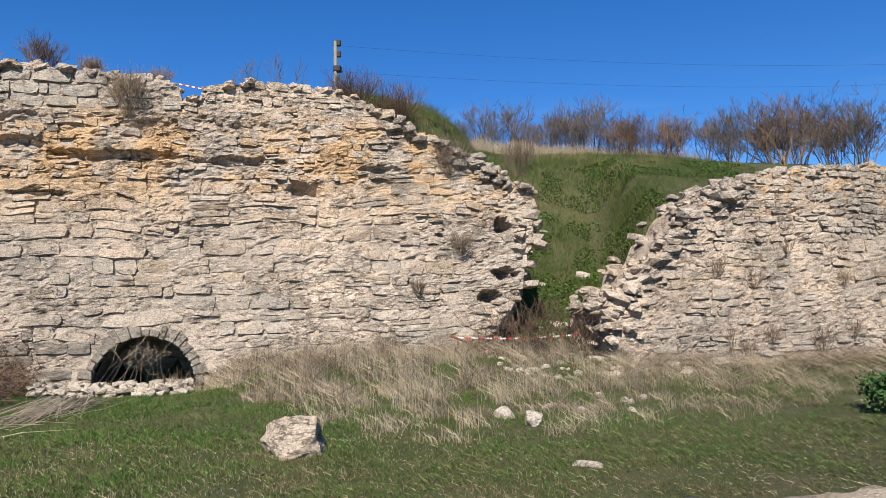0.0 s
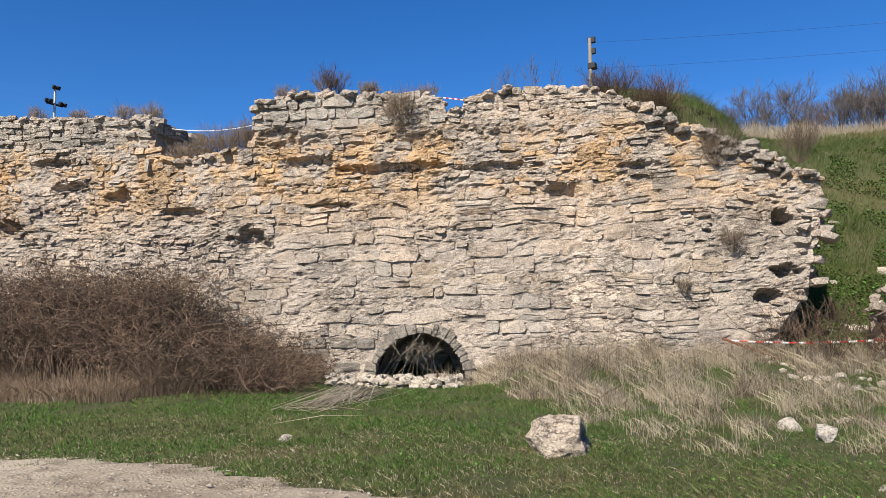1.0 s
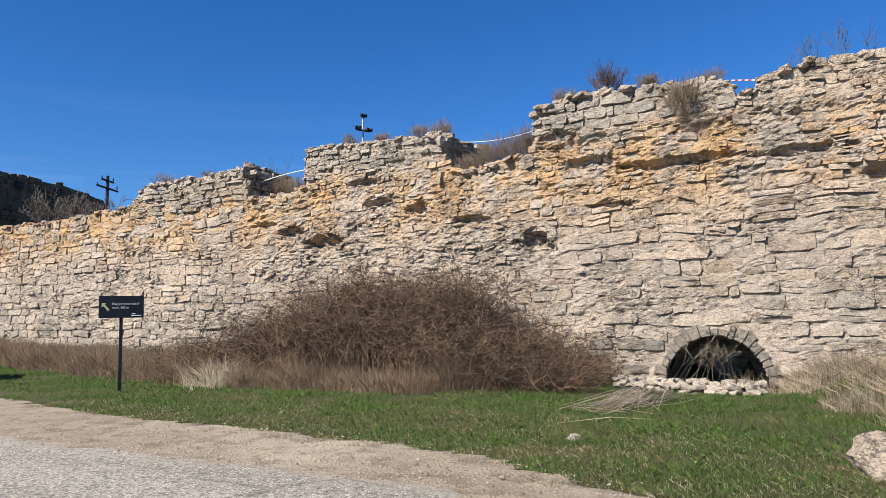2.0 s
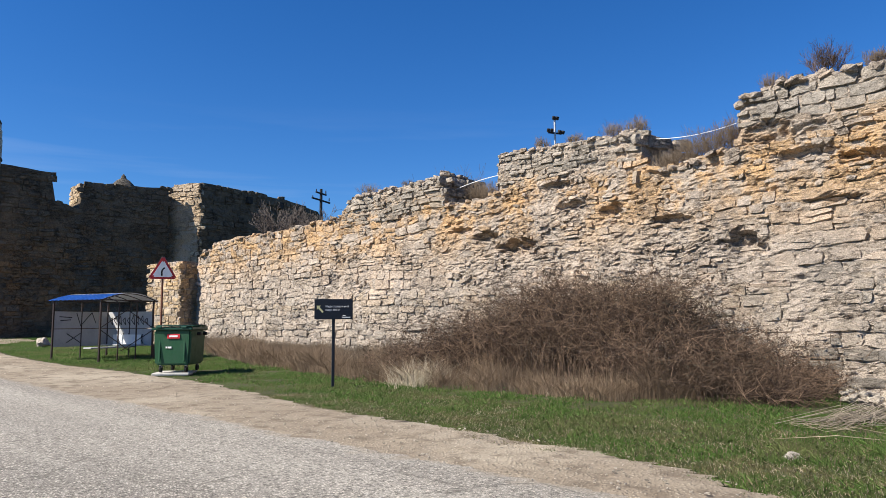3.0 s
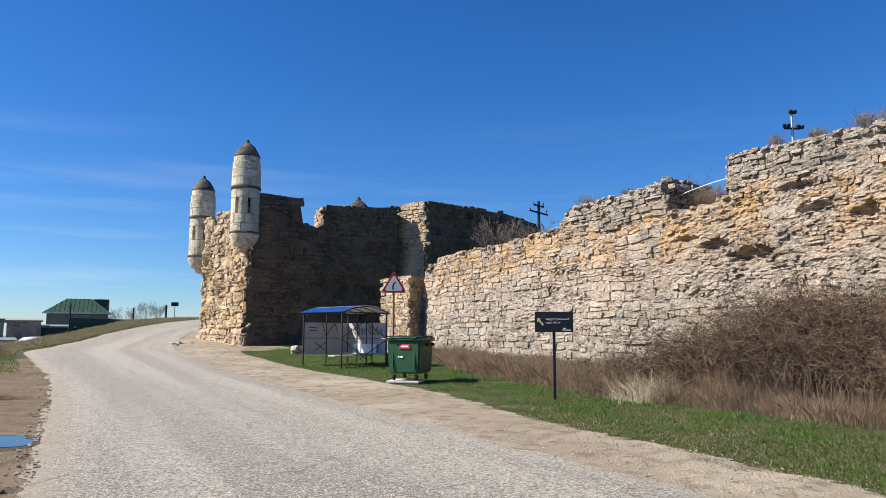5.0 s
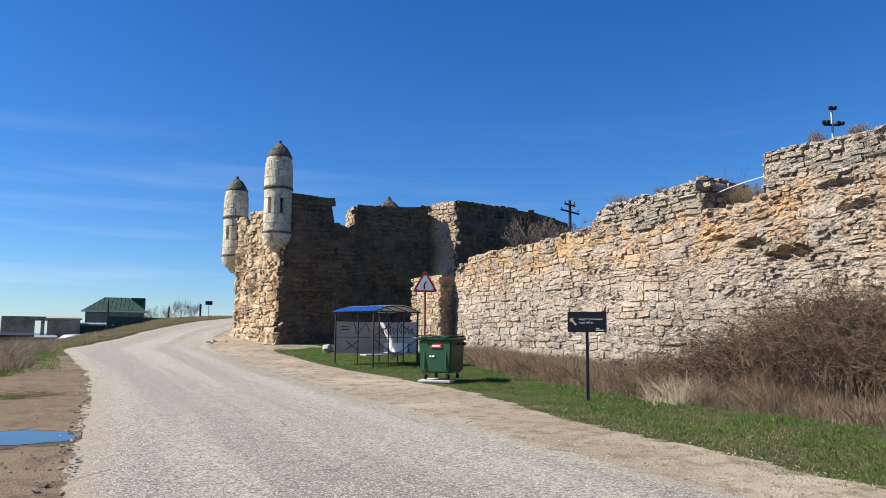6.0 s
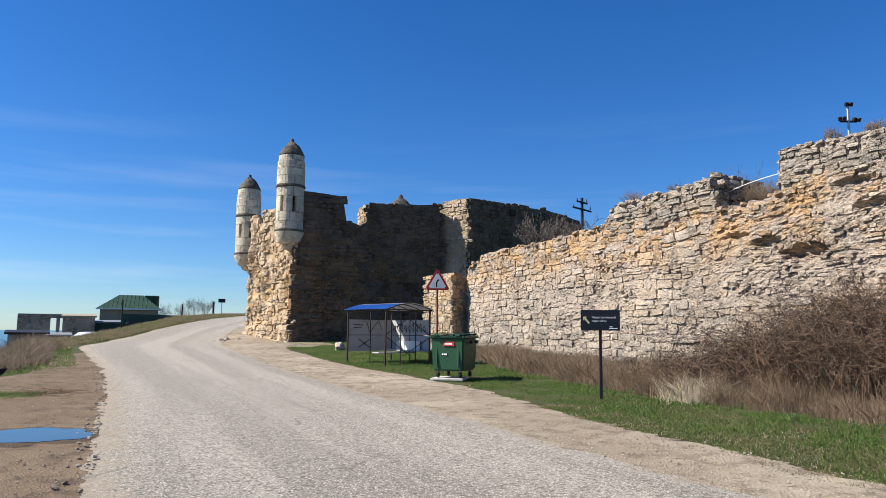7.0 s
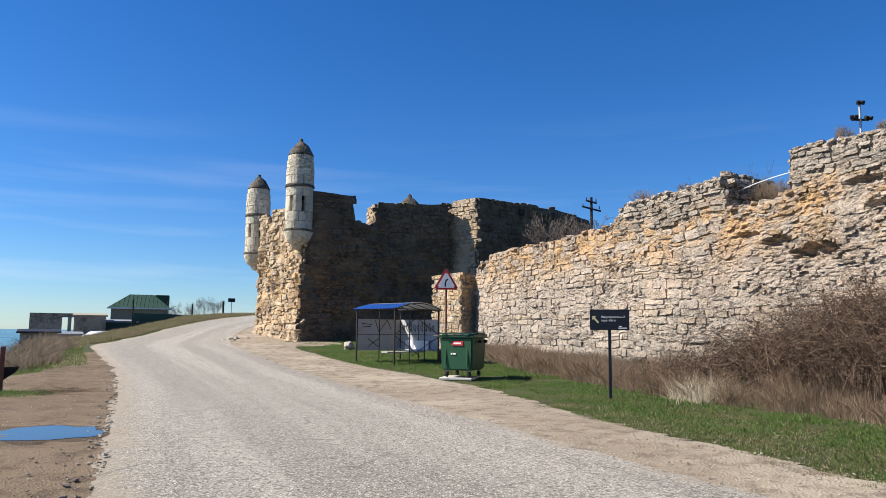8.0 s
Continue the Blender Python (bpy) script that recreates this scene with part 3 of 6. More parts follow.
TOP = ((-9.6, 4.0), (-9.35, 4.4), (-8.6, 4.75), (-7.9, 5.2), (-7.0, 5.55), (-6.2, 5.95), (-5.47, 6.34), (-4.8, 6.65), (-4.25, 6.83), (-2.42, 6.87), (-1.47, 6.75), (-1.3, 6.45), (-0.85, 6.36), (-0.78, 6.8), (0.76, 6.9), (2.36, 7.08), (3.2, 6.98), (4.0, 6.85), (4.1, 5.75), (4.6, 5.62), (6.6, 5.46), (6.7, 6.66), (8.2, 6.68), (10.0, 6.72), (11.6, 6.84), (11.72, 5.6), (13.4, 5.52), (14.05, 5.55), (14.12, 6.66), (15.5, 6.5), (17.5, 6.5), (19.3, 6.5), (19.8, 6.05), (20.2, 5.75), (25.8, 5.66), (30.3, 5.62), (32.3, 5.1))


def long_top(s):
    return along(TOP, s) + 0.06 * wob(s, 0, 0, 0.5) + 0.03 * wob(s, 3, 0, 0.2)


def long_edges(z):
    return along(((-1, -7.6), (0.4, -7.9), (1.0, -8.3), (2.0, -8.95), (3.0, -9.25), (4.4, -9.45), (6, -9.45), (8, -9.45)), z) + 0.1 * wob(0, 0, z, 0.3), 32.6


def dent(s, z, s0, z0, rs, rz, deep):
    if abs(s - s0) > 1.7 * rs or abs(z - z0) > 1.7 * rz:
        return 0.0
    q = ((s - s0) / rs) ** 2 + ((z - z0) / rz) ** 2 + 0.9 * noise.noise((s * 3.7, z * 5.3, 11.0)) + 0.4 * noise.noise((s * 9, z * 14, 12.0))
    return deep * max(0.0, 1 - q) ** 0.5 if q < 1 else 0.0


def long_back(s, z):
    """How far the face has worn back."""
    worn = 0.10 * max(0.0, noise.noise((s * 0.3, z * 0.55, 8.0))) + 0.05 * noise.noise((s * 0.9, z * 1.6, 2.0))
    worn += 0.16 * smooth01(4.9, 5.3, z) * smooth01(6.1, 5.8, z) * smooth01(-3.6, -2.6, s) * smooth01(4, 3, s) * (0.7 + 0.8 * wob(s, z, 0, 0.9))
    for spot_ in DENTS:
        worn += dent(s, z, *spot_)
    return worn


DENTS = ((-3.6, 4.35, 0.42, 0.2, 0.3), (11.0, 3.9, 0.75, 0.24, 0.4), (7.6, 4.55, 0.3, 0.3, 0.28), (4.1, 3.35, 0.5, 0.3, 0.3), (12.2, 4.3, 0.5, 0.2, 0.3), (-8.5, 3.55, 0.2, 0.25, 0.5), (-8.55, 2.35, 0.32, 0.16, 0.5), (-8.1, 1.75, 0.3, 0.2, 0.45), (3.4, 5.95, 0.6, 0.3, 0.22), (0.5, 5.08, 1.5, 0.15, 0.3), (-2.2, 5.0, 0.9, 0.14, 0.28), (2.6, 5.35, 0.8, 0.15, 0.28), (9.4, 5.55, 0.6, 0.12, 0.22), (-5.4, 4.9, 0.5, 0.1, 0.2), (9.0, 4.9, 0.5, 0.12, 0.25), (5.9, 4.15, 0.6, 0.12, 0.25), (13.4, 4.6, 0.5, 0.1, 0.22), (2.0, 4.2, 0.5, 0.1, 0.2))
LONG = in_plane(FOOT, ALONG, OUT)


def in_arch(s, z, grow=0.0):
    return ((s + 0.11) / (1.08 + grow)) ** 2 + ((max(z, -0.05) + 0.05) / (1.1 + grow)) ** 2 < 1


def rubbly(s, z):
    """Where the facing has fallen and the layered rubble shows, 0 to 1."""
    seam = smooth01(4.2, 4.8, z) * smooth01(6.25, 6.0, z) * smooth01(-7.5, -4.5, s) * smooth01(5.0, 4.0, s)
    heart = smooth01(3.5, 6.0, s) * smooth01(15.5, 13.0, s) * smooth01(2.3, 3.1, z) * smooth01(6.2, 5.9, z)
    left = 0.55 * smooth01(13, 15, s) * smooth01(24, 20, s) * smooth01(3.6, 4.2, z) * smooth01(5.6, 5.2, z)
    edge = 0.7 * smooth01(-6.5, -8.0, s)
    worn = 0.25 * smooth01(2.0, 3.0, z)
    return max(seam, heart, left, edge, worn) * 0.75 + 0.55 * noise.noise((s * 0.55, z * 0.9, 14.0)) + 0.25 * noise.noise((s * 1.7, z * 2.6, 15.0))


def ledges(s, z):
    """Beds that jut at their lower edge, over the worn bed below."""
    amount = smooth01(0.15, 0.6, rubbly(s, z)) if s > -9.7 else 0.55
    out = 0.02 * amount + (-0.006 - 0.012 * smooth01(9, 16, s)) * (1 - amount)
    for rate, deep, seed in ((4.3, 0.05, 2.0), (9.0, 0.035, 6.0)):
        bed = z * rate + 1.3 * noise.noise((s * 0.8, z * 0.7, seed)) + 0.5 * noise.noise((s * 2.6, z * 1.5, seed + 3))
        here = max(0.0, 0.35 + noise.noise((s * 1.5, math.floor(bed) * 3.3, seed + 1)) + 0.5 * noise.noise((s * 4.2, math.floor(bed) * 5.1, seed + 2)))
        out += (0.06 + 0.94 * amount) * deep * here * (1 - 1.25 * (bed - math.floor(bed)))
    return out + 0.022 * amount * noise.noise((s * 14, z * 17, 5.0))


def long_wall():
    rng = random.Random(11)
    body = core("wall_long", LONG, -9.6, 32.6, -0.9, long_top, long_edges, 2.1, MORTAR, long_back, in_arch, 0.055, 230, 0.07, -0.03, ledges)
    tagged(body, "long ruined fortress wall of weathered tan limestone", "fortress wall", kind="structure")

    def skip(s, z):
        lo, hi = long_edges(z)
        return s < lo + 0.12 or s > hi or in_arch(s, z, 0.24)

    head = lambda s: along(((-9, 9.0), (-4, 6.3), (-1.4, 6.15), (3.3, 6.15), (3.4, 5.95), (12, 5.85), (13.5, 5.55), (20, 5.35), (20.3, 9.0)), s)
    body_top = lambda s: min(long_top(s), head(s))
    blocks = courses(-9.6, 32.4, -0.9, body_top, rng, (0.21, 0.4), (0.34, 1.0), lambda s, z: skip(s, z) or rubbly(s, z) > 0.42)
    small = courses(-9.6, 32.4, -0.9, body_top, rng, (0.07, 0.21), (0.13, 0.48), lambda s, z: skip(s, z) or rubbly(s, z) <= 0.42, 0.1)
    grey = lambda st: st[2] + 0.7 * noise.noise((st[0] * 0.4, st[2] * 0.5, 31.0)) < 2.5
    above = lambda lo, hi: (lambda s, z: skip(s, z) or not lo <= s < hi or z < head(s))
    slabs = courses(-9.6, 32.4, 5.2, long_top, rng, (0.09, 0.2), (0.22, 0.75), above(3.4, 20.5))
    caps = courses(-9.6, 32.4, 6.12, long_top, rng, (0.25, 0.31), (0.34, 0.72), above(-1.4, 3.4))
    crest_ = courses(-9.6, 32.4, 4.0, long_top, rng, (0.1, 0.24), (0.2, 0.6), above(-9.6, -1.4))
    near = [st for st in blocks if grey(st) and -3.6 < st[0] < 6.0][:300]
    kept = set(near)
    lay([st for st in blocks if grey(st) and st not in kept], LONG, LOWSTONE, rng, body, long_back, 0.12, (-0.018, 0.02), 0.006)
    lay([st for st in blocks if not grey(st)], LONG, STONE, rng, body, long_back, 0.13, (-0.022, 0.026), 0.007)
    lay(small, LONG, STONE, rng, body, long_back, 0.22, (-0.05, 0.075), 0.006)
    lay(slabs, LONG, SLABSTONE, rng, body, long_back, 0.1, (-0.03, 0.08), 0.008)
    lay(caps, LONG, SLABSTONE, rng, body, long_back, 0.05, (0.0, 0.05), 0.009)
    lay(crest_, LONG, STONE, rng, body, long_back, 0.13, (-0.03, 0.07), 0.008)
    for s0, s1, depth in ((6.68, 5.9, 2.0), (14.1, 13.5, 1.9)):
        # splayed cheek of an embrasure
        a, b = Vector(wall_xy(s0, 0.05)), Vector(wall_xy(s1, depth))
        u = (b - a).normalized()
        cheek = in_plane(a, u, (u.y, -u.x) if u.y * OUT.x - u.x * OUT.y > 0 else (-u.y, u.x))
        lay(courses(0, (b - a).length, 5.2, lambda s: long_top(s0 + 0.2), rng, (0.27, 0.38), (0.4, 0.75)), cheek, SLABSTONE, rng, body, None, 0.05, (0.02, 0.06))
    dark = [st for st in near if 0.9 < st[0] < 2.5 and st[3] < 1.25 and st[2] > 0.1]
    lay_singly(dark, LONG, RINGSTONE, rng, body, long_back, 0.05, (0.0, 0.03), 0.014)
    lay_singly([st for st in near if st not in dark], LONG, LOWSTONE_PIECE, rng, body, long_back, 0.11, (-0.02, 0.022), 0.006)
    return body


def ring_stones(parent):
    """The arch's wedge stones and the vault behind it, coloured dark for shade."""
    rng = random.Random(5)
    n = 19
    joints = [math.pi * (k + (rng.uniform(-0.22, 0.22) if 0 < k < n else 0)) / n for k in range(n + 1)]
    for k in range(n):
        a0, a1 = joints[k] + 0.008, joints[k + 1] - 0.008
        grow = 0.14 + 0.16 * rng.random()
        bm = bmesh.new()
        front, back = [], []
        for a, g in ((a0, 0.0), (a1, 0.0), (a1, grow), (a0, grow)):
            g += rng.uniform(-0.02, 0.025)
            s, z = -0.11 + (1.08 + g) * math.cos(a), -0.05 + (1.1 + g) * math.sin(a)
            out = rng.uniform(0.0, 0.04)
            front.append(bm.verts.new(LONG[0](s, z, out)))
            back.append(bm.verts.new(LONG[0](s, z, -0.45)))
        bm.faces.new(front), bm.faces.new(back[::-1])
        for i in range(4):
            bm.faces.new((front[i], back[i], back[(i + 1) % 4], front[(i + 1) % 4]))
        bmesh.ops.recalc_face_normals(bm, faces=bm.faces)
        bmesh.ops.bevel(bm, geom=list(bm.edges), offset=0.008, segments=1, affect="EDGES")
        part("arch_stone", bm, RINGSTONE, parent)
    # the vault borrows the dark ring stone, so its shade sits in the colour
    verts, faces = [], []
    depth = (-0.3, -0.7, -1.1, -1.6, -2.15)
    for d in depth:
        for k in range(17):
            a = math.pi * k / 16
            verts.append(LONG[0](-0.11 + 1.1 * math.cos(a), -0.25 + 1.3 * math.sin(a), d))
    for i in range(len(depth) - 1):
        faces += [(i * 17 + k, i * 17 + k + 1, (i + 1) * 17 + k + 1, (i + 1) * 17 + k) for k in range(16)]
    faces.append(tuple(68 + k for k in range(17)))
    put("vault", mesh_from("vault", verts, faces, RINGSTONE), parent, "rubble vault behind the low arch, shade put into its colour")


wall_body = long_wall()
ring_stones(wall_body)

RUIN_FOOT = FOOT + OUT * 2.0
RUIN = in_plane(RUIN_FOOT, ALONG, OUT)
RUIN_TOP = ((-34, 5.0), (-18.3, 5.0), (-15.5, 4.8), (-14.6, 4.7), (-13.8, 4.45), (-13.0, 4.0), (-12.6, 3.7), (-12.4, 3.3), (-12.0, 3.05), (-11.8, 2.6), (-11.5, 2.4), (-11.2, 2.35), (-11.1, 1.9), (-10.7, 1.8), (-10.45, 1.5), (-10.2, 1.35))


def ruin_top(s):
    return along(RUIN_TOP, s) + 0.07 * wob(s, 9, 0, 0.4)


def ruin_edges(z):
    return -34, along(((-1, -10.9), (0, -10.75), (0.35, -10.7), (0.5, -10.25), (1.0, -10.7), (1.3, -10.2), (2, -10.2)), z)


def ruin_wall():
    rng = random.Random(23)
    back = lambda s, z: 0.1 * max(0.0, noise.noise((s * 0.35, z * 0.5, 3.0))) + 0.04 * noise.noise((s, z * 1.7, 6.0))
    body = core("wall_ruin", RUIN, -34, -10.2, -0.9, ruin_top, ruin_edges, 1.9, MORTAR, back, None, 0.07, 110, 0.08, -0.035, ledges)
    tagged(body, "broken stretch of rubble limestone wall sloping down to a gap", "fortress wall", kind="structure")
    skip = lambda s, z: s > ruin_edges(z)[1] - 0.1
    low = courses(-34, -10.2, -0.9, lambda s: min(ruin_top(s), 3.0), rng, (0.14, 0.3), (0.3, 0.75), skip)
    high = courses(-34, -10.2, 3.0, ruin_top, rng, (0.13, 0.24), (0.22, 0.52), skip)
    lay(low, RUIN, RUINSTONE, rng, body, back, 0.16, (-0.035, 0.03), 0.006)
    near = [st for st in high if st[0] > -18.5][:300]
    lay([st for st in high if st not in near], RUIN, RUINSTONE, rng, body, back, 0.14, (-0.02, 0.06), 0.01)
    lay_singly(near, RUIN, RUINSTONE_PIECE, rng, body, back, 0.14, (-0.02, 0.06), 0.01)
    end, e_flip = Vector(RUIN_FOOT + ALONG * -10.45), ALONG
    lay(courses(0.1, 2.4, -0.9, lambda s: 1.3, rng, (0.16, 0.3), (0.3, 0.6)), in_plane(end, -OUT, ALONG), RUINSTONE, rng, body, None, 0.1, (-0.1, 0.12))
    return body


ruin_wall()


def loose_stone(name, x, y, size, seed, mat, label, lift=0.0, category="boulder", flat=0.9):
    """A weathered boulder with flattened faces."""
    bm = bmesh.new()
    bmesh.ops.create_icosphere(bm, subdivisions=4, radius=1)
    rng = random.Random(seed)
    cuts = [(Vector((rng.uniform(-1, 1), rng.uniform(-1, 1), rng.uniform(-0.6, 1))).normalized(), rng.uniform(0.5, 0.78)) for _ in range(13)]
    cuts += [(Vector((0.1, 0.05, 1)).normalized(), flat), (Vector((1, 0.2, 0.1)).normalized(), 0.72), (Vector((-0.2, 1, 0.15)).normalized(), 0.66), (Vector((0.1, -1, 0.2)).normalized(), 0.7)]
    for v in bm.verts:
        p = v.co.copy()
        for n, far in cuts:
            over = p.dot(n) - far
            if over > 0:
                p -= n * over * 0.98
        p *= 1 + 0.12 * noise.noise(p * 2.2 + Vector((seed, 0, 0))) + 0.07 * noise.noise(p * 6 + Vector((seed, 3, 0))) + 0.04 * noise.noise(p * 15 + Vector((seed, 7, 0)))
        v.co = (p.x * size[0], p.y * size[1], p.z * size[2])
    me = bpy.data.meshes.new(name)
    bm.to_mesh(me)
    bm.free()
    me.materials.append(mat)
    ob = put(name, me)
    ob.location = (x, y, ground_z(x, y) + size[2] * (0.35 if lift == 0 else 0) + lift)
    ob.rotation_euler = (0, 0, rng.uniform(0, 6))
    return tagged(ob, label, category)


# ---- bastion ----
def plan_wall(name, a, b, z0, tops, parent, rng, mat=SHADED_BASTION, heights=(0.24, 0.42), widths=(0.4, 1.0), thick=1.2, setback=None, proud=(-0.03, 0.06), warp=0.1):
    """A stretch of masonry from a to b, seen from its right-hand side."""
    a, b = Vector(a), Vector(b)
    u = (b - a).normalized()
    plane = in_plane(a, u, (u.y, -u.x))
    length = (b - a).length
    top = lambda s: along(tops, s) + 0.05 * wob(s, a.x, 0, 0.7)
    body = core(name, plane, 0, length, z0, top, None, thick, mat, setback, None, 0.35, 26)
    body.parent = parent
    stones = courses(0, length, z0, top, rng, heights, widths)
    single = stones[-280:] if mat is WARMSTONE else []
    lay([st for st in stones if st not in single] or stones[:1], plane, mat, rng, body, setback, warp, proud)
    lay_singly(single, plane, WARMSTONE_PIECE, rng, body, setback, warp, proud)
    return body


BC = Vector((-9.75, 48.4))
BD = Vector((0.928, 0.372))
BL = Vector((-14.6, 55.5))


def bastion():
    rng = random.Random(3)
    whole = empty("bastion", Matrix(), "weathered limestone fortress bastion with notched parapets", "bastion")
    rough = lambda s, z: 0.5 * max(0.0, noise.noise((s * 0.6, z * 0.45, 5.0))) * smooth01(0.0, 0.8, s) + 0.18 * noise.noise((s * 2, z * 1.5, 1.0)) - 0.25 * smooth01(2.5, 0.6, z)
    # sunless faces take the shade-darkened stone, sunlit ones the golden stone
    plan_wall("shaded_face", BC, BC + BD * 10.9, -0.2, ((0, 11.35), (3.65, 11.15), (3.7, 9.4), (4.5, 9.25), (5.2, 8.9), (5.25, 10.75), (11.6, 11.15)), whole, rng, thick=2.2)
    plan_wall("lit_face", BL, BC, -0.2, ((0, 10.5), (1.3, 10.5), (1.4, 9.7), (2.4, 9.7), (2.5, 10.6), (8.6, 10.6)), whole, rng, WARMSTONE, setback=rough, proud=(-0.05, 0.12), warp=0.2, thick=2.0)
    # cheek of the notch, catching the sun
    end = BC + BD * 5.25 + Vector((-0.372, 0.928)) * 0.35
    plan_wall("merlon_cheek", end + Vector((-0.372, 0.928)) * 2.1, end, 8.8, ((0, 10.7), (3, 10.75)), whole, rng, WARMSTONE, thick=0.8)
    # second block behind, with its sunlit end
    c2 = Vector((2.55, 52.0))
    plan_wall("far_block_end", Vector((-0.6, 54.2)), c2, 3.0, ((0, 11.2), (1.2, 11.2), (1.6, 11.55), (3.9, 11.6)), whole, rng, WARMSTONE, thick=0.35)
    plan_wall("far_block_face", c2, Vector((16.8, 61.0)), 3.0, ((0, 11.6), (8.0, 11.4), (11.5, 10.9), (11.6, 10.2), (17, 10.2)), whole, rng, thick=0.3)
    # solid near-black blocks stand for the shade in two square embrasures
    for f in (0.24, 0.42):
        p = c2.lerp(Vector((16.8, 61.0)), f)
        bm = bmesh.new()
        box(bm, (0.45, 0.5, 0.5), Matrix.Translation((p.x, p.y, 10.85)) @ Matrix.Rotation(math.atan2(9.0, 14.25), 4, "Z"))
        part("embrasure", bm, EMBRASURE_SHADE, whole, "near-black block for the shade in a small square embrasure")
    bm = bmesh.new()
    lathe(bm, ((1.5, 11.4), (1.5, 12.4), (1.15, 13.2), (0.6, 13.8), (0.28, 14.0), (0.2, 14.25), (0.0, 14.5)), 20)
    dome = part("dome", bm, CAPSTONE, whole, "small pointed stone dome", True)
    dome.location = (-3.6, 73.0, 1.5)
    return whole


whole_bastion = bastion()


def turret(m, scale, label):
    """A round sentry box corbelled out of a corner, with slits and a bell-shaped cap."""
    whole = empty("turret", m, label, "turret", "sentry turrets")
    bm = bmesh.new()
    r = 0.97
    lathe(bm, ((0.02, 0.0), (0.3, 0.12), (0.42, 0.32), (0.46, 0.42), (0.62, 0.46), (0.82, 0.72), (0.98, 1.15), (1.0, 1.3)), 32)
    part("corbel", bm, ASHLAR, whole, "rounded stone corbel", True)
    for name, za, zb, mat in (("ring", 1.3, 1.45, CAPSTONE), ("ring", 4.42, 4.58, CAPSTONE)):
        bm = bmesh.new()
        lathe(bm, ((r - 0.1, za), (r + 0.04, za), (r + 0.06, (za + zb) / 2), (r + 0.03, zb), (r - 0.1, zb)), 32)
        part(name, bm, mat, whole, "dark moulded stone ring")
    # drum courses of curved blocks
    rng = random.Random(int(scale * 100))
    slits = (4.28, 5.22, 2.45, 0.6)
    courses_z = ((1.45, 2.0), (2.0, 2.65), (2.65, 3.75), (3.75, 4.42), (4.58, 5.2), (5.2, 5.75), (5.75, 6.3), (6.3, 6.68))
    for ci, (za, zb) in enumerate(courses_z):
        n = 7
        shift = rng.uniform(0, 1)
        rad = r - (0.02 if za < 4.5 else 0.0) - (0.03 if za > 5.7 else 0) - (0.06 if za > 6.2 else 0)
        if ci == 2:
            cuts = []
            for a in slits:
                cuts += [a - 0.13, a + 0.13]
            cuts = sorted(cuts)
            spans = [(cuts[i], cuts[i + 1] if i + 1 < len(cuts) else cuts[0] + 2 * math.pi) for i in range(1, len(cuts), 2)]
            spans = [(a, b) for a, b in spans if b - a > 0.3]
        else:
            spans = [(2 * math.pi * (k + shift) / n, 2 * math.pi * (k + 1 + shift) / n) for k in range(n)]
        for a, b in spans:
            bm = bmesh.new()
            steps = max(3, int((b - a) / 0.2))
            gap = 0.016
            grid = []
            for ring, z in ((rad - 0.03, za + 0.006), (rad, za + 0.03), (rad, zb - 0.03), (rad - 0.03, zb - 0.006)):
                row = []
                for k in range(steps + 1):
                    t = a + gap + (b - a - 2 * gap) * k / steps
                    row.append(bm.verts.new((ring * math.cos(t), ring * math.sin(t), z)))
                grid.append(row)
            inner = [[bm.verts.new(((rad - 0.3) * math.cos(a + gap + (b - a - 2 * gap) * k / steps), (rad - 0.3) * math.sin(a + gap + (b - a - 2 * gap) * k / steps), z)) for k in range(steps + 1)] for z in (za, zb)]
            rows = grid + [inner[1], inner[0]]
            for i in range(6):
                for k in range(steps):
                    q, w2 = rows[i], rows[(i + 1) % 6]
                    bm.faces.new((q[k], q[k + 1], w2[k + 1], w2[k]))
            bm.faces.new([row[0] for row in rows][::-1]), bm.faces.new([row[-1] for row in rows])
            part("drum_block", bm, ASHLAR, whole)
    bm = bmesh.new()
    lathe(bm, ((0.0, 1.5), (0.62, 1.5), (0.62, 2.6)), 20)
    part("drum_floor", bm, CAPSTONE, whole)
    bm = bmesh.new()
    lathe(bm, ((0.5, 6.66), (0.875, 6.67), (0.89, 6.72), (0.82, 6.9), (0.7, 7.13), (0.52, 7.38), (0.34, 7.58), (0.19, 7.72), (0.11, 7.8), (0.13, 7.88), (0.1, 7.95), (0.0, 8.0)), 32)
    for v in bm.verts:
        v.co *= 1 + 0.02 * noise.noise(v.co * 3)
    part("cap", bm, CAPSTONE, whole, "lichen-darkened bell-shaped stone cap", True)
    return whole


turret(Matrix.Translation((-10.1, 48.6, 7.05)) @ Matrix.Diagonal((1, 1, 1, 1)), 1.0, "pale dressed stone sentry turret with dark cap on the bastion corner")
turret(Matrix.Translation((-15.2, 57.0, 6.3)) @ Matrix.Diagonal((1, 1, 1, 1)), 1.1, "pale stone sentry turret with arrow slits at the far corner")


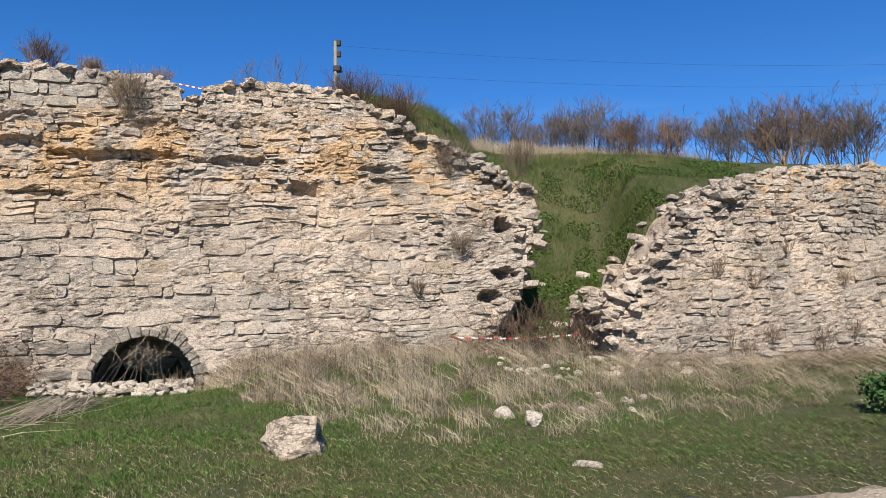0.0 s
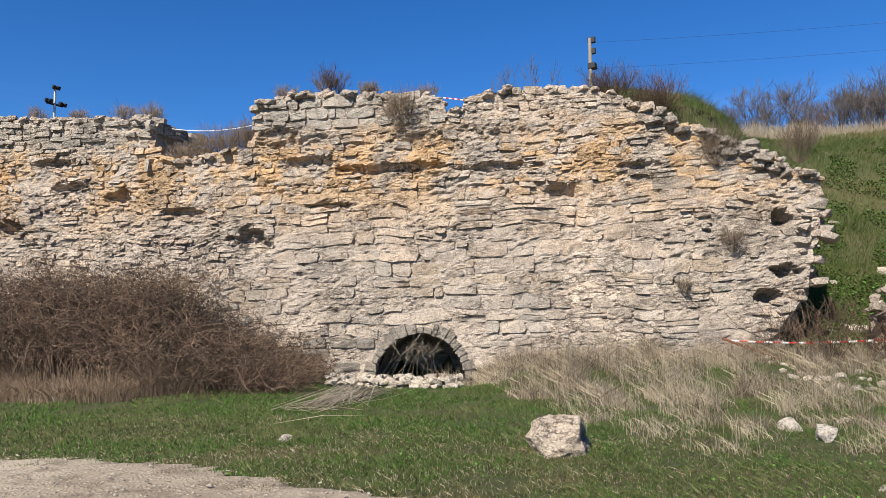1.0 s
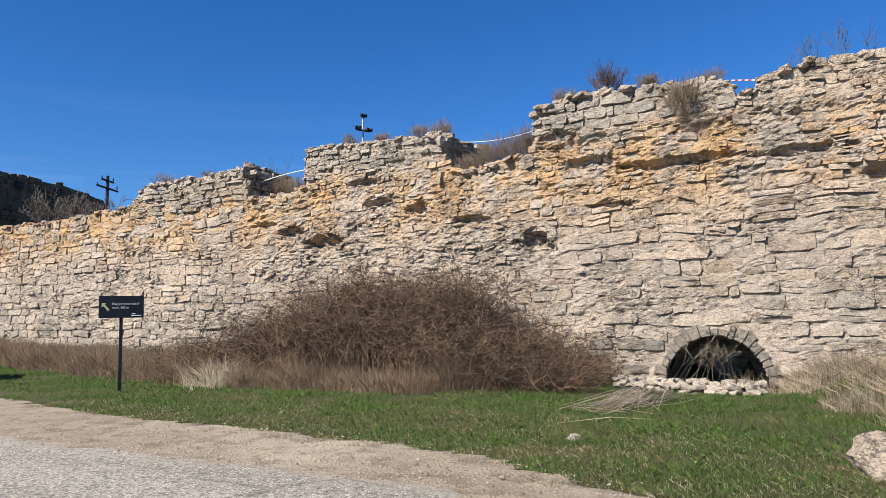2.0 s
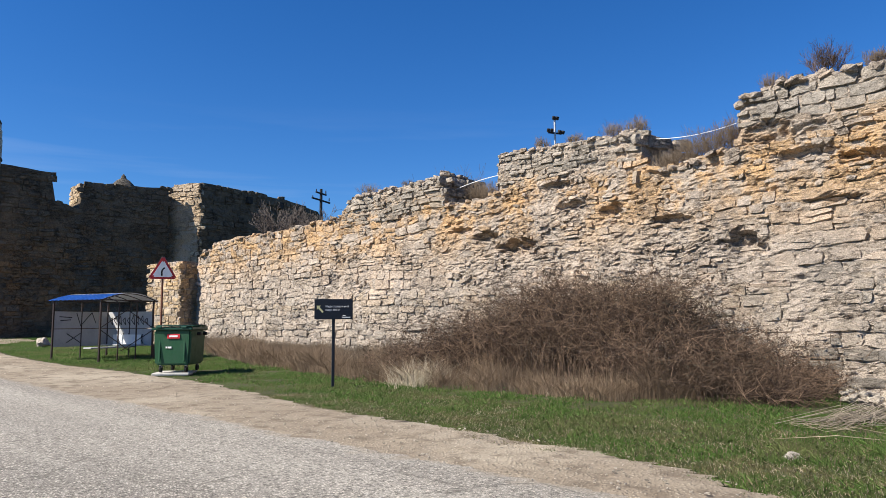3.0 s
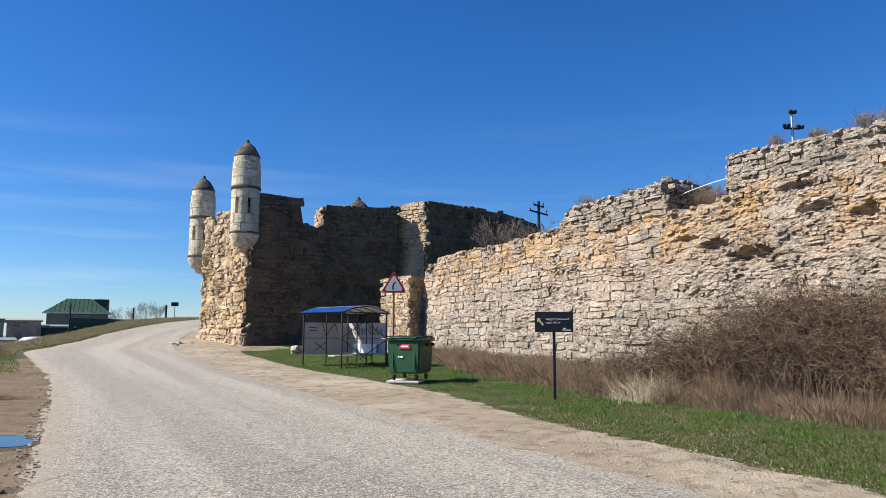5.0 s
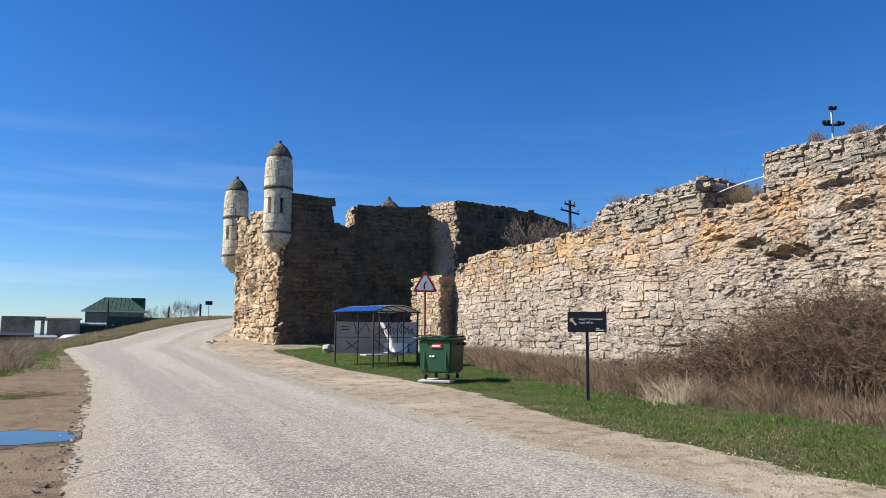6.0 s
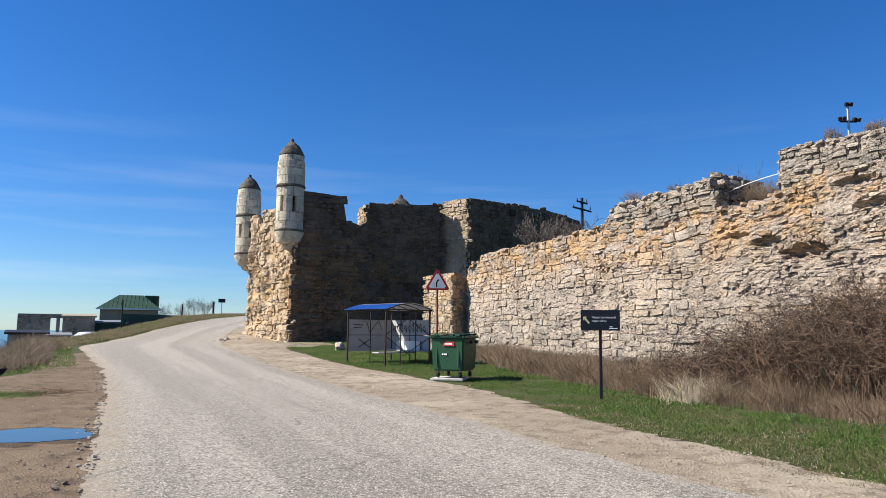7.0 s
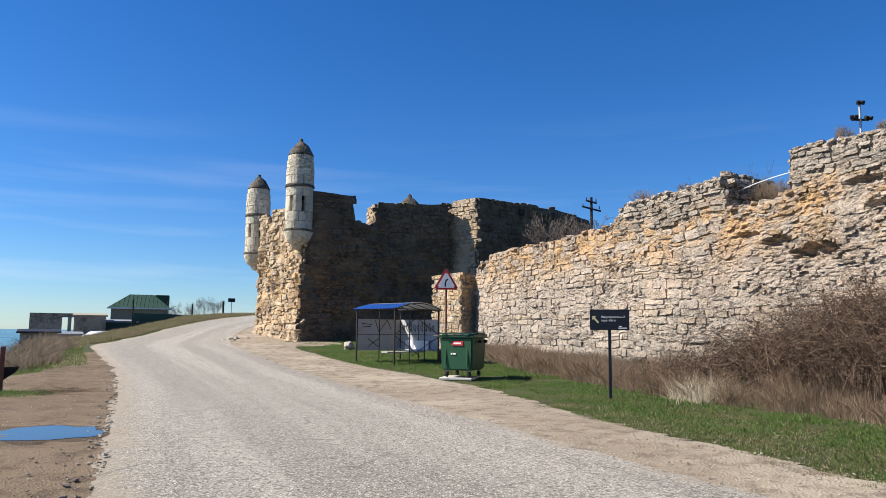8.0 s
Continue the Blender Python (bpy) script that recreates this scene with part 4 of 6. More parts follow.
def buttress():
    rng = random.Random(8)
    whole = empty("buttress", Matrix(), "square tan stone buttress at the wall end", "buttress")
    p = [Vector(v) for v in ((-0.55, 41.6), (1.08, 38.75), (1.95, 39.6), (1.6, 42.5))]
    mid = sum(p, Vector((0, 0))) / 4
    bm = bmesh.new()
    foot = [bm.verts.new((*(v + (mid - v).normalized() * 0.05), -0.1)) for v in p]
    head = [bm.verts.new((*(v + (mid - v).normalized() * 0.05), 4.86)) for v in p]
    bm.faces.new(head), bm.faces.new(foot[::-1])
    for k in range(4):
        bm.faces.new((foot[k], foot[(k + 1) % 4], head[(k + 1) % 4], head[k]))
    bmesh.ops.recalc_face_normals(bm, faces=bm.faces)
    body = part("core", bm, MORTAR, whole)
    for a, b in ((p[0], p[1]), (p[1], p[2])):
        u = (b - a).normalized()
        lay(courses(0, (b - a).length, -0.1, lambda s: 4.9, rng, (0.2, 0.36), (0.3, 0.7)), in_plane(a, u, (u.y, -u.x)), WARMSTONE, rng, body, None, 0.06, (0.0, 0.05))



buttress()

# ---- rubble, boulders and loose stones ----
def rubble(name, spots, sizes, seed, mat, parent=None, flat=0.6):
    """Many broken stones as one mesh; spots are places."""
    rng = random.Random(seed)
    unit = bmesh.new()
    bmesh.ops.create_icosphere(unit, subdivisions=1, radius=1)
    base = [v.co.copy() for v in unit.verts]
    tris = [tuple(v.index for v in f.verts) for f in unit.faces]
    unit.free()
    verts, faces = [], []
    for p in spots:
        r = rng.uniform(*sizes)
        m = Euler((rng.uniform(-0.35, 0.35), rng.uniform(-0.35, 0.35), rng.uniform(0, 6.3))).to_matrix() @ Matrix.Diagonal((r * rng.uniform(0.8, 1.7), r * rng.uniform(0.7, 1.2), r * flat * rng.uniform(0.7, 1.2)))
        o = len(verts)
        for c in base:
            q = Vector([math.copysign(abs(k) ** 0.62, k) for k in c]) * rng.uniform(0.82, 1.12)
            verts.append(Vector(p) + m @ q)
        faces += [tuple(o + k for k in t) for t in tris]
    return tagged(put(name, mesh_from(name, verts, faces, mat), parent), kind="stuff")


def cap_rubble(top, origin, s0, s1, n, seed, parent, deep=1.2, sizes=(0.07, 0.17), mat=STONE):
    rng = random.Random(seed)
    spots = []
    for _ in range(n):
        s, d = rng.uniform(s0, s1), rng.random() ** 1.6 * deep
        p = Vector(origin) + ALONG * s - OUT * (d + 0.02)
        spots.append((p.x, p.y, top(s) + rng.uniform(-0.06, 0.05)))
    rubble("rubble_capping", spots, sizes, seed, mat, parent)


cap_rubble(long_top, FOOT, -9.3, 32.2, 900, 71, wall_body)
cap_rubble(ruin_top, RUIN_FOOT, -30, -10.3, 520, 72, bpy.data.objects["wall_ruin"], 2.6, (0.08, 0.2), RUINSTONE)
_rng = random.Random(77)
# stones hanging loose along the broken ends
rubble("broken_end", [LONG[0](long_edges(z)[0] + _rng.uniform(-0.22, 0.5), z + _rng.uniform(-0.1, 0.1), _rng.uniform(-1.6, 0.05)) for z in [0.2 + 4.4 * k / 210 for k in range(210)]], (0.09, 0.24), 73, RUINSTONE, wall_body)
rubble("broken_slope", [LONG[0](s + _rng.uniform(-0.2, 0.2), long_top(s) - _rng.uniform(-0.05, 0.3), _rng.uniform(-0.9, 0.08)) for s in [-9.3 + 3.6 * k / 150 for k in range(150)]], (0.09, 0.22), 74, RUINSTONE, wall_body)
rubble("broken_end", [RUIN[0](ruin_edges(z)[1] + _rng.uniform(-0.5, 0.15), z + _rng.uniform(-0.1, 0.1), _rng.uniform(-1.8, 0.05)) for z in [0.9 * k / 60 - 0.2 + (0.9 if k % 2 else 0) for k in range(60)]], (0.1, 0.24), 75, RUINSTONE, bpy.data.objects["wall_ruin"])

rubble("broken_slope", [RUIN[0](s + _rng.uniform(-0.2, 0.2), ruin_top(s) - 0.6 * _rng.random() ** 1.5, _rng.uniform(-0.5, 0.06)) for s in [-14.2 + 3.9 * k / 230 for k in range(230)]], (0.09, 0.24), 76, RUINSTONE, bpy.data.objects["wall_ruin"], 0.45)
rubble("ledge_slabs", [RUIN[0](s, ruin_top(s) - 0.05, -0.15) for s in (-10.6, -11.15, -11.7, -12.2, -12.7, -13.3)], (0.3, 0.38), 78, RUINSTONE, bpy.data.objects["wall_ruin"], 0.38)
loose_stone("boulder", 7.55, 2.9, (0.47, 0.42, 0.41), 41, BOULDER, "large tan weathered boulder lying in grass", flat=0.62).rotation_euler = (0.0, 0.0, radians(60))
loose_stone("boulder", 10.1, 0.75, (0.26, 0.18, 0.14), 6, RUBBLE, "flat white limestone block in dry grass")
loose_stone("boulder", 9.45, 0.3, (0.22, 0.17, 0.16), 9, RUBBLE, "small pale limestone block in dry grass")
loose_stone("boulder", 7.1, -0.27, (0.24, 0.12, 0.05), 12, RUBBLE, "flat white stone slab on the grass edge")
loose_stone("boulder", -5.3, 40.6, (0.75, 0.5, 0.4), 14, RUBBLE, "grey weathered boulder beside the shelter")
loose_stone("boulder", 6.8, 6.2, (0.13, 0.1, 0.07), 15, RUBBLE, "small grey stone in short grass")
for _k in range(7):
    loose_stone("boulder", 11.0 + _rng.uniform(-0.5, 1.3), -0.6 + _rng.uniform(-1.0, 0.9), (_rng.uniform(0.06, 0.13), _rng.uniform(0.06, 0.1), _rng.uniform(0.05, 0.09)), 30 + _k, RUBBLE, "fallen limestone chunk below the wall gap")
for _k in range(8):
    loose_stone("boulder", -14.5 + _rng.uniform(-0.5, 0.8), 49.3 + _rng.uniform(-1.4, 1.4), (_rng.uniform(0.15, 0.34), _rng.uniform(0.15, 0.28), _rng.uniform(0.12, 0.22)), 50 + _k, RUBBLE, "fallen stone lying at the bastion foot")


def heap(name, s0, s1, d0, d1, n, sizes, seed, label, lift=0.1):
    rng = random.Random(seed)
    spots = []
    for _ in range(n):
        x, y = wall_xy(rng.uniform(s0, s1), rng.uniform(d0, d1))
        spots.append((x, y, ground_z(x, y) + rng.uniform(0, lift)))
    return tagged(rubble(name, spots, sizes, seed, RUBBLE), label, "rubble", kind="stuff")


heap("rubble_heap", -1.1, 1.9, -1.1, 0.1, 210, (0.05, 0.14), 81, "broken white stones heaped before the arch", 0.22)
heap("scattered_stones", -12, -7.5, -3.5, 1.5, 90, (0.05, 0.14), 82, "scattered pale stones in the wall gap", 0.04)
tagged(rubble("hill_stones", [(x, y, ground_z(x, y) + 0.1) for x, y in [wall_xy(_rng.uniform(-12.4, -9.8), _rng.uniform(2, 16)) for _ in range(34)]], (0.08, 0.2), 83, RUBBLE), "pale stones lying on the green slope", "stones", kind="stuff")


def pebbles():
    rng = random.Random(90)
    right, edge = curve_points(ROAD_RIGHT, 20), curve_points(TURF_EDGE, 20)
    left = curve_points(ROAD_LEFT, 20)
    spots = []
    for _ in range(600):
        k = rng.randrange(70, 230)
        p = right[k].lerp(edge[k], rng.uniform(-0.1, 1.0))
        spots.append((p.x, p.y, ground_z(p.x, p.y) + 0.06))
    for _ in range(400):
        k = rng.randrange(75, 180)
        p = left[k] + Vector((-1, -0.3)) * rng.random() ** 2 * 3.4
        if (p - Vector((-5.8, 10.6))).length < 1.15:
            continue
        spots.append((p.x, p.y, ground_z(p.x, p.y) + 0.07))
    tagged(rubble("gravel", spots, (0.006, 0.017), 91, RUBBLE), "loose gravel along the road edges", "gravel", kind="stuff")


pebbles()


def road_crumbs():
    """Broken flakes of asphalt along the road's left edge."""
    rng = random.Random(95)
    left = curve_points(ROAD_LEFT, 60)
    spots = []
    for _ in range(170):
        p = left[rng.randrange(240, 520)] + Vector((-1, -0.3)) * (0.3 * rng.random() ** 2 - 0.06)
        spots.append((p.x, p.y, ground_z(p.x, p.y) + 0.06))
    tagged(rubble("asphalt_crumbs", spots, (0.008, 0.035), 96, ROAD_FLAKE, flat=0.5), "broken asphalt flakes along the road edge", "asphalt crumbs", kind="stuff")


road_crumbs()


# ---- plants ----
def ribbons(name, rows, mat, parent=None):
    """Tapered leaf blades; each row is root, tip, sideways bow, half-width."""
    verts, faces = [], []
    for root, tip, bow, w in rows:
        o = len(verts)
        side = (tip - root).cross(Vector((0.3, 0.7, 0.05))).normalized() * w
        mid = (root + tip) * 0.5 + bow
        verts += [root - side, root + side, mid + side * 0.8, mid - side * 0.8, tip]
        faces += [(o, o + 1, o + 2, o + 3), (o + 3, o + 2, o + 4)]
    return put(name, mesh_from(name, verts, faces, mat), parent)


def in_turf(x, y):
    """Metres of turf between the dirt shoulder and the place."""
    best = 99.0
    for (ax, ay), (bx, by) in zip(TURF_EDGE, TURF_EDGE[1:]):
        if min(ay, by) - 0.01 <= y <= max(ay, by) + 0.01:
            best = x - (ax + (bx - ax) * (y - ay) / (by - ay))
    return best


def grass(name, n, place, heights, width, lean, mat, label, seed, clump=1):
    """Blades in fans of clump about each root."""
    rng = random.Random(seed)
    rows = []
    while len(rows) < n:
        got = place(rng)
        if not got:
            continue
        x0, y0, grow = got
        lay_over = rng.uniform(0, 6.3)
        for _ in range(clump):
            x, y = x0 + rng.gauss(0, 0.06 * (clump > 1)), y0 + rng.gauss(0, 0.06 * (clump > 1))
            root = Vector((x, y, ground_z(x, y) - 0.01))
            h = rng.uniform(*heights) * grow
            a, b = (rng.uniform(0, 6.3) if rng.random() < 0.85 else lay_over + rng.gauss(0, 0.4)), rng.uniform(0, lean) ** 1.2 * h
            out = Vector((math.cos(a) * b, math.sin(a) * b, 0))
            rows.append((root, root + out + Vector((0, 0, h * (1 - 0.25 * min(1.0, b / max(h, 0.01))))), -out * 0.3, width * rng.uniform(0.6, 1.3)))
    return tagged(ribbons(name, rows, mat), label, "grass", kind="stuff")


def verge(rng):
    s, d = rng.uniform(-22, 33), -12.5 * rng.random() ** 0.85
    x, y = wall_xy(s, d)
    into = in_turf(x, y)
    if into < 0.08 * rng.random() - 0.25 * wob(x, y, 3, 0.7) or y > 44:
        return None
    patch = wob(x, y, 2, 1.1)
    if rng.random() > 0.5 + 1.2 * patch + 0.5 * wob(x, y, 7, 0.35) + 0.3 * smooth01(0, 1.5, into):
        return None
    return x, y, max(0.3, 0.55 + 0.5 * smooth01(0, 1.6, into) + 0.8 * patch + 0.5 * wob(x, y, 7, 0.35))


def bastion_lawn(rng):
    x, y = rng.uniform(-9, 3), rng.uniform(24, 49)
    into = in_turf(x, y)
    if into < 0.15 - 0.3 * wob(x, y, 3, 0.7) or wall_sd(x, y)[1] > 0 or (Vector((x, y)) - BC).dot(Vector((-0.372, 0.928))) > -0.1:
        return None
    return x, y, 0.8 + 0.6 * wob(x, y, 2, 1.1)


def hillside(rng):
    s, d = rng.uniform(-19, -1), 27 * rng.random() ** 1.3 + 0.5
    s -= 0.4 * min(d, 14.0)
    if s > -9 and d < 1.5 or s < -11 and d < 0.6 or s < -14.5 and d < 5:
        return None
    x, y = wall_xy(s, d)
    return x, y, 0.75 + 0.7 * wob(x, y, 5, 1.4) + 0.3 * smooth01(8, 20, d)


def crest(rng):
    s, d = rng.uniform(-26, 3), rng.uniform(19, 31)
    x, y = wall_xy(s - d * 0.1, d)
    return x, y, 1.0 + 0.5 * wob(x, y, 5, 1.4)


def wall_heads(rng):
    s, d = rng.uniform(-20, 29), rng.uniform(1.3, 4.5)
    x, y = wall_xy(s, d)
    return x, y, 0.8 + 0.9 * wob(x, y, 6, 1.2)


grass("grass", 270000, verge, (0.035, 0.105), 0.0058, 1.25, GRASS, "short fresh green grass verge", 1)
def turf_fringe(rng):
    y = rng.uniform(-9, 16)
    x = along(((-9, 8.4), (-5, 7.0), (0, 5.62), (4.2, 5.12), (6.8, 5.08), (9.4, 4.3), (12.4, 3.05), (16, 2.2)), y) + 3.8 * rng.random() ** 1.3 - 0.4
    if wob(x, y, 3, 0.5) < -0.1 - 0.6 * rng.random() + 0.8 * smooth01(0.3, -0.4, in_turf(x, y)):
        return None
    return x, y, 0.8 + 0.5 * wob(x, y, 8, 0.4)


grass("fringe_turf", 120000, turf_fringe, (0.03, 0.085), 0.005, 1.2, TURF, "short trodden turf along the dirt edge", 15)
grass("fringe_straw", 26000, turf_fringe, (0.03, 0.09), 0.003, 1.5, STRAW, "dead dry blades in the trodden turf", 23)
grass("verge_straw", 60000, verge, (0.03, 0.10), 0.0035, 1.3, STRAW_DARK, "dry blades among the verge grass", 14)
grass("grass_lawn", 26000, bastion_lawn, (0.07, 0.17), 0.012, 0.8, GRASS, "green grass round the shelter", 2)
grass("hill_grass", 88000, hillside, (0.16, 0.36), 0.018, 0.8, HILLGRASS, "green grass slope in the wall gap", 3)
grass("crest_grass", 30000, crest, (0.45, 0.95), 0.022, 0.6, STRAW, "dry yellow grass along the hill crest", 4)
grass("wall_top_grass", 12000, wall_heads, (0.15, 0.4), 0.012, 0.8, HILLGRASS, "grass growing behind the wall top", 5)


def herbs(name, n, place, size, mat, label, seed):
    rng = random.Random(seed)
    verts, faces = [], []
    count = 0
    while count < n:
        got = place(rng)
        if not got:
            continue
        count += 1
        x, y, grow = got
        c = Vector((x, y, ground_z(x, y) + rng.uniform(0.02, 0.12) * grow))
        a, r = rng.uniform(0, 6.3), size * rng.uniform(0.6, 1.5)
        u, v = Vector((math.cos(a), math.sin(a), rng.uniform(-0.2, 0.8))) * r, Vector((-math.sin(a), math.cos(a), rng.uniform(-0.3, 0.3))) * r * 0.5
        o = len(verts)
        verts += [c, c + u * 0.5 + v, c + u, c + u * 0.5 - v]
        faces.append((o, o + 1, o + 2, o + 3))
    return tagged(put(name, mesh_from(name, verts, faces, mat)), label, "weeds", kind="stuff")


def ridge(rng):
    s, d = rng.uniform(-9.6, -2.6), 0.7 + 6.0 * rng.random() ** 1.5
    x, y = wall_xy(s, d)
    return x, y, max(0.4, 0.9 + 0.9 * wob(x, y, 6, 0.9))


grass("ridge_grass", 16000, ridge, (0.15, 0.45), 0.009, 0.9, HILLGRASS, "green and dry grass on the ridge behind the wall", 21, 5)
def ruin_ridge(rng):
    s, d = rng.uniform(-24, -11.2), 0.1 + 6.0 * rng.random() ** 1.4
    x, y = wall_xy(s, d)
    return x, y, max(0.4, 0.9 + 0.9 * wob(x, y, 6, 0.9))


grass("ruin_ridge_grass", 18000, ruin_ridge, (0.12, 0.38), 0.009, 0.9, HILLGRASS, "grass growing behind the broken wall", 26, 5)
grass("ridge_weeds", 9000, ridge, (0.12, 0.38), 0.006, 0.9, STRAW_DARK, "dry brown weeds on the ridge behind the wall", 22, 6)


def lush(rng):
    got = hillside(rng)
    return got if got and wall_sd(got[0], got[1])[1] < 13 and wall_sd(got[0], got[1])[0] + 0.4 * min(14.0, wall_sd(got[0], got[1])[1]) < -8.6 and wob(got[0], got[1], 9, 1.3) > -0.1 else None


herbs("weeds", 28000, lush, 0.055, HERB, "lush broadleaf weeds on the green slope", 6)
herbs("verge_weeds", 9000, lambda r: (lambda g: g if g and wob(g[0], g[1], 12, 0.8) > 0.15 else None)(verge(r)), 0.022, HERB, "low clover in the verge", 7)


def dry_by_wall(rng):
    s = rng.uniform(-20, 31.5)
    near = along(((-20, -8.5), (-13, -8.5), (-10.5, -8.0), (-8.5, -8.6), (-5, -9.0), (-3.2, -7.6), (-2.3, -3.6), (-1.7, -0.6), (1, -0.3), (2.6, -0.4), (3.4, -1.2), (5, -4.4), (10, -5.0), (16, -4.4), (22, -3.7), (31, -1.6)), s)
    d = near * rng.random() ** 1.5 - 0.05
    if s < -10.2:
        d = -2.1 + (near + 2.1) * rng.random() ** 1.6
    if -1.6 < s < 2.6 and rng.random() < 0.96:
        return None
    if -10.2 > s and d > -2.1:
        return None
    x, y = wall_xy(s, d)
    if in_turf(x, y) < 0.5 or wob(x, y, 15, 0.8) + 0.4 * wob(x, y, 25, 0.3) < 0.0 - 0.25 * smooth01(-2.0, -0.3, d):
        return None
    return x, y, (0.55 + 0.75 * smooth01(near - 0.2, near * 0.4, d)) * max(0.4, 0.95 + 0.9 * wob(x, y, 18, 0.7))


grass("dry_grass", 46000, lambda r: (lambda g: g if g and (wall_sd(g[0], g[1])[0] < 2.8 or r.random() < 0.22 and wob(g[0], g[1], 41, 0.9) > 0.1) else None)(dry_by_wall(r)), (0.1, 0.44), 0.005, 1.2, STRAW, "tall dry straw-coloured grass at the wall foot", 8, 7)
grass("withered_stalks", 48000, dry_by_wall, (0.12, 0.5), 0.005, 1.1, WEED, "withered brown weeds at the wall foot", 9, 6)



def wall_weeds(rng):
    s = rng.uniform(13.5, 27.5)
    d = -rng.uniform(0.2, along(((13, 3.6), (18, 3.3), (23, 2.6), (27.5, 1.2)), s))
    x, y = wall_xy(s, d)
    if in_turf(x, y) < 0.6 or wob(x, y, 31, 0.9) < -0.2:
        return None
    return x, y, max(0.45, 0.9 + 0.9 * wob(x, y, 33, 0.8)) * along(((13, 1.1), (20, 1.0), (27, 0.5)), s)


grass("wall_weeds", 26000, wall_weeds, (0.25, 0.75), 0.006, 1.2, WEED, "grey-brown withered weed thicket along the wall", 16, 7)


def bush_front(rng):
    s = rng.uniform(2.6, 27.0)
    near = along(((2.6, -1.0), (5, -4.5), (10, -4.9), (16, -4.3), (22, -3.6), (27, -2.0)), s)
    d = near + rng.random() * along(((2.6, 0.6), (6, 1.6), (14, 2.4), (27, 1.6)), s)
    x, y = wall_xy(s, d)
    lump = wob(x, y, 44, 0.8) + 0.6 * wob(x, y, 46, 0.3)
    if in_turf(x, y) < 0.5 or lump < -0.1:
        return None
    return x, y, max(0.3, 0.6 + 1.3 * lump)


grass("straw_clump", 600, lambda r: (6.1 + r.gauss(0, 0.35), 16.5 + r.gauss(0, 0.25), r.uniform(0.5, 1.1)), (0.35, 0.95), 0.0045, 1.3, STRAW, "pale dry straw clump beside the thicket", 28, 8)
grass("russet_stalks", 34000, bush_front, (0.25, 0.8), 0.0045, 1.2, RUSSET, "tangled russet dry stalks before the thicket", 24, 8)


def left_weeds(rng):
    x, y = rng.uniform(-30, -12.6), rng.uniform(24, 40)
    edge = along(((22, -13.5), (27, -14.2), (34, -18.2), (40, -20.5)), y)
    if x > edge - 0.2 or y < 23.4 - (x + 13) * 0.25:
        return None
    return x, y, 0.8 + 0.8 * wob(x, y, 4, 1.5)


def bank(rng):
    y = rng.uniform(38, 84)
    x = along(((38, -19.4), (43.5, -21.9), (56, -22.9), (64, -22.8), (72, -21.0), (84, -16.0)), y) - rng.random() ** 1.5 * 5
    return x, y, 0.9 + 0.6 * wob(x, y, 4, 2)


grass("weed_thicket", 20000, left_weeds, (0.4, 1.0), 0.012, 1.3, WEED, "withered brown weeds beside the lay-by", 10, 6)
grass("bank_grass", 14000, bank, (0.1, 0.35), 0.02, 0.9, STRAW_DARK, "rough dry grass on the road bank", 11)
grass("bank_turf", 16000, bank, (0.1, 0.25), 0.02, 0.8, GRASS, "green grass on the road bank", 27)
grass("lay_by_grass", 3000, lambda r: (lambda a, q: (-10.3 + math.cos(a) * q * 1.3, 16.6 + math.sin(a) * q * 0.7, 0.9))(r.uniform(0, 6.3), r.random()), (0.08, 0.2), 0.01, 0.9, GRASS, "tuft of green grass in the lay-by", 12)
grass("lay_by_edge_grass", 3000, lambda r: (lambda y: (along(((22, -13.2), (27, -13.4), (32, -16.0), (38, -19.2), (42, -21.2)), y) - r.random() * 1.6, y, 1.0))(r.uniform(22.5, 42)), (0.08, 0.22), 0.014, 0.9, GRASS, "green grass fringe beside the road", 13)


class Wood:
    """Branches as thin three-sided tubes, with the places of their tips."""

    def __init__(self, seed, least=0.0015):
        self.rng, self.verts, self.faces, self.tips, self.least = random.Random(seed), [], [], [], least

    def limb(self, a, b, ra, rb):
        d = (b - a).normalized()
        u = d.orthogonal().normalized()
        w = d.cross(u)
        o = len(self.verts)
        for p, r in ((a, ra), (b, rb)):
            for k in range(3):
                t = 2.1 * k
                self.verts.append(p + (u * math.cos(t) + w * math.sin(t)) * r)
        for k in range(3):
            j = (k + 1) % 3
            self.faces.append((o + k, o + j, o + 3 + j, o + 3 + k))

    def grow(self, p, d, length, r, depth, spread=0.6, up=0.12, kids=(2, 4), steps=3):
        rng = self.rng
        for k in range(steps):
            d = (d + Vector((rng.gauss(0, 0.16), rng.gauss(0, 0.16), rng.gauss(0, 0.1) + up * 0.4))).normalized()
            q = p + d * length / steps
            r2 = max(r * 0.8, self.least)
            self.limb(p, q, r, r2)
            p, r = q, r2
            if depth and k:
                for _ in range(rng.randint(*kids)):
                    side = Vector((rng.gauss(0, 1), rng.gauss(0, 1), rng.gauss(0, 0.6) + up)).normalized()
                    self.grow(p, (d * (1 - spread) + side * spread).normalized(), length * rng.uniform(0.4, 0.7), max(r * 0.6, self.least), depth - 1, spread, up, kids, steps)
        self.tips.append(p)


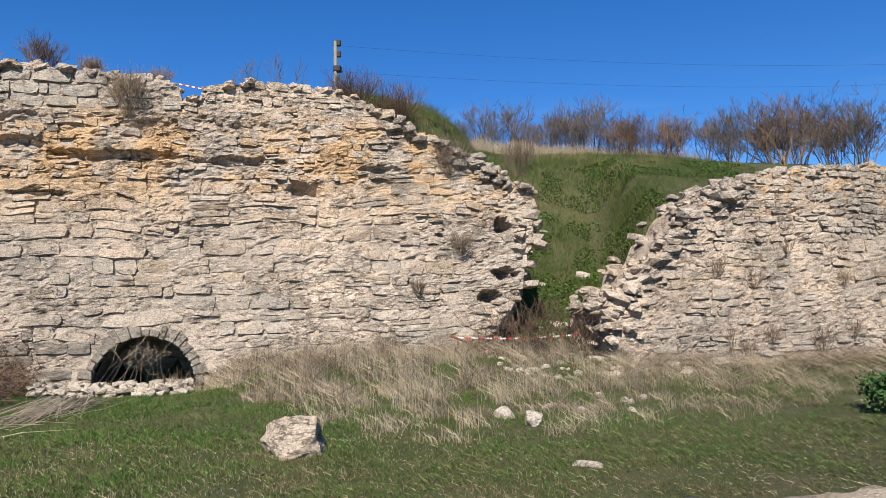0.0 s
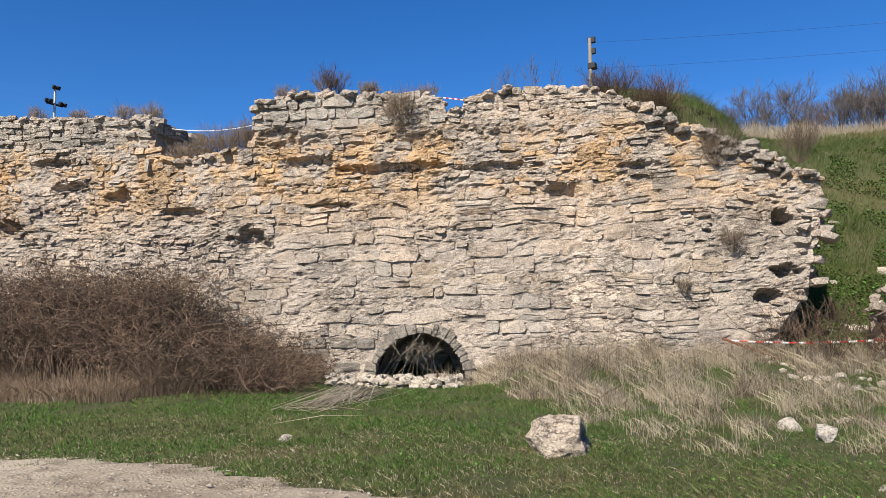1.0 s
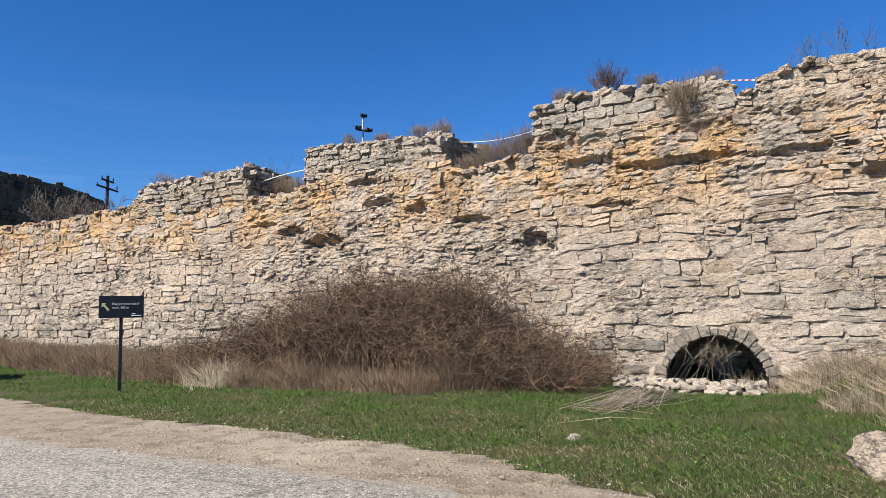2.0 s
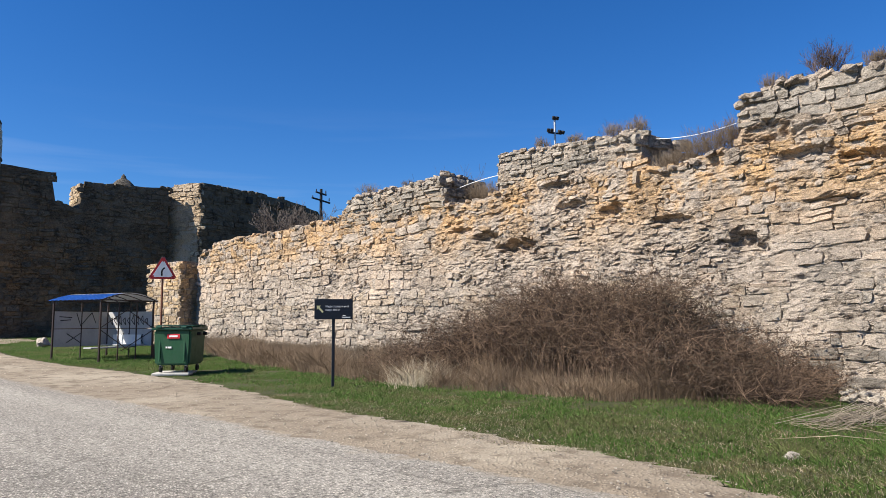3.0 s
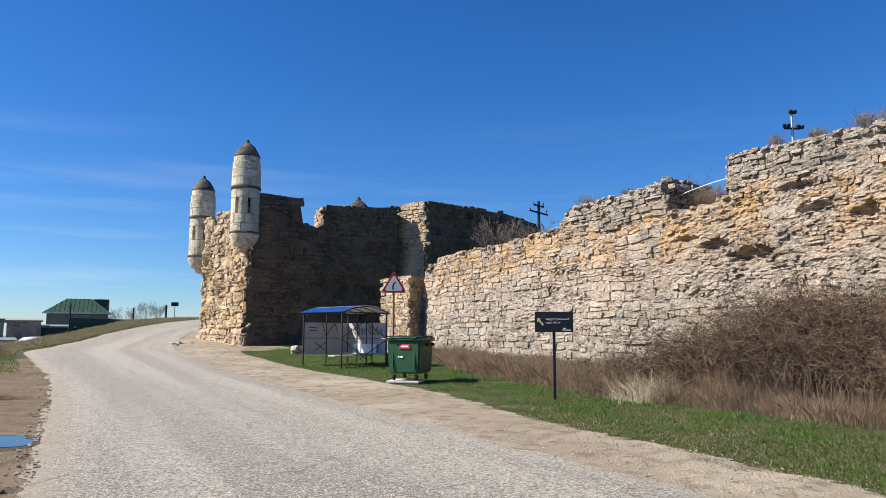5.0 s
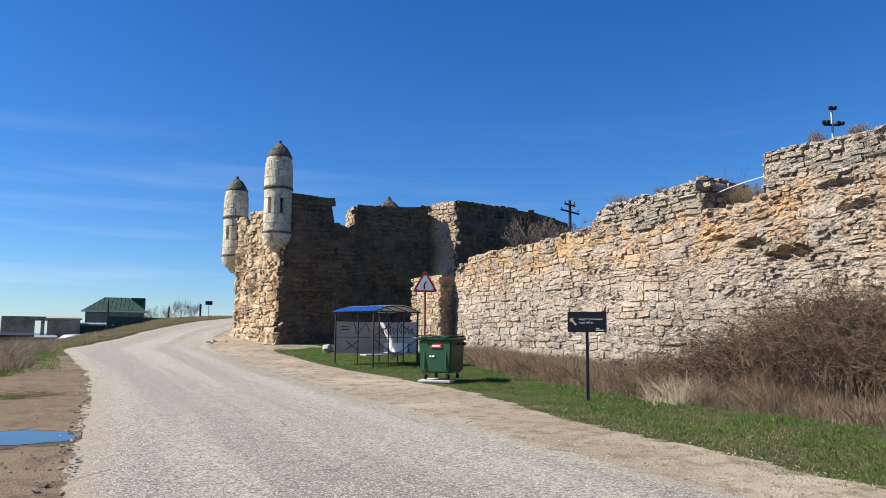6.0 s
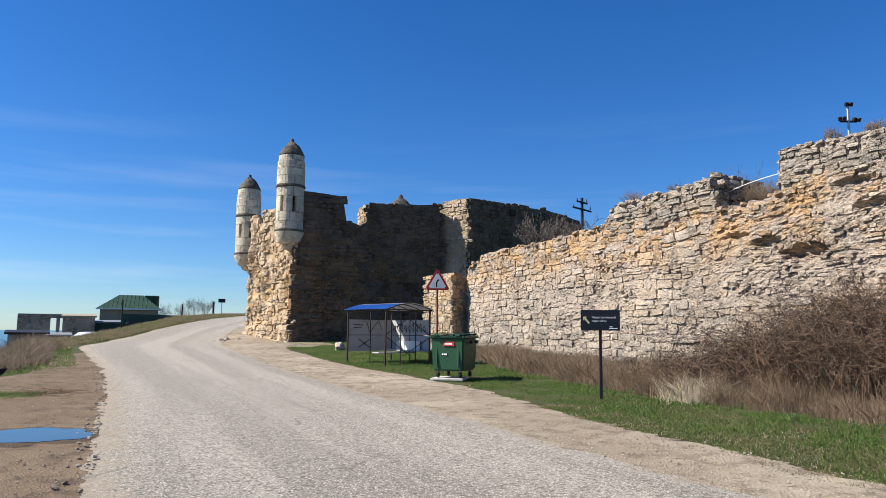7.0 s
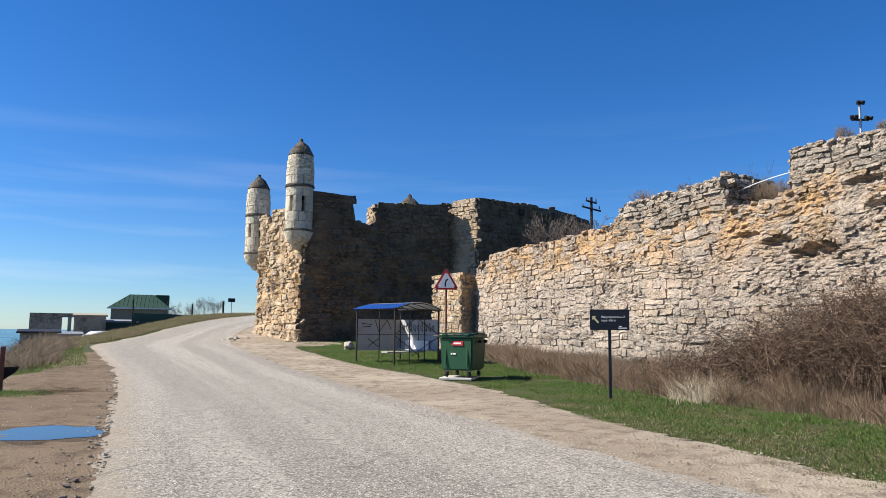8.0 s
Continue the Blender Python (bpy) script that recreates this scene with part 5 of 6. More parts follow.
def shrub(name, m, height, stems, seed, mat, label, category="shrub", leaves=None, spread=0.55, kids=(1, 3), radius=0.02, fan=0.5, depth=2, leaf=0.03, least=0.004):
    whole = empty(name, m, label, category, "")
    wood = Wood(seed, least)
    rng = wood.rng
    for _ in range(stems):
        a, q = rng.uniform(0, 6.3), rng.random() ** 0.5 * fan
        d = Vector((math.cos(a) * q, math.sin(a) * q, 1)).normalized()
        wood.grow(Vector((math.cos(a) * q * 0.25, math.sin(a) * q * 0.25, -0.15)) * height * 0.6, d, height * rng.uniform(0.5, 0.8), radius * rng.uniform(0.6, 1.2), depth, spread, 0.3, kids)
    put("branchwork", mesh_from("branches", wood.verts, wood.faces, mat), whole)
    if leaves:
        verts, faces = [], []
        for p in wood.tips:
            for _ in range(3):
                c = p + Vector((rng.gauss(0, 1), rng.gauss(0, 1), rng.gauss(0, 1))) * leaf
                u = Vector((rng.gauss(0, 1), rng.gauss(0, 1), rng.gauss(0, 1))).normalized() * leaf
                v = u.orthogonal().normalized() * leaf * 0.6
                o = len(verts)
                verts += [c - u, c + v, c + u, c - v]
                faces.append((o, o + 1, o + 2, o + 3))
        put("foliage", mesh_from("foliage", verts, faces, leaves), whole)
    return whole


def big_bush():
    """A wide bramble thicket against the wall: arching canes, twigs and withered leaves."""
    whole = empty("bramble_bush", pose(0, 0, 0), "wide dense brown bramble thicket against the wall", "bush")
    rng = random.Random(40)
    wood = Wood(41)
    leaf_v, leaf_f = [], []
    crown = ((1.9, 0.2), (2.8, 0.55), (3.7, 1.05), (4.4, 1.6), (5.4, 2.35), (7.0, 2.55), (8.6, 2.6), (9.6, 2.45), (10.6, 1.9), (11.6, 1.4), (12.6, 0.9), (14.5, 0.5))
    for _ in range(1700):
        s = rng.uniform(2.1, 14.0)
        tall = along(crown, s) * (1 + 0.22 * wob(s, 0, 2, 0.8) + 0.14 * wob(s, 4, 2, 0.3))
        d0 = -rng.uniform(0.3, 3.4)
        f = 1 - smooth01(1.8, 4.2, -d0) * 0.75
        x, y = wall_xy(s, d0)
        p = Vector((x, y, ground_z(x, y)))
        h = tall * f * (rng.uniform(0.7, 1.0) if rng.random() < 0.93 else rng.uniform(1.0, 1.18))
        reach = Vector((rng.gauss(0, 0.85), rng.gauss(0, 0.85), 0)) * min(1.0, tall)
        h *= 1 + 0.12 * wob(x, y, 3, 0.6)
        for k in range(5):
            t0, t1 = k / 5, (k + 1) / 5
            q = [Vector((x, y, ground_z(x, y))) + reach * t * t + Vector((0, 0, h * (1 - (1 - t) ** 2.0))) for t in (t0, t1)]
            wood.limb(q[0], q[1], 0.009 * (1.1 - t0), 0.009 * (1.1 - t1))
            if k:
                for _ in range(3):
                    dirn = Vector((rng.gauss(0, 1), rng.gauss(0, 1), rng.gauss(0.2, 0.8))).normalized()
                    e = q[1] + dirn * rng.uniform(0.12, 0.5)
                    wood.limb(q[1], e, 0.0045, 0.003)
                    e2 = e + (dirn + Vector((rng.gauss(0, 0.7), rng.gauss(0, 0.7), rng.gauss(0, 0.7)))).normalized() * rng.uniform(0.06, 0.2)
                    wood.limb(e, e2, 0.0032, 0.002)
                    if e2.z > 0.9 * rng.random() + 0.25:
                        for c in (e, e2):
                            for _leaf in range(2 if wob(c.x, c.y, c.z, 0.4) > 0.02 else 0):
                                c = c + Vector((rng.gauss(0, 0.03), rng.gauss(0, 0.03), rng.gauss(0, 0.03)))
                                u = Vector((rng.gauss(0, 1), rng.gauss(0, 1), rng.gauss(0, 1))).normalized() * rng.uniform(0.016, 0.036)
                                v = u.orthogonal().normalized() * u.length * 0.65
                                o = len(leaf_v)
                                leaf_v.extend([c - u, c + v, c + u, c - v])
                                leaf_f.append((o, o + 1, o + 2, o + 3))
    put("cane_tangle", mesh_from("canes", wood.verts, wood.faces, TWIG), whole, "tangled brown bramble canes")
    put("foliage", mesh_from("foliage", leaf_v, leaf_f, DEADLEAF), whole, "small withered dark leaves")


big_bush()


def on_wall(s, d, z=None):
    x, y = wall_xy(s, d)
    return Matrix.Translation((x, y, ground_z(x, y) if z is None else z))


# shrubs on and in the walls
for _s, _d, _z, _h, _n, _lab in ((2.2, 0.5, 7.05, 0.55, 26, "dark dry tuft on the wall top"), (-0.3, 0.6, 6.85, 0.35, 18, "dry tuft on the wall top"), (-4.9, 0.9, 6.6, 0.75, 34, "dark dry shrub on the wall top"), (-6.0, 0.9, 6.2, 0.8, 36, "dark dry shrub on the sloping wall top"),
                             (3.4, 0.7, 6.95, 0.4, 16, "dry tuft on the wall top"), (5.4, 0.8, 5.55, 0.65, 30, "brown dry weeds in the embrasure"), (4.8, 0.6, 5.6, 0.65, 30, "brown dry weeds in the embrasure"), (6.0, 0.4, 5.35, 0.5, 26, "brown dry weeds in the embrasure"), (4.4, 0.8, 5.8, 0.6, 26, "brown dry weeds in the embrasure"), (13.4, 0.9, 5.5, 0.6, 28, "green-brown weeds in the embrasure"), (1.2, 0.6, 7.0, 0.35, 22, "dry tuft on the wall top"), (9.2, 0.7, 6.75, 0.3, 18, "dry tuft on the merlon"), (8.0, 0.9, 6.75, 0.4, 18, "dry tuft on the merlon"), (7.2, 0.8, 6.65, 0.45, 18, "dry tuft on the merlon"), (10.6, 0.9, 6.9, 0.35, 14, "dry tuft on the merlon"),
                             (12.6, 0.7, 5.5, 0.5, 26, "green-brown weeds in the embrasure"), (16.5, 0.5, 6.45, 0.3, 12, "dry tuft on the wall top"), (18.9, 0.6, 6.4, 0.45, 18, "dry tuft on the wall top"),
                             (0.25, -0.12, 6.1, 0.6, 30, "dry brown tuft rooted in the wall face"), (-7.15, -0.1, 4.9, 0.6, 26, "dry tuft rooted in the wall face"), (-9.0, 0.1, 4.9, 0.6, 26, "dry tuft by the broken wall end"), (-7.4, -0.1, 2.85, 0.4, 14, "small dry tuft in the wall face"), (-6.3, -0.1, 1.9, 0.22, 10, "small dry tuft in the wall face")):
    shrub("tuft", on_wall(_s, _d, _z), _h * 1.2, int(_n * 2.6), int(_s * 100 + 4000), TWIG if "dark" in _lab else WEED, _lab, "tuft", None, 0.4, (1, 3), 0.005, 0.95, 2, least=0.0022)
for _k, (_s, _z, _h) in enumerate(((-13.2, 2.2, 0.45), (-14.2, 1.9, 0.5), (-14.6, 0.55, 0.4), (-16.8, 1.9, 0.35), (-17.0, 0.6, 0.4), (-13.4, 0.4, 0.8), (-13.9, 0.2, 0.6), (-16.0, 0.2, 0.7), (-15.2, 2.7, 0.3))):
    shrub("tuft", Matrix.Translation(RUIN[0](_s, _z, 0.05)), _h, 18, 300 + _k, STRAW_DARK, "dry weed rooted in the broken wall", "tuft", None, 0.35, (1, 3), 0.007, 0.8, 1)

# bare saplings behind the wall
for _k, (_s, _d, _h) in enumerate(((-2.6, 1.6, 1.5), (-2.15, 1.8, 1.1), (-3.1, 1.9, 1.2))):
    shrub("sapling", on_wall(_s, _d), _h, 3, 60 + _k, BARE, "slim bare sapling behind the wall", "sapling", None, 0.3, (1, 3), 0.012, 0.15, 2)
for _k, (_s, _d, _h) in enumerate(((15.8, 1.8, 2.0), (17.3, 2.2, 1.9), (14.9, 2.0, 1.7))):
    shrub("sapling", on_wall(_s, _d), _h, 5, 66 + _k, BARE, "bare twiggy bush behind the merlon", "bush", None, 0.5, (1, 3), 0.014, 0.6, 2)
shrub("bare_bush", on_wall(26.6, 1.7), 1.6, 20, 70, BARE, "bare grey bush behind the low wall", "bush", None, 0.5, (1, 3), 0.025, 1.3, 3, least=0.009)
shrub("bare_bush", on_wall(25.2, 1.9), 1.4, 16, 69, BARE, "bare grey bush behind the low wall", "bush", None, 0.5, (1, 3), 0.022, 1.3, 3, least=0.009)

# row of bare shrubs along the hill crest
_kinds = [shrub("crest_shrub", Matrix.Translation((0, 0, -50)), 3.2, 9, 80 + k, (BARE, TWIG, BARE)[k], "bare branching shrub on the hill crest", "shrub", None, 0.5, (2, 3), 0.05, 0.9, 3, least=0.0085) for k in range(3)]
_rng = random.Random(17)
for _k in range(30):
    _az = radians(-84.0 - 30.0 * (_k + _rng.uniform(-0.9, 0.9)) / 30)
    _dist = _rng.uniform(41, 47)
    _x, _y = -math.sin(_az) * _dist, math.cos(_az) * _dist
    _tall = (0.42 + 0.5 * _rng.random()) * (0.75 if 10 < _k < 18 else 1.0)
    _low = 10 < _k < 18
    _ob = copy_thing(_kinds[1 if _low else _rng.choice((0, 2, 0, 2, 1))], Matrix.Translation((_x, _y, ground_z(_x, _y) - 0.1)) @ Matrix.Rotation(_rng.uniform(0, 6), 4, "Z"))
    _ob.scale = (_tall, _tall, _tall)
    tagged(_ob, "dense reddish-brown bare shrub on the hill crest" if _low else "tall bare grey shrub on the hill crest", "shrub", "hill crest shrubs")
for _k, _ob in enumerate(_kinds):
    _ob.matrix_world = Matrix.Translation((46 + _k, -14 - 2 * _k, ground_z(46 + _k, -14 - 2 * _k)))

shrub("leafy_weed", Matrix.Translation((10.6, -4.5, ground_z(10.6, -4.5))), 0.42, 26, 145, DARKHERB, "dark green leafy weed in the dry grass", "weed", DARKHERB, 0.5, (1, 2), 0.006, 1.0, 2, 0.035)

# thorny weeds in the wall gap, and dead brush by the arch
for _k in range(6):
    _x, _y = wall_xy(-8.2 - 0.45 * _k + _rng.uniform(-0.2, 0.2), -0.9 + _rng.uniform(-0.7, 0.4))
    shrub("briar", Matrix.Translation((_x, _y, ground_z(_x, _y))), _rng.uniform(0.9, 1.5), 14, 120 + _k, TWIG, "thorny bare briar in the wall gap", "briar", None, 0.5, (1, 2), 0.008, 0.9, 2)


def brush_pile(name, centre, turn, n, length, mat, label, seed, rise=0.25, wide=0.35):
    rng = random.Random(seed)
    wood = Wood(seed)
    for _ in range(n):
        a = turn + rng.gauss(0, wide * 1.2)
        c = Vector(centre) + Vector((rng.gauss(0, 0.35), rng.gauss(0, wide), 0))
        u = Vector((math.cos(a), math.sin(a), 0)) * length * rng.uniform(0.4, 1.0) / 2
        p = [c - u, c + Vector((rng.gauss(0, 0.1), rng.gauss(0, 0.1), 0)), c + u]
        pts = [Vector((q.x, q.y, ground_z(q.x, q.y) + rise * hgt * rng.random() + 0.03)) for q, hgt in zip(p, (0.3, 1, 0.3))]
        wood.limb(pts[0], pts[1], 0.003, 0.0045), wood.limb(pts[1], pts[2], 0.0045, 0.002)
    return tagged(put(name, mesh_from(name, wood.verts, wood.faces, mat)), label, "dead branches")


brush_pile("dead_brush", (10.3, 7.85, 0), 0.2, 110, 3.0, DEADWOOD, "pile of dry cut brush before the arch", 130, 0.3, 0.2)
brush_pile("dead_brush", (-9.3, 17.1, 0), 0.1, 50, 1.5, STRAW_DARK, "dry sticks lying on the dirt lay-by", 131, 0.2)
brush_pile("dead_brush", (8.7, 7.0, 0), 2.2, 5, 1.6, STRAW, "single dry stems lying in the grass", 132, 0.1)
_wood = Wood(133, 0.002)
for _k in range(12):
    _p = Vector(LONG[0](0.75 - 0.12 * _k, 0.1, 0.25))
    _wood.grow(_p, Vector((0.25 - 0.06 * _k, -0.7 + 0.07 * _k, 0.75)).normalized(), 0.6, 0.0045, 2, 0.55, 0.1, (1, 2))
tagged(put("dead_branch", mesh_from("dead_branch", _wood.verts, _wood.faces, DEADWOOD)), "pale dead branches standing in the arch", "dead branches")

# ---- street furniture ----
RUST = plain("rusty_brown_steel", (0.16, 0.06, 0.035), 0.7, 0.2, 0.6, 8)
DARKSTEEL = plain("dark_brown_painted_steel", (0.045, 0.03, 0.026), 0.5, 0.3, 0.5, 9)
NAVY = plain("dark_navy_sign_paint", (0.012, 0.016, 0.024), 0.45, 0, 0.3, 4)
WHITE = plain("white_paint", (0.78, 0.78, 0.76), 0.6, 0, 0.25, 5)
GREYWHITE = plain("dirty_white_panel", (0.42, 0.42, 0.42), 0.6, 0, 0.4, 2.5)
GREENBIN = plain("green_plastic", (0.022, 0.085, 0.04), 0.55, 0, 0.45, 3)
GREENLID = plain("dark_green_plastic", (0.02, 0.075, 0.045), 0.4, 0, 0.4, 3)
RUBBER = plain("black_rubber", (0.02, 0.02, 0.02), 0.8, 0, 0.3, 9)
RED = plain("red_label", (0.52, 0.035, 0.04), 0.5, 0, 0.2, 6)
REDSIGN = plain("red_sign_border", (0.5, 0.03, 0.03), 0.45, 0, 0.2, 6)
BLACK = plain("black_paint", (0.015, 0.015, 0.017), 0.6, 0, 0.3, 8)
BLUEROOF = plain("blue_coated_sheet", (0.03, 0.13, 0.48), 0.4, 0.1, 0.35, 2)
CONCRETE = plain("pale_concrete", (0.5, 0.48, 0.44), 0.9, 0, 0.5, 5, 0.4)
YELLOW = plain("pale_yellow_paint", (0.62, 0.58, 0.3), 0.5, 0, 0.2, 6)
WOODPOLE = plain("grey_weathered_wood", (0.22, 0.20, 0.175), 0.85, 0, 0.5, 7, 0.4)
ROPE = plain("white_rope", (0.75, 0.75, 0.75), 0.8, 0, 0.2, 9)
STEEL = plain("galvanised_steel", (0.42, 0.43, 0.44), 0.45, 0.7, 0.3, 8)


def at(x, y, turn=0.0, lift=0.0):
    return Matrix.Translation((x, y, ground_z(x, y) + lift)) @ Matrix.Rotation(radians(turn), 4, "Z")


def words(text, size, m, mat, parent, name="lettering"):
    """Flat lettering in the built-in font."""
    cu = bpy.data.curves.new(name, "FONT")
    cu.body, cu.size, cu.extrude = text, size, 0.001
    tmp = bpy.data.objects.new(name, cu)
    scene.collection.objects.link(tmp)
    me = bpy.data.meshes.new_from_object(tmp.evaluated_get(bpy.context.evaluated_depsgraph_get()))
    bpy.data.objects.remove(tmp)
    me.materials.clear()
    me.materials.append(mat)
    ob = put(name, me, parent)
    ob.matrix_basis = m
    return ob


def info_sign():
    whole = empty("road_sign", at(3.98, 16.9, -8), "dark navy direction sign on a steel post in the grass", "sign")
    bm = bmesh.new()
    box(bm, (0.07, 0.07, 2.1), pose(0, 0.04, 1.05), 0.008)
    part("post", bm, NAVY, whole, "dark square steel post")
    bm = bmesh.new()
    box(bm, (0.92, 0.035, 0.49), pose(0, 0, 1.9), 0.006)
    panel = part("panel", bm, NAVY, whole, "dark navy sign panel")
    face = pose(0, -0.021, 1.9, 90, 0, 0)
    words("Индустриальный", 0.068, face @ pose(-0.2, 0.045, 0), WHITE, panel)
    words("парк 400 м", 0.068, face @ pose(-0.2, -0.04, 0), WHITE, panel)
    for k, w in enumerate((0.07, 0.2)):
        bm = bmesh.new()
        box(bm, (w, 0.002, 0.022), pose(0.3 - (0.05 if k == 0 else 0), -0.0195, 1.745 - 0.04 * k))
        part("small_print", bm, WHITE, panel)
    bm = bmesh.new()
    arrow = [(-0.075, 0.085), (0.02, 0.085), (-0.012, 0.053), (0.085, -0.06), (0.055, -0.09), (-0.043, 0.02), (-0.075, -0.01)]
    vs = [bm.verts.new((-0.33 + x, -0.0195, 1.9 + z)) for x, z in arrow]
    bm.faces.new(vs)
    bmesh.ops.recalc_face_normals(bm, faces=bm.faces)
    part("arrow", bm, YELLOW, panel, "pale yellow arrow")


info_sign()


def waste_bin():
    whole = empty("waste_container", at(0.674, 23.0, -21, 0.085) @ Matrix.Diagonal((1.04, 1.04, 1.02, 1)), "green plastic wheeled waste container on a slab", "waste container")
    bm = bmesh.new()
    box(bm, (1.06, 1.3, 1.02), pose(0, 0, 0.72))
    for v in bm.verts:
        if v.co.z < 0.5:
            v.co.x *= 0.93
            v.co.y *= 0.93
    bmesh.ops.bevel(bm, geom=list(bm.edges), offset=0.05, segments=2, affect="EDGES")
    body = part("body", bm, GREENBIN, whole, "dented green tub")
    for x in (-0.36, 0.36):
        bm = bmesh.new()
        box(bm, (0.05, 0.03, 0.86), pose(x * 0.96, -0.63, 0.74, -2.6), 0.01)
        part("rib", bm, GREENBIN, body)
    bm = bmesh.new()
    box(bm, (1.16, 1.4, 0.09), pose(0, 0, 1.255), 0.03)
    part("rim", bm, GREENLID, whole)
    bm = bmesh.new()
    n = 10
    low, high = [], []
    for k in range(n + 1):
        y = -0.72 + 1.44 * k / n
        z = 1.3 + 0.06 * math.sin(math.pi * (0.12 + 0.85 * k / n))
        low.append([bm.verts.new((x, y, z)) for x in (-0.6, -0.4, 0.4, 0.6)])
    for a, b in zip(low, low[1:]):
        for i in range(3):
            bm.faces.new((a[i], a[i + 1], b[i + 1], b[i]))
    bmesh.ops.solidify(bm, geom=list(bm.faces), thickness=0.03)
    lid = part("lid", bm, GREENLID, whole, "dark green hinged lid", True)
    for x in (-0.35, 0.35):
        bm = bmesh.new()
        box(bm, (0.16, 0.05, 0.05), pose(x, -0.73, 1.3), 0.015)
        part("handle", bm, GREENLID, lid)
    for y in (-0.2, 0.35):
        bm = bmesh.new()
        tube(bm, (0.56, y, 1.1), (0.66, y, 1.1), 0.05, sides=12)
        part("trunnion", bm, BLACK, whole)
    bm = bmesh.new()
    box(bm, (0.36, 0.006, 0.13), pose(0.04, -0.655, 1.04, -2.6))
    sticker = part("sticker", bm, RED, body, "red label")
    bm = bmesh.new()
    box(bm, (0.24, 0.004, 0.05), pose(0.04, -0.66, 1.04, -2.6))
    part("bar", bm, WHITE, sticker)
    for x, w in ((-0.15, 0.05), (-0.06, 0.09)):
        bm = bmesh.new()
        box(bm, (w, 0.006, 0.05), pose(x, -0.64, 0.72, -2.6))
        part("scrawl", bm, WHITE, body)
    for x in (-0.36, 0.36):
        for y in (-0.46, 0.46):
            bm = bmesh.new()
            box(bm, (0.06, 0.1, 0.1), pose(x, y, 0.19), 0.01)
            caster = part("caster", bm, STEEL, whole)
            bm = bmesh.new()
            tube(bm, (x - 0.025, y, 0.1), (x + 0.025, y, 0.1), 0.1, sides=18)
            part("wheel", bm, RUBBER, caster)
    slab = bmesh.new()
    box(slab, (1.05, 1.2, 0.08), pose(0.05, 0.1, 0.04), 0.02)
    ob = part("concrete_slab", slab, CONCRETE, None)
    ob.matrix_world = at(0.48, 22.85, -14, 0.0)
    tagged(ob, "pale concrete slab under the waste container", "slab")


waste_bin()


def warning_sign():
    x, y = 0.12, 26.3
    whole = empty("warning_sign", at(x, y, 0), "triangular bend warning sign on a rusty pole", "sign")
    g = ground_z(x, y)
    bm = bmesh.new()
    tube(bm, (0, 0.03, 0), (0, 0.03, 3.85 - g), 0.035, sides=12)
    part("pole", bm, RUST, whole, "rusty red-brown pole")
    for name, r, off, mat, label in (("plate", 0.56, 0.0, STEEL, ""), ("border", 0.55, -0.008, REDSIGN, "red border"), ("face", 0.41, -0.014, WHITE, "white face")):
        bm = bmesh.new()
        vs = [bm.verts.new((r * math.sin(a), off, 3.42 - g + r * math.cos(a))) for a in (0, 2.0944, 4.1888)]
        f = bm.faces.new(vs)
        bmesh.ops.bevel(bm, geom=list(bm.verts), offset=0.06, segments=4, affect="VERTICES")
        out = bmesh.ops.extrude_face_region(bm, geom=list(bm.faces))
        bmesh.ops.translate(bm, vec=(0, 0.005, 0), verts=[v for v in out["geom"] if isinstance(v, bmesh.types.BMVert)])
        bmesh.ops.recalc_face_normals(bm, faces=bm.faces)
        part(name, bm, mat, whole, label)
    bm = bmesh.new()
    pts = [(-0.03, -0.17), (-0.035, -0.02), (0.0, 0.07), (0.06, 0.12)]
    rows = []
    for (xa, za), (xb, zb) in zip(pts, pts[1:]):
        d = Vector((xb - xa, 0, zb - za)).normalized()
        s = Vector((d.z, 0, -d.x)) * 0.028
        a, b = Vector((xa, -0.019, 3.42 - g + za)), Vector((xb, -0.019, 3.42 - g + zb))
        bm.faces.new([bm.verts.new(p) for p in (a - s, a + s, b + s, b - s)])
    bmesh.ops.recalc_face_normals(bm, faces=bm.faces)
    part("symbol", bm, BLACK, whole, "black bend symbol")


warning_sign()


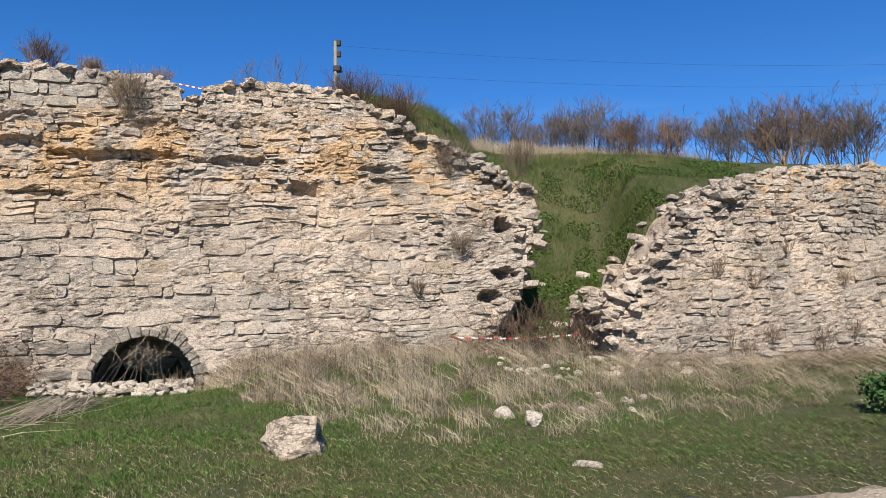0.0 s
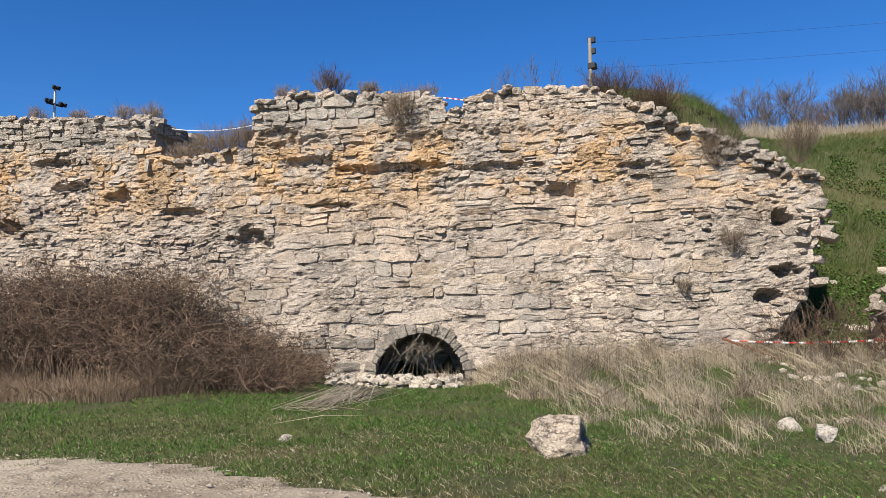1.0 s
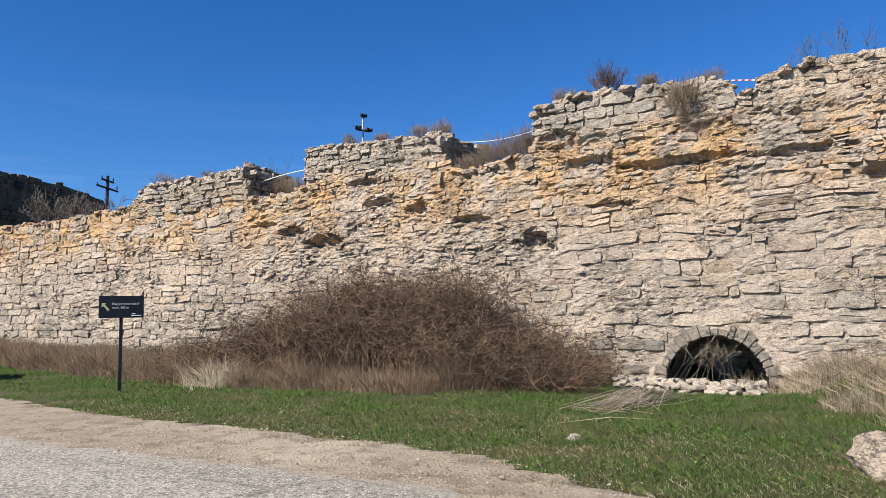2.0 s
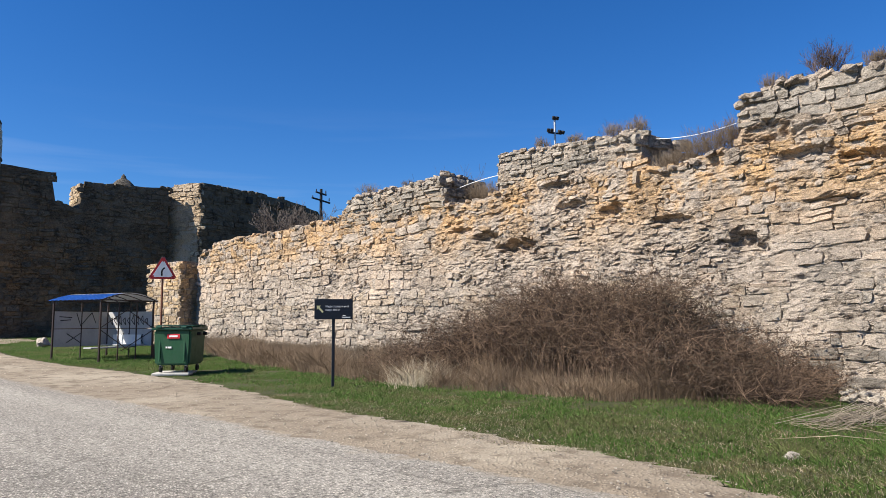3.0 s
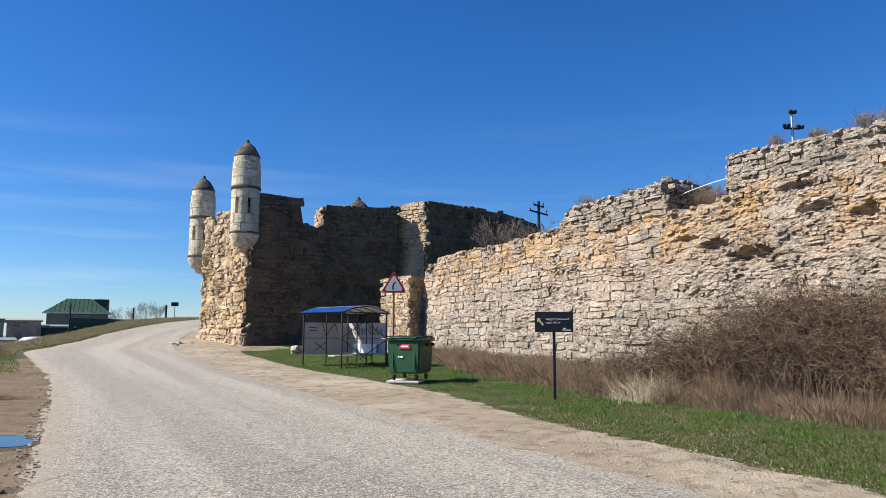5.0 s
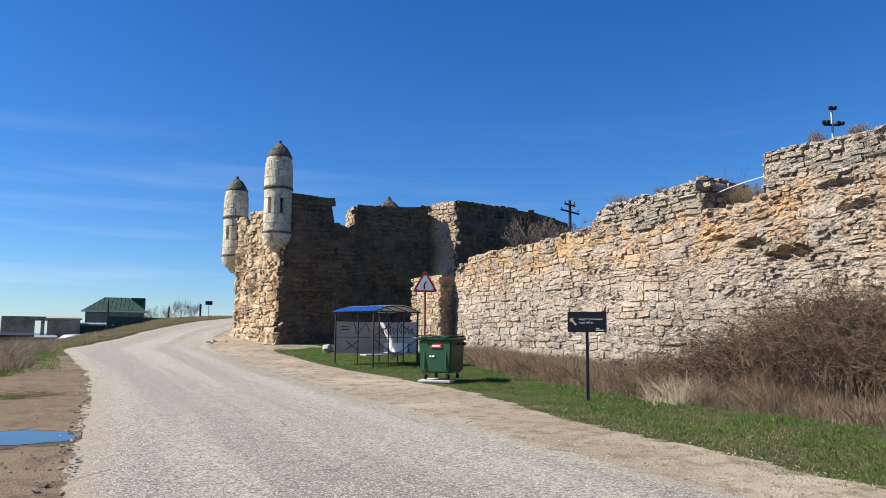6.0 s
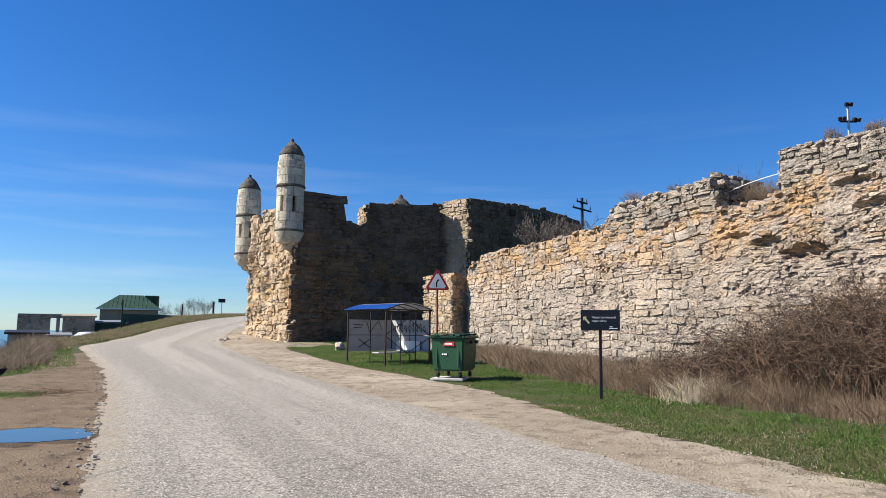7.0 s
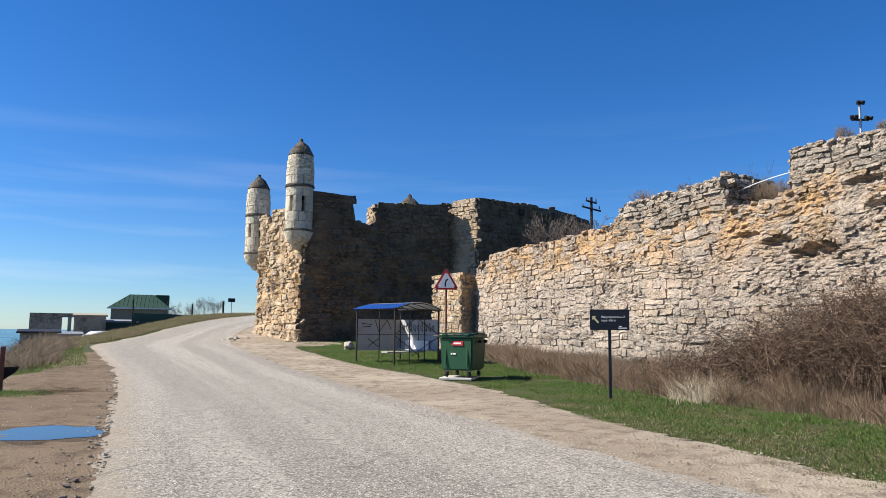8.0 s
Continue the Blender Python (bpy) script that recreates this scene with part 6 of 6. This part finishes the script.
def shelter():
    """An open steel bus shelter: square plan, arched roof, sheet panels on the two far sides."""
    o = Vector((-1.94, 28.7))
    ang = math.atan2(1.74, 1.77)
    whole = empty("bus_shelter", Matrix.Translation((o.x, o.y, 0)) @ Matrix.Rotation(ang, 4, "Z"), "steel bus shelter with blue arched roof and scrawled panels", "bus shelter")
    # local x: across the arch, local y: along the roof
    w, l = 2.48, 2.48

    def ground_at(x, y):
        p = o + Vector((x * math.cos(ang) - y * math.sin(ang), x * math.sin(ang) + y * math.cos(ang)))
        return ground_z(p.x, p.y)

    eave = 2.5
    spots = [(0, 0), (w, 0), (0, l), (w, l), (w * 0.33, 0), (w * 0.67, 0), (w, l * 0.5), (w * 0.5, l)]
    for k, (x, y) in enumerate(spots):
        bm = bmesh.new()
        g = ground_at(x, y)
        box(bm, (0.06, 0.06, eave - g + 0.1) if k < 4 else (0.04, 0.04, eave - g), pose(x, y, (eave + g) / 2 - 0.05), 0.005)
        part("post", bm, DARKSTEEL, whole)
    arch = lambda t: (w * t - 0.12 + 0.24 * t, eave + 0.28 * math.sin(math.pi * t))
    for y in [-0.12 + (l + 0.24) * k / 4 for k in range(5)]:
        bm = bmesh.new()
        for k in range(10):
            a, b = arch(k / 10), arch((k + 1) / 10)
            tube(bm, (a[0], y, a[1] - 0.03), (b[0], y, b[1] - 0.03), 0.018, sides=6)
        part("roof_rib", bm, DARKSTEEL, whole)
    for k0, k1, mat, label in ((0, 4, BLUEROOF, "blue corrugated roof sheet"), (4, 12, GREYWHITE, "pale translucent roof sheet")):
        bm = bmesh.new()
        rows = []
        for j in range(49):
            y = -0.16 + (l + 0.32) * j / 48
            rows.append([bm.verts.new((arch(k / 12)[0], y, arch(k / 12)[1] + (0.012 if j % 4 < 2 else 0.0))) for k in range(k0, k1 + 1)])
        for a, b in zip(rows, rows[1:]):
            for k in range(k1 - k0):
                bm.faces.new((a[k], a[k + 1], b[k + 1], b[k]))
        bmesh.ops.solidify(bm, geom=list(bm.faces), thickness=0.004)
        part("roof_sheet", bm, mat, whole, label)
    for x in (0, w):
        bm = bmesh.new()
        tube(bm, (x, -0.12, eave), (x, l + 0.12, eave), 0.025, sides=6)
        part("eave_rail", bm, DARKSTEEL, whole)
    for y in (0, l):
        bm = bmesh.new()
        tube(bm, (0, y, eave), (w, y, eave), 0.022, sides=6)
        part("tie_rail", bm, DARKSTEEL, whole)
    low, mid, high = 0.75, 1.42, 2.1
    for za, zb in ((low, mid), (mid + 0.03, high)):
        bm = bmesh.new()
        box(bm, (w - 0.08, 0.015, zb - za), pose(w / 2, l, (za + zb) / 2))
        back = part("side_panel", bm, GREYWHITE, whole, "dirty white sheet panel with black scrawl")
        bm = bmesh.new()
        box(bm, (0.015, l - 0.08, zb - za), pose(w, l / 2, (za + zb) / 2))
        side = part("side_panel", bm, GREYWHITE, whole, "dirty white sheet panel with black scrawl")
        rng = random.Random(int(za * 10))
        if za == low:
            marks = [("b", 0.6, 0.15, 1.2, 0.5), ("b", 0.6, 0.5, 1.2, 0.15), ("s", 0.5, 0.12, 0.8, 0.45), ("s", 0.8, 0.12, 0.5, 0.45), ("s", 1.2, 0.1, 1.6, 0.5), ("s", 1.6, 0.1, 1.25, 0.5)]
        else:
            marks = [("b", 1.2, 0.1, 1.0, 0.6), ("b", 1.2, 0.1, 1.7, 0.62), ("b", 1.7, 0.62, 1.9, 0.2), ("b", 0.25, 0.45, 0.8, 0.42), ("b", 0.3, 0.3, 0.75, 0.33)]
            for k in range(9):
                c, h = 0.25 + 0.24 * k, rng.uniform(0.25, 0.42)
                marks += [("s", c, 0.12, c + 0.05, 0.12 + h), ("s", c + 0.05, 0.12 + h, c + 0.17, 0.3), ("s", c + 0.17, 0.3, c + 0.02, 0.14)]
        for kind, u0, v0, u1, v1 in marks:
            bm = bmesh.new()
            if kind == "b":
                a, b = Vector((u0, l - 0.012, za + v0)), Vector((u1, l - 0.012, za + v1))
            else:
                a, b = Vector((w - 0.012, u0, za + v0)), Vector((w - 0.012, u1, za + v1))
            tube(bm, a, b, 0.016, sides=4)
            part("scrawl", bm, BLACK, back if kind == "b" else side)
    # cross braces on the open near side
    for a, b in (((0, 0.02, 1.45), (w * 0.5, 0.02, 2.15)), ((w * 0.5, 0.02, 2.15), (w, 0.02, 1.45)), ((0, 0.02, 1.42), (w * 0.55, 0.02, 0.6)), ((w * 0.4, 0.02, 0.6), (w, 0.02, 1.35))):
        bm = bmesh.new()
        tube(bm, a, b, 0.017, sides=6)
        part("brace", bm, DARKSTEEL, whole)
    bm = bmesh.new()
    box(bm, (0.42, l - 0.3, 0.05), pose(w - 0.35, l / 2, 0.78), 0.01)
    box(bm, (w - 0.4, 0.4, 0.05), pose(w / 2 - 0.1, l * 0.3, 0.72), 0.01)
    part("bench", bm, GREYWHITE, whole, "pale plank bench")
    bm = bmesh.new()
    box(bm, (0.02, 1.5, 0.42), pose(w - 0.12, l * 0.5, 0.98), 0.004)
    part("board", bm, WHITE, whole, "bright white board leaning on the bench")


shelter()


def litter_urn():
    whole = empty("litter_bin", at(0.0, 30.2), "small brown steel litter bin beside the shelter", "litter bin")
    bm = bmesh.new()
    lathe(bm, ((0.14, 0.02), (0.17, 0.05), (0.21, 0.55), (0.215, 0.58), (0.19, 0.58), (0.15, 0.1), (0.0, 0.1)), 18)
    part("bucket", bm, RUST, whole, "", True)
    bm = bmesh.new()
    lathe(bm, ((0.0, 0.0), (0.18, 0.0), (0.18, 0.03), (0.0, 0.03)), 18)
    part("foot", bm, DARKSTEEL, whole)


litter_urn()


def dark_post():
    whole = empty("roadside_board", at(-10.33, 16.75, 20), "dark steel post with a hanging black board", "sign")
    bm = bmesh.new()
    box(bm, (0.09, 0.09, 1.15), pose(0, 0, 0.57), 0.01)
    part("post", bm, RUST, whole)
    bm = bmesh.new()
    vs = [bm.verts.new(p) for p in ((0.05, 0, 0.66), (0.36, 0, 0.66), (0.3, 0, 0.55), (0.05, 0, 0.36))]
    bm.faces.new(vs)
    bmesh.ops.solidify(bm, geom=list(bm.faces), thickness=0.03)
    part("board", bm, BLACK, whole, "black bent board")


dark_post()


# ---- poles, ropes and cables ----
def cable(name, pts, r, mat, label, sag=0.0, category="cable", steps=14):
    bm = bmesh.new()
    for a, b in zip(pts, pts[1:]):
        a, b = Vector(a), Vector(b)
        q = [a.lerp(b, k / steps) - Vector((0, 0, sag * 4 * (k / steps) * (1 - k / steps))) for k in range(steps + 1)]
        for u, v in zip(q, q[1:]):
            tube(bm, u, v, r, sides=5)
    return tagged(part(name, bm, mat, None), label, category)


def wpt(s, d, z):
    x, y = wall_xy(s, d)
    return (x, y, z)


def floodlight_mast():
    m = on_wall(10.9, 2.0)
    whole = empty("floodlight_mast", m, "steel mast with floodlights behind the wall", "light mast")
    top = 8.3 - m.translation.z
    bm = bmesh.new()
    tube(bm, (0, 0, -0.2), (0, 0, top), 0.045, 0.035, 10)
    part("pole", bm, STEEL, whole)
    bm = bmesh.new()
    box(bm, (0.5, 0.05, 0.05), pose(0, 0, top - 0.5), 0.005)
    part("crossarm", bm, BLACK, whole)
    for x, z in ((-0.27, top - 0.44), (-0.14, top - 0.43), (0.15, top - 0.45), (0.28, top - 0.46), (-0.06, top), (0.07, top)):
        bm = bmesh.new()
        box(bm, (0.1, 0.09, 0.12), pose(x, -0.05, z, 25, 0, x * 80), 0.02)
        part("floodlight", bm, BLACK, whole, "black floodlight head")


floodlight_mast()


def wood_pole():
    m = on_wall(-4.5, 1.5)
    whole = empty("utility_pole", m, "weathered wooden pole with a dark bracket behind the wall", "utility pole")
    top = 8.62 - m.translation.z
    bm = bmesh.new()
    tube(bm, (0, 0, -0.3), (0.02, 0, top), 0.055, 0.045, 12)
    part("pole", bm, WOODPOLE, whole)
    for z, sx in ((top - 0.05, 0.1), (top - 0.75, 0.2), (top - 0.35, 0.08)):
        bm = bmesh.new()
        box(bm, (sx, 0.2, 0.16), pose(0.05, -0.04, z), 0.02)
        part("bracket", bm, BLACK, whole, "dark steel bracket")


wood_pole()


def far_pole(x, y, top):
    whole = empty("utility_pole", Matrix.Translation((x, y, ground_z(x, y))), "dark utility pole with crossarms behind the fortress", "utility pole")
    h = top - ground_z(x, y)
    bm = bmesh.new()
    tube(bm, (0, 0, 0), (0, 0, h), 0.14, 0.11, 10)
    part("pole", bm, BLACK, whole)
    for z, w in ((h - 0.9, 1.9), (h - 0.35, 1.1)):
        bm = bmesh.new()
        box(bm, (w, 0.1, 0.12), pose(0, 0, z, 0, 6, 30), 0.01)
        arm = part("crossarm", bm, BLACK, whole)
        for k in (-0.45, 0.0, 0.45):
            bm = bmesh.new()
            tube(bm, (k * w * 0.86, k * w * 0.5, z + 0.05), (k * w * 0.86, k * w * 0.5, z + 0.3), 0.05, 0.03, 8)
            part("insulator", bm, BLACK, arm)


far_pole(11.5, 54.2, 12.1)
cable("rope", [wpt(4.1, 0.4, 6.45), wpt(6.6, 0.5, 6.5)], 0.009, ROPE, "white rope strung across the embrasure", 0.12, "rope")
cable("rope", [wpt(11.6, 0.5, 6.35), wpt(14.1, 0.5, 6.15)], 0.013, ROPE, "white rope strung across the embrasure", -0.06, "rope")
cable("rope", [wpt(20.2, 0.6, 5.95), wpt(27.0, 0.8, 5.85), wpt(31.5, 0.9, 5.3)], 0.02, ROPE, "pale rope along the low wall top", 0.1, "rope")
for _k in range(9):
    _a = Vector(wpt(-1.4 + 0.07 * _k, 0.2, 6.72)) + Vector((0, 0, 0.012 * _k))
    _b = Vector(wpt(-1.4 + 0.07 * (_k + 1), 0.2, 6.72)) + Vector((0, 0, 0.012 * (_k + 1)))
    cable("barrier_tape", [_a, _b], 0.016, (ROPE, REDSIGN)[_k % 2], "red and white barrier tape across the notch", 0, "barrier tape", 1)
for _k in range(22):
    _t0, _t1 = _k / 22, (_k + 1) / 22
    _p0, _p1 = Vector(wpt(-7.2, -0.2, 0.8)), Vector(wpt(-11.0, -0.4, 0.85))
    _f = lambda t: _p0.lerp(_p1, t) - Vector((0, 0, 0.35 * t * (1 - t)))
    cable("barrier_tape", [_f(_t0), _f(_t1)], 0.02, (ROPE, REDSIGN)[_k % 2], "red and white barrier tape across the wall gap", 0, "barrier tape", 1)
bpy.data.objects["barrier_tape"]["group"] = "barrier tape"
cable("broken_pole", [wpt(-7.0, -0.25, 0.85), wpt(-8.2, -0.7, 0.35)], 0.035, RUST, "rusty bar leaning at the wall end", 0, "bar", 2)
_p = on_wall(-4.5, 1.5).translation
far_pole(26.5, -14.1, 9.9)
for _dz in (0.0, -0.7):
    cable("overhead_cable", [(_p.x, _p.y, 8.5 + _dz), (26.5, -14.1, 9.7 + _dz)], 0.0025, BLACK, "thin overhead cable between two poles", 0.3)


# ---- far houses beside the road ----
GREENROOF = plain("green_ribbed_roofing", (0.035, 0.075, 0.04), 0.5, 0.1, 0.4, 1.2)
PLASTER = plain("tan_plaster", (0.33, 0.275, 0.19), 0.9, 0, 0.4, 1.5, 0.3)
GREENFENCE = plain("dark_green_sheet_fence", (0.012, 0.055, 0.045), 0.5, 0.1, 0.4, 1.5)
BLOCKWORK = limestone("grey_blockwork", True, (0.46, 0.39, 0.31), (0.33, 0.285, 0.23), (0.4, 0.28, 0.17), 0.3, (-2, 2, 6), 0.3)
SLATE = plain("grey_sheet_roofing", (0.24, 0.26, 0.28), 0.6, 0.1, 0.5, 1.5)
CARPAINT = plain("silver_white_car_paint", (0.72, 0.73, 0.74), 0.25, 0.2, 0.1, 3, 0.02)
GLASS, gnt, gb = material("dark_car_glass", 0.05)
gb.inputs["Base Color"].default_value = (0.02, 0.025, 0.03, 1)


def polar(az, dist):
    a = radians(az)
    return -math.sin(a) * dist, math.cos(a) * dist


def house():
    x, y = polar(23.1, 84)
    whole = empty("house", Matrix.Translation((x, y, 0.65)) @ Matrix.Rotation(radians(20), 4, "Z") @ Matrix.Diagonal((0.93, 0.93, 1, 1)), "single-storey tan house with a green hipped roof", "house")
    bm = bmesh.new()
    box(bm, (5.9, 6, 3.1), pose(0, 0, 1.5))
    part("wall", bm, PLASTER, whole, "tan plastered wall")
    bm = bmesh.new()
    z0, z1 = 3.05, 4.6
    pts = [(-3.35, -3.4, z0), (3.35, -3.4, z0), (3.35, 3.4, z0), (-3.35, 3.4, z0), (-1.3, 0, z1), (1.3, 0, z1)]
    v = [bm.verts.new(p) for p in pts]
    for f in ((0, 1, 5, 4), (1, 2, 5), (2, 3, 4, 5), (3, 0, 4), (3, 2, 1, 0)):
        bm.faces.new([v[k] for k in f])
    roof = part("roof", bm, GREENROOF, whole, "green ribbed metal hipped roof")
    for k in range(15):
        t = -3.1 + 6.2 * k / 14
        up = 1 - max(0.0, (abs(t) - 1.3) / 2.05)
        bm = bmesh.new()
        tube(bm, (t, -3.38, z0 + 0.03), (t, -3.38 + 3.38 * up, z0 + 0.03 + (z1 - z0) * up), 0.018, sides=5)
        part("roof_seam", bm, GREENROOF, roof)
    bm = bmesh.new()
    box(bm, (6.7, 0.08, 0.14), pose(0, -3.4, z0 - 0.03))
    part("eaves_board", bm, WHITE, whole)
    bm = bmesh.new()
    box(bm, (1.6, 2.2, 1.3), pose(2.2, 2.2, 4.0), 0.05)
    part("rear_gable", bm, GREENROOF, whole)


house()


def shed(name, az, dist, size, base, mat, label, category, turn=0, roof=None, roof_over=0.2, hole=None):
    x, y = polar(az, dist)
    whole = empty(name, Matrix.Translation((x, y, base)) @ Matrix.Rotation(radians(az + turn), 4, "Z"), label, category)
    w, d, h = size
    t = 0.25
    for wx, wy, sx, sy in ((0, -d / 2, w, t), (0, d / 2, w, t), (-w / 2 + t / 2, 0, t, d - t), (w / 2 - t / 2, 0, t, d - t)):
        bm = bmesh.new()
        if hole and wy < 0:
            edges = [-w / 2] + [q for hx, hw in hole for q in (hx - hw / 2, hx + hw / 2)] + [w / 2]
            for a, b in zip(edges[0::2], edges[1::2]):
                box(bm, (b - a, sy, h), pose((a + b) / 2, wy, h / 2))
            box(bm, (w, sy * 0.98, 0.4), pose(0, wy, h - 0.2))
        else:
            tall = h * 0.42 if hole and wy > 0 else h
            box(bm, (sx, sy, tall), pose(wx, wy, tall / 2))
        part("wall", bm, mat, whole)
    if roof:
        bm = bmesh.new()
        box(bm, (w + 2 * roof_over, d + 2 * roof_over, 0.14), pose(0, 0, h + 0.09, 3, 0, 0))
        part("roof", bm, roof, whole)
    return whole


shed("ruined_house", 28.6, 82, (4.6, 5, 3.4), -0.4, BLOCKWORK, "roofless ruined blockwork house with empty window openings", "ruined house", hole=((0.75, 0.5), (1.7, 0.75)))
shed("garage", 26.45, 74, (2.6, 4, 2.9), -0.2, BLOCKWORK, "grey rendered garage with flat concrete roof", "garage", roof=PLASTER, roof_over=0.15)
shed("shed", 29.6, 66, (2.6, 3, 1.4), -0.2, BLOCKWORK, "low dark shed with a sloping sheet roof", "shed", roof=BLACK, roof_over=0.25)
shed("shed", 27.9, 70, (2.2, 3, 1.2), -0.2, BLOCKWORK, "low shed with a grey sheet roof", "shed", roof=SLATE, roof_over=0.2)
shed("green_shed", 24.5, 76, (2.9, 3, 2.2), 0.0, GREENFENCE, "dark green sheet-metal shed with a pale roof", "shed", roof=SLATE, roof_over=0.25)


def sheet_fence():
    a, b = Vector(polar(23.6, 74)), Vector(polar(19.8, 80))
    whole = empty("sheet_fence", Matrix(), "dark green corrugated sheet fence", "fence")
    n = 18
    for k in range(n):
        p, q = a.lerp(b, k / n), a.lerp(b, (k + 0.97) / n)
        base = 0.95
        bm = bmesh.new()
        m = Matrix.Translation(((p.x + q.x) / 2, (p.y + q.y) / 2, base + 1.05)) @ Matrix.Rotation(math.atan2(q.y - p.y, q.x - p.x), 4, "Z")
        box(bm, ((q - p).length, 0.04, 2.1), m)
        part("sheet", bm, GREENFENCE, whole)


sheet_fence()


def parked_car():
    x, y = polar(25.9, 66)
    whole = empty("parked_car", Matrix.Translation((x, y, ground_z(x, y) - 0.3)) @ Matrix.Rotation(radians(80), 4, "Z"), "silver-white car parked beside the road bank", "car")
    bm = bmesh.new()
    prof = [(-2.1, 0.35), (-2.15, 0.7), (-1.5, 0.9), (-0.9, 1.0), (-0.2, 1.42), (0.9, 1.46), (1.6, 1.15), (2.1, 1.0), (2.15, 0.4)]
    sides = []
    for yy, k in ((-0.82, 1), (0.82, 1)):
        sides.append([bm.verts.new((px, yy * (0.82 if pz > 1.1 else 1), pz)) for px, pz in prof])
    for i in range(len(prof)):
        j = (i + 1) % len(prof)
        bm.faces.new((sides[0][i], sides[0][j], sides[1][j], sides[1][i]))
    bm.faces.new(sides[0][::-1]), bm.faces.new(sides[1])
    bmesh.ops.bevel(bm, geom=list(bm.edges), offset=0.06, segments=2, affect="EDGES")
    part("body", bm, CARPAINT, whole, "", True)
    for yy in (-0.78, 0.78):
        bm = bmesh.new()
        vs = [bm.verts.new((px, yy, pz)) for px, pz in ((-0.75, 1.02), (-0.2, 1.36), (0.85, 1.38), (1.35, 1.1), (1.3, 1.02))]
        bm.faces.new(vs)
        bmesh.ops.solidify(bm, geom=list(bm.faces), thickness=0.02)
        part("side_window", bm, GLASS, whole)
        for px in (-1.35, 1.35):
            bm = bmesh.new()
            tube(bm, (px, yy * 0.95, 0.32), (px, yy * 1.08, 0.32), 0.32, sides=20)
            part("wheel", bm, RUBBER, whole)


parked_car()
for _az, _d, _top, _w in ((23.65, 72, 4.3, 0.07), (19.5, 80, 4.25, 0.08), (17.25, 80, 4.6, 0.11)):
    _x, _y = polar(_az, _d)
    _bm = bmesh.new()
    tube(_bm, (_x, _y, ground_z(_x, _y) - 0.1), (_x, _y, _top), _w, sides=8)
    tagged(part("fence_post", _bm, BLACK, None), "thin dark post beside the road bend", "post", "roadside posts")


def small_sign():
    x, y = polar(16.65, 82)
    whole = empty("distance_sign", Matrix.Translation((x, y, ground_z(x, y))) @ Matrix.Rotation(radians(16), 4, "Z"), "small dark road sign at the bend", "sign")
    h = 4.9 - ground_z(x, y)
    bm = bmesh.new()
    tube(bm, (0, 0, 0), (0, 0, h), 0.04, sides=8)
    part("post", bm, STEEL, whole)
    bm = bmesh.new()
    box(bm, (0.75, 0.04, 0.42), pose(0, -0.05, h - 0.1), 0.01)
    part("panel", bm, NAVY, whole)


small_sign()
for _k, (_az, _d, _h) in enumerate(((20.6, 84, 2.6), (19.9, 86, 2.3), (19.2, 84, 2.4), (18.4, 86, 2.2), (17.9, 84, 1.5), (21.0, 80, 1.9))):
    _x, _y = polar(_az, _d)
    shrub("roadside_shrub", Matrix.Translation((_x, _y, max(ground_z(_x, _y), 1.4))), _h, 8, 400 + _k, BARE, "bare grey shrub beside the far road bend", "shrub", None, 0.5, (1, 3), 0.03, 0.9, 3)
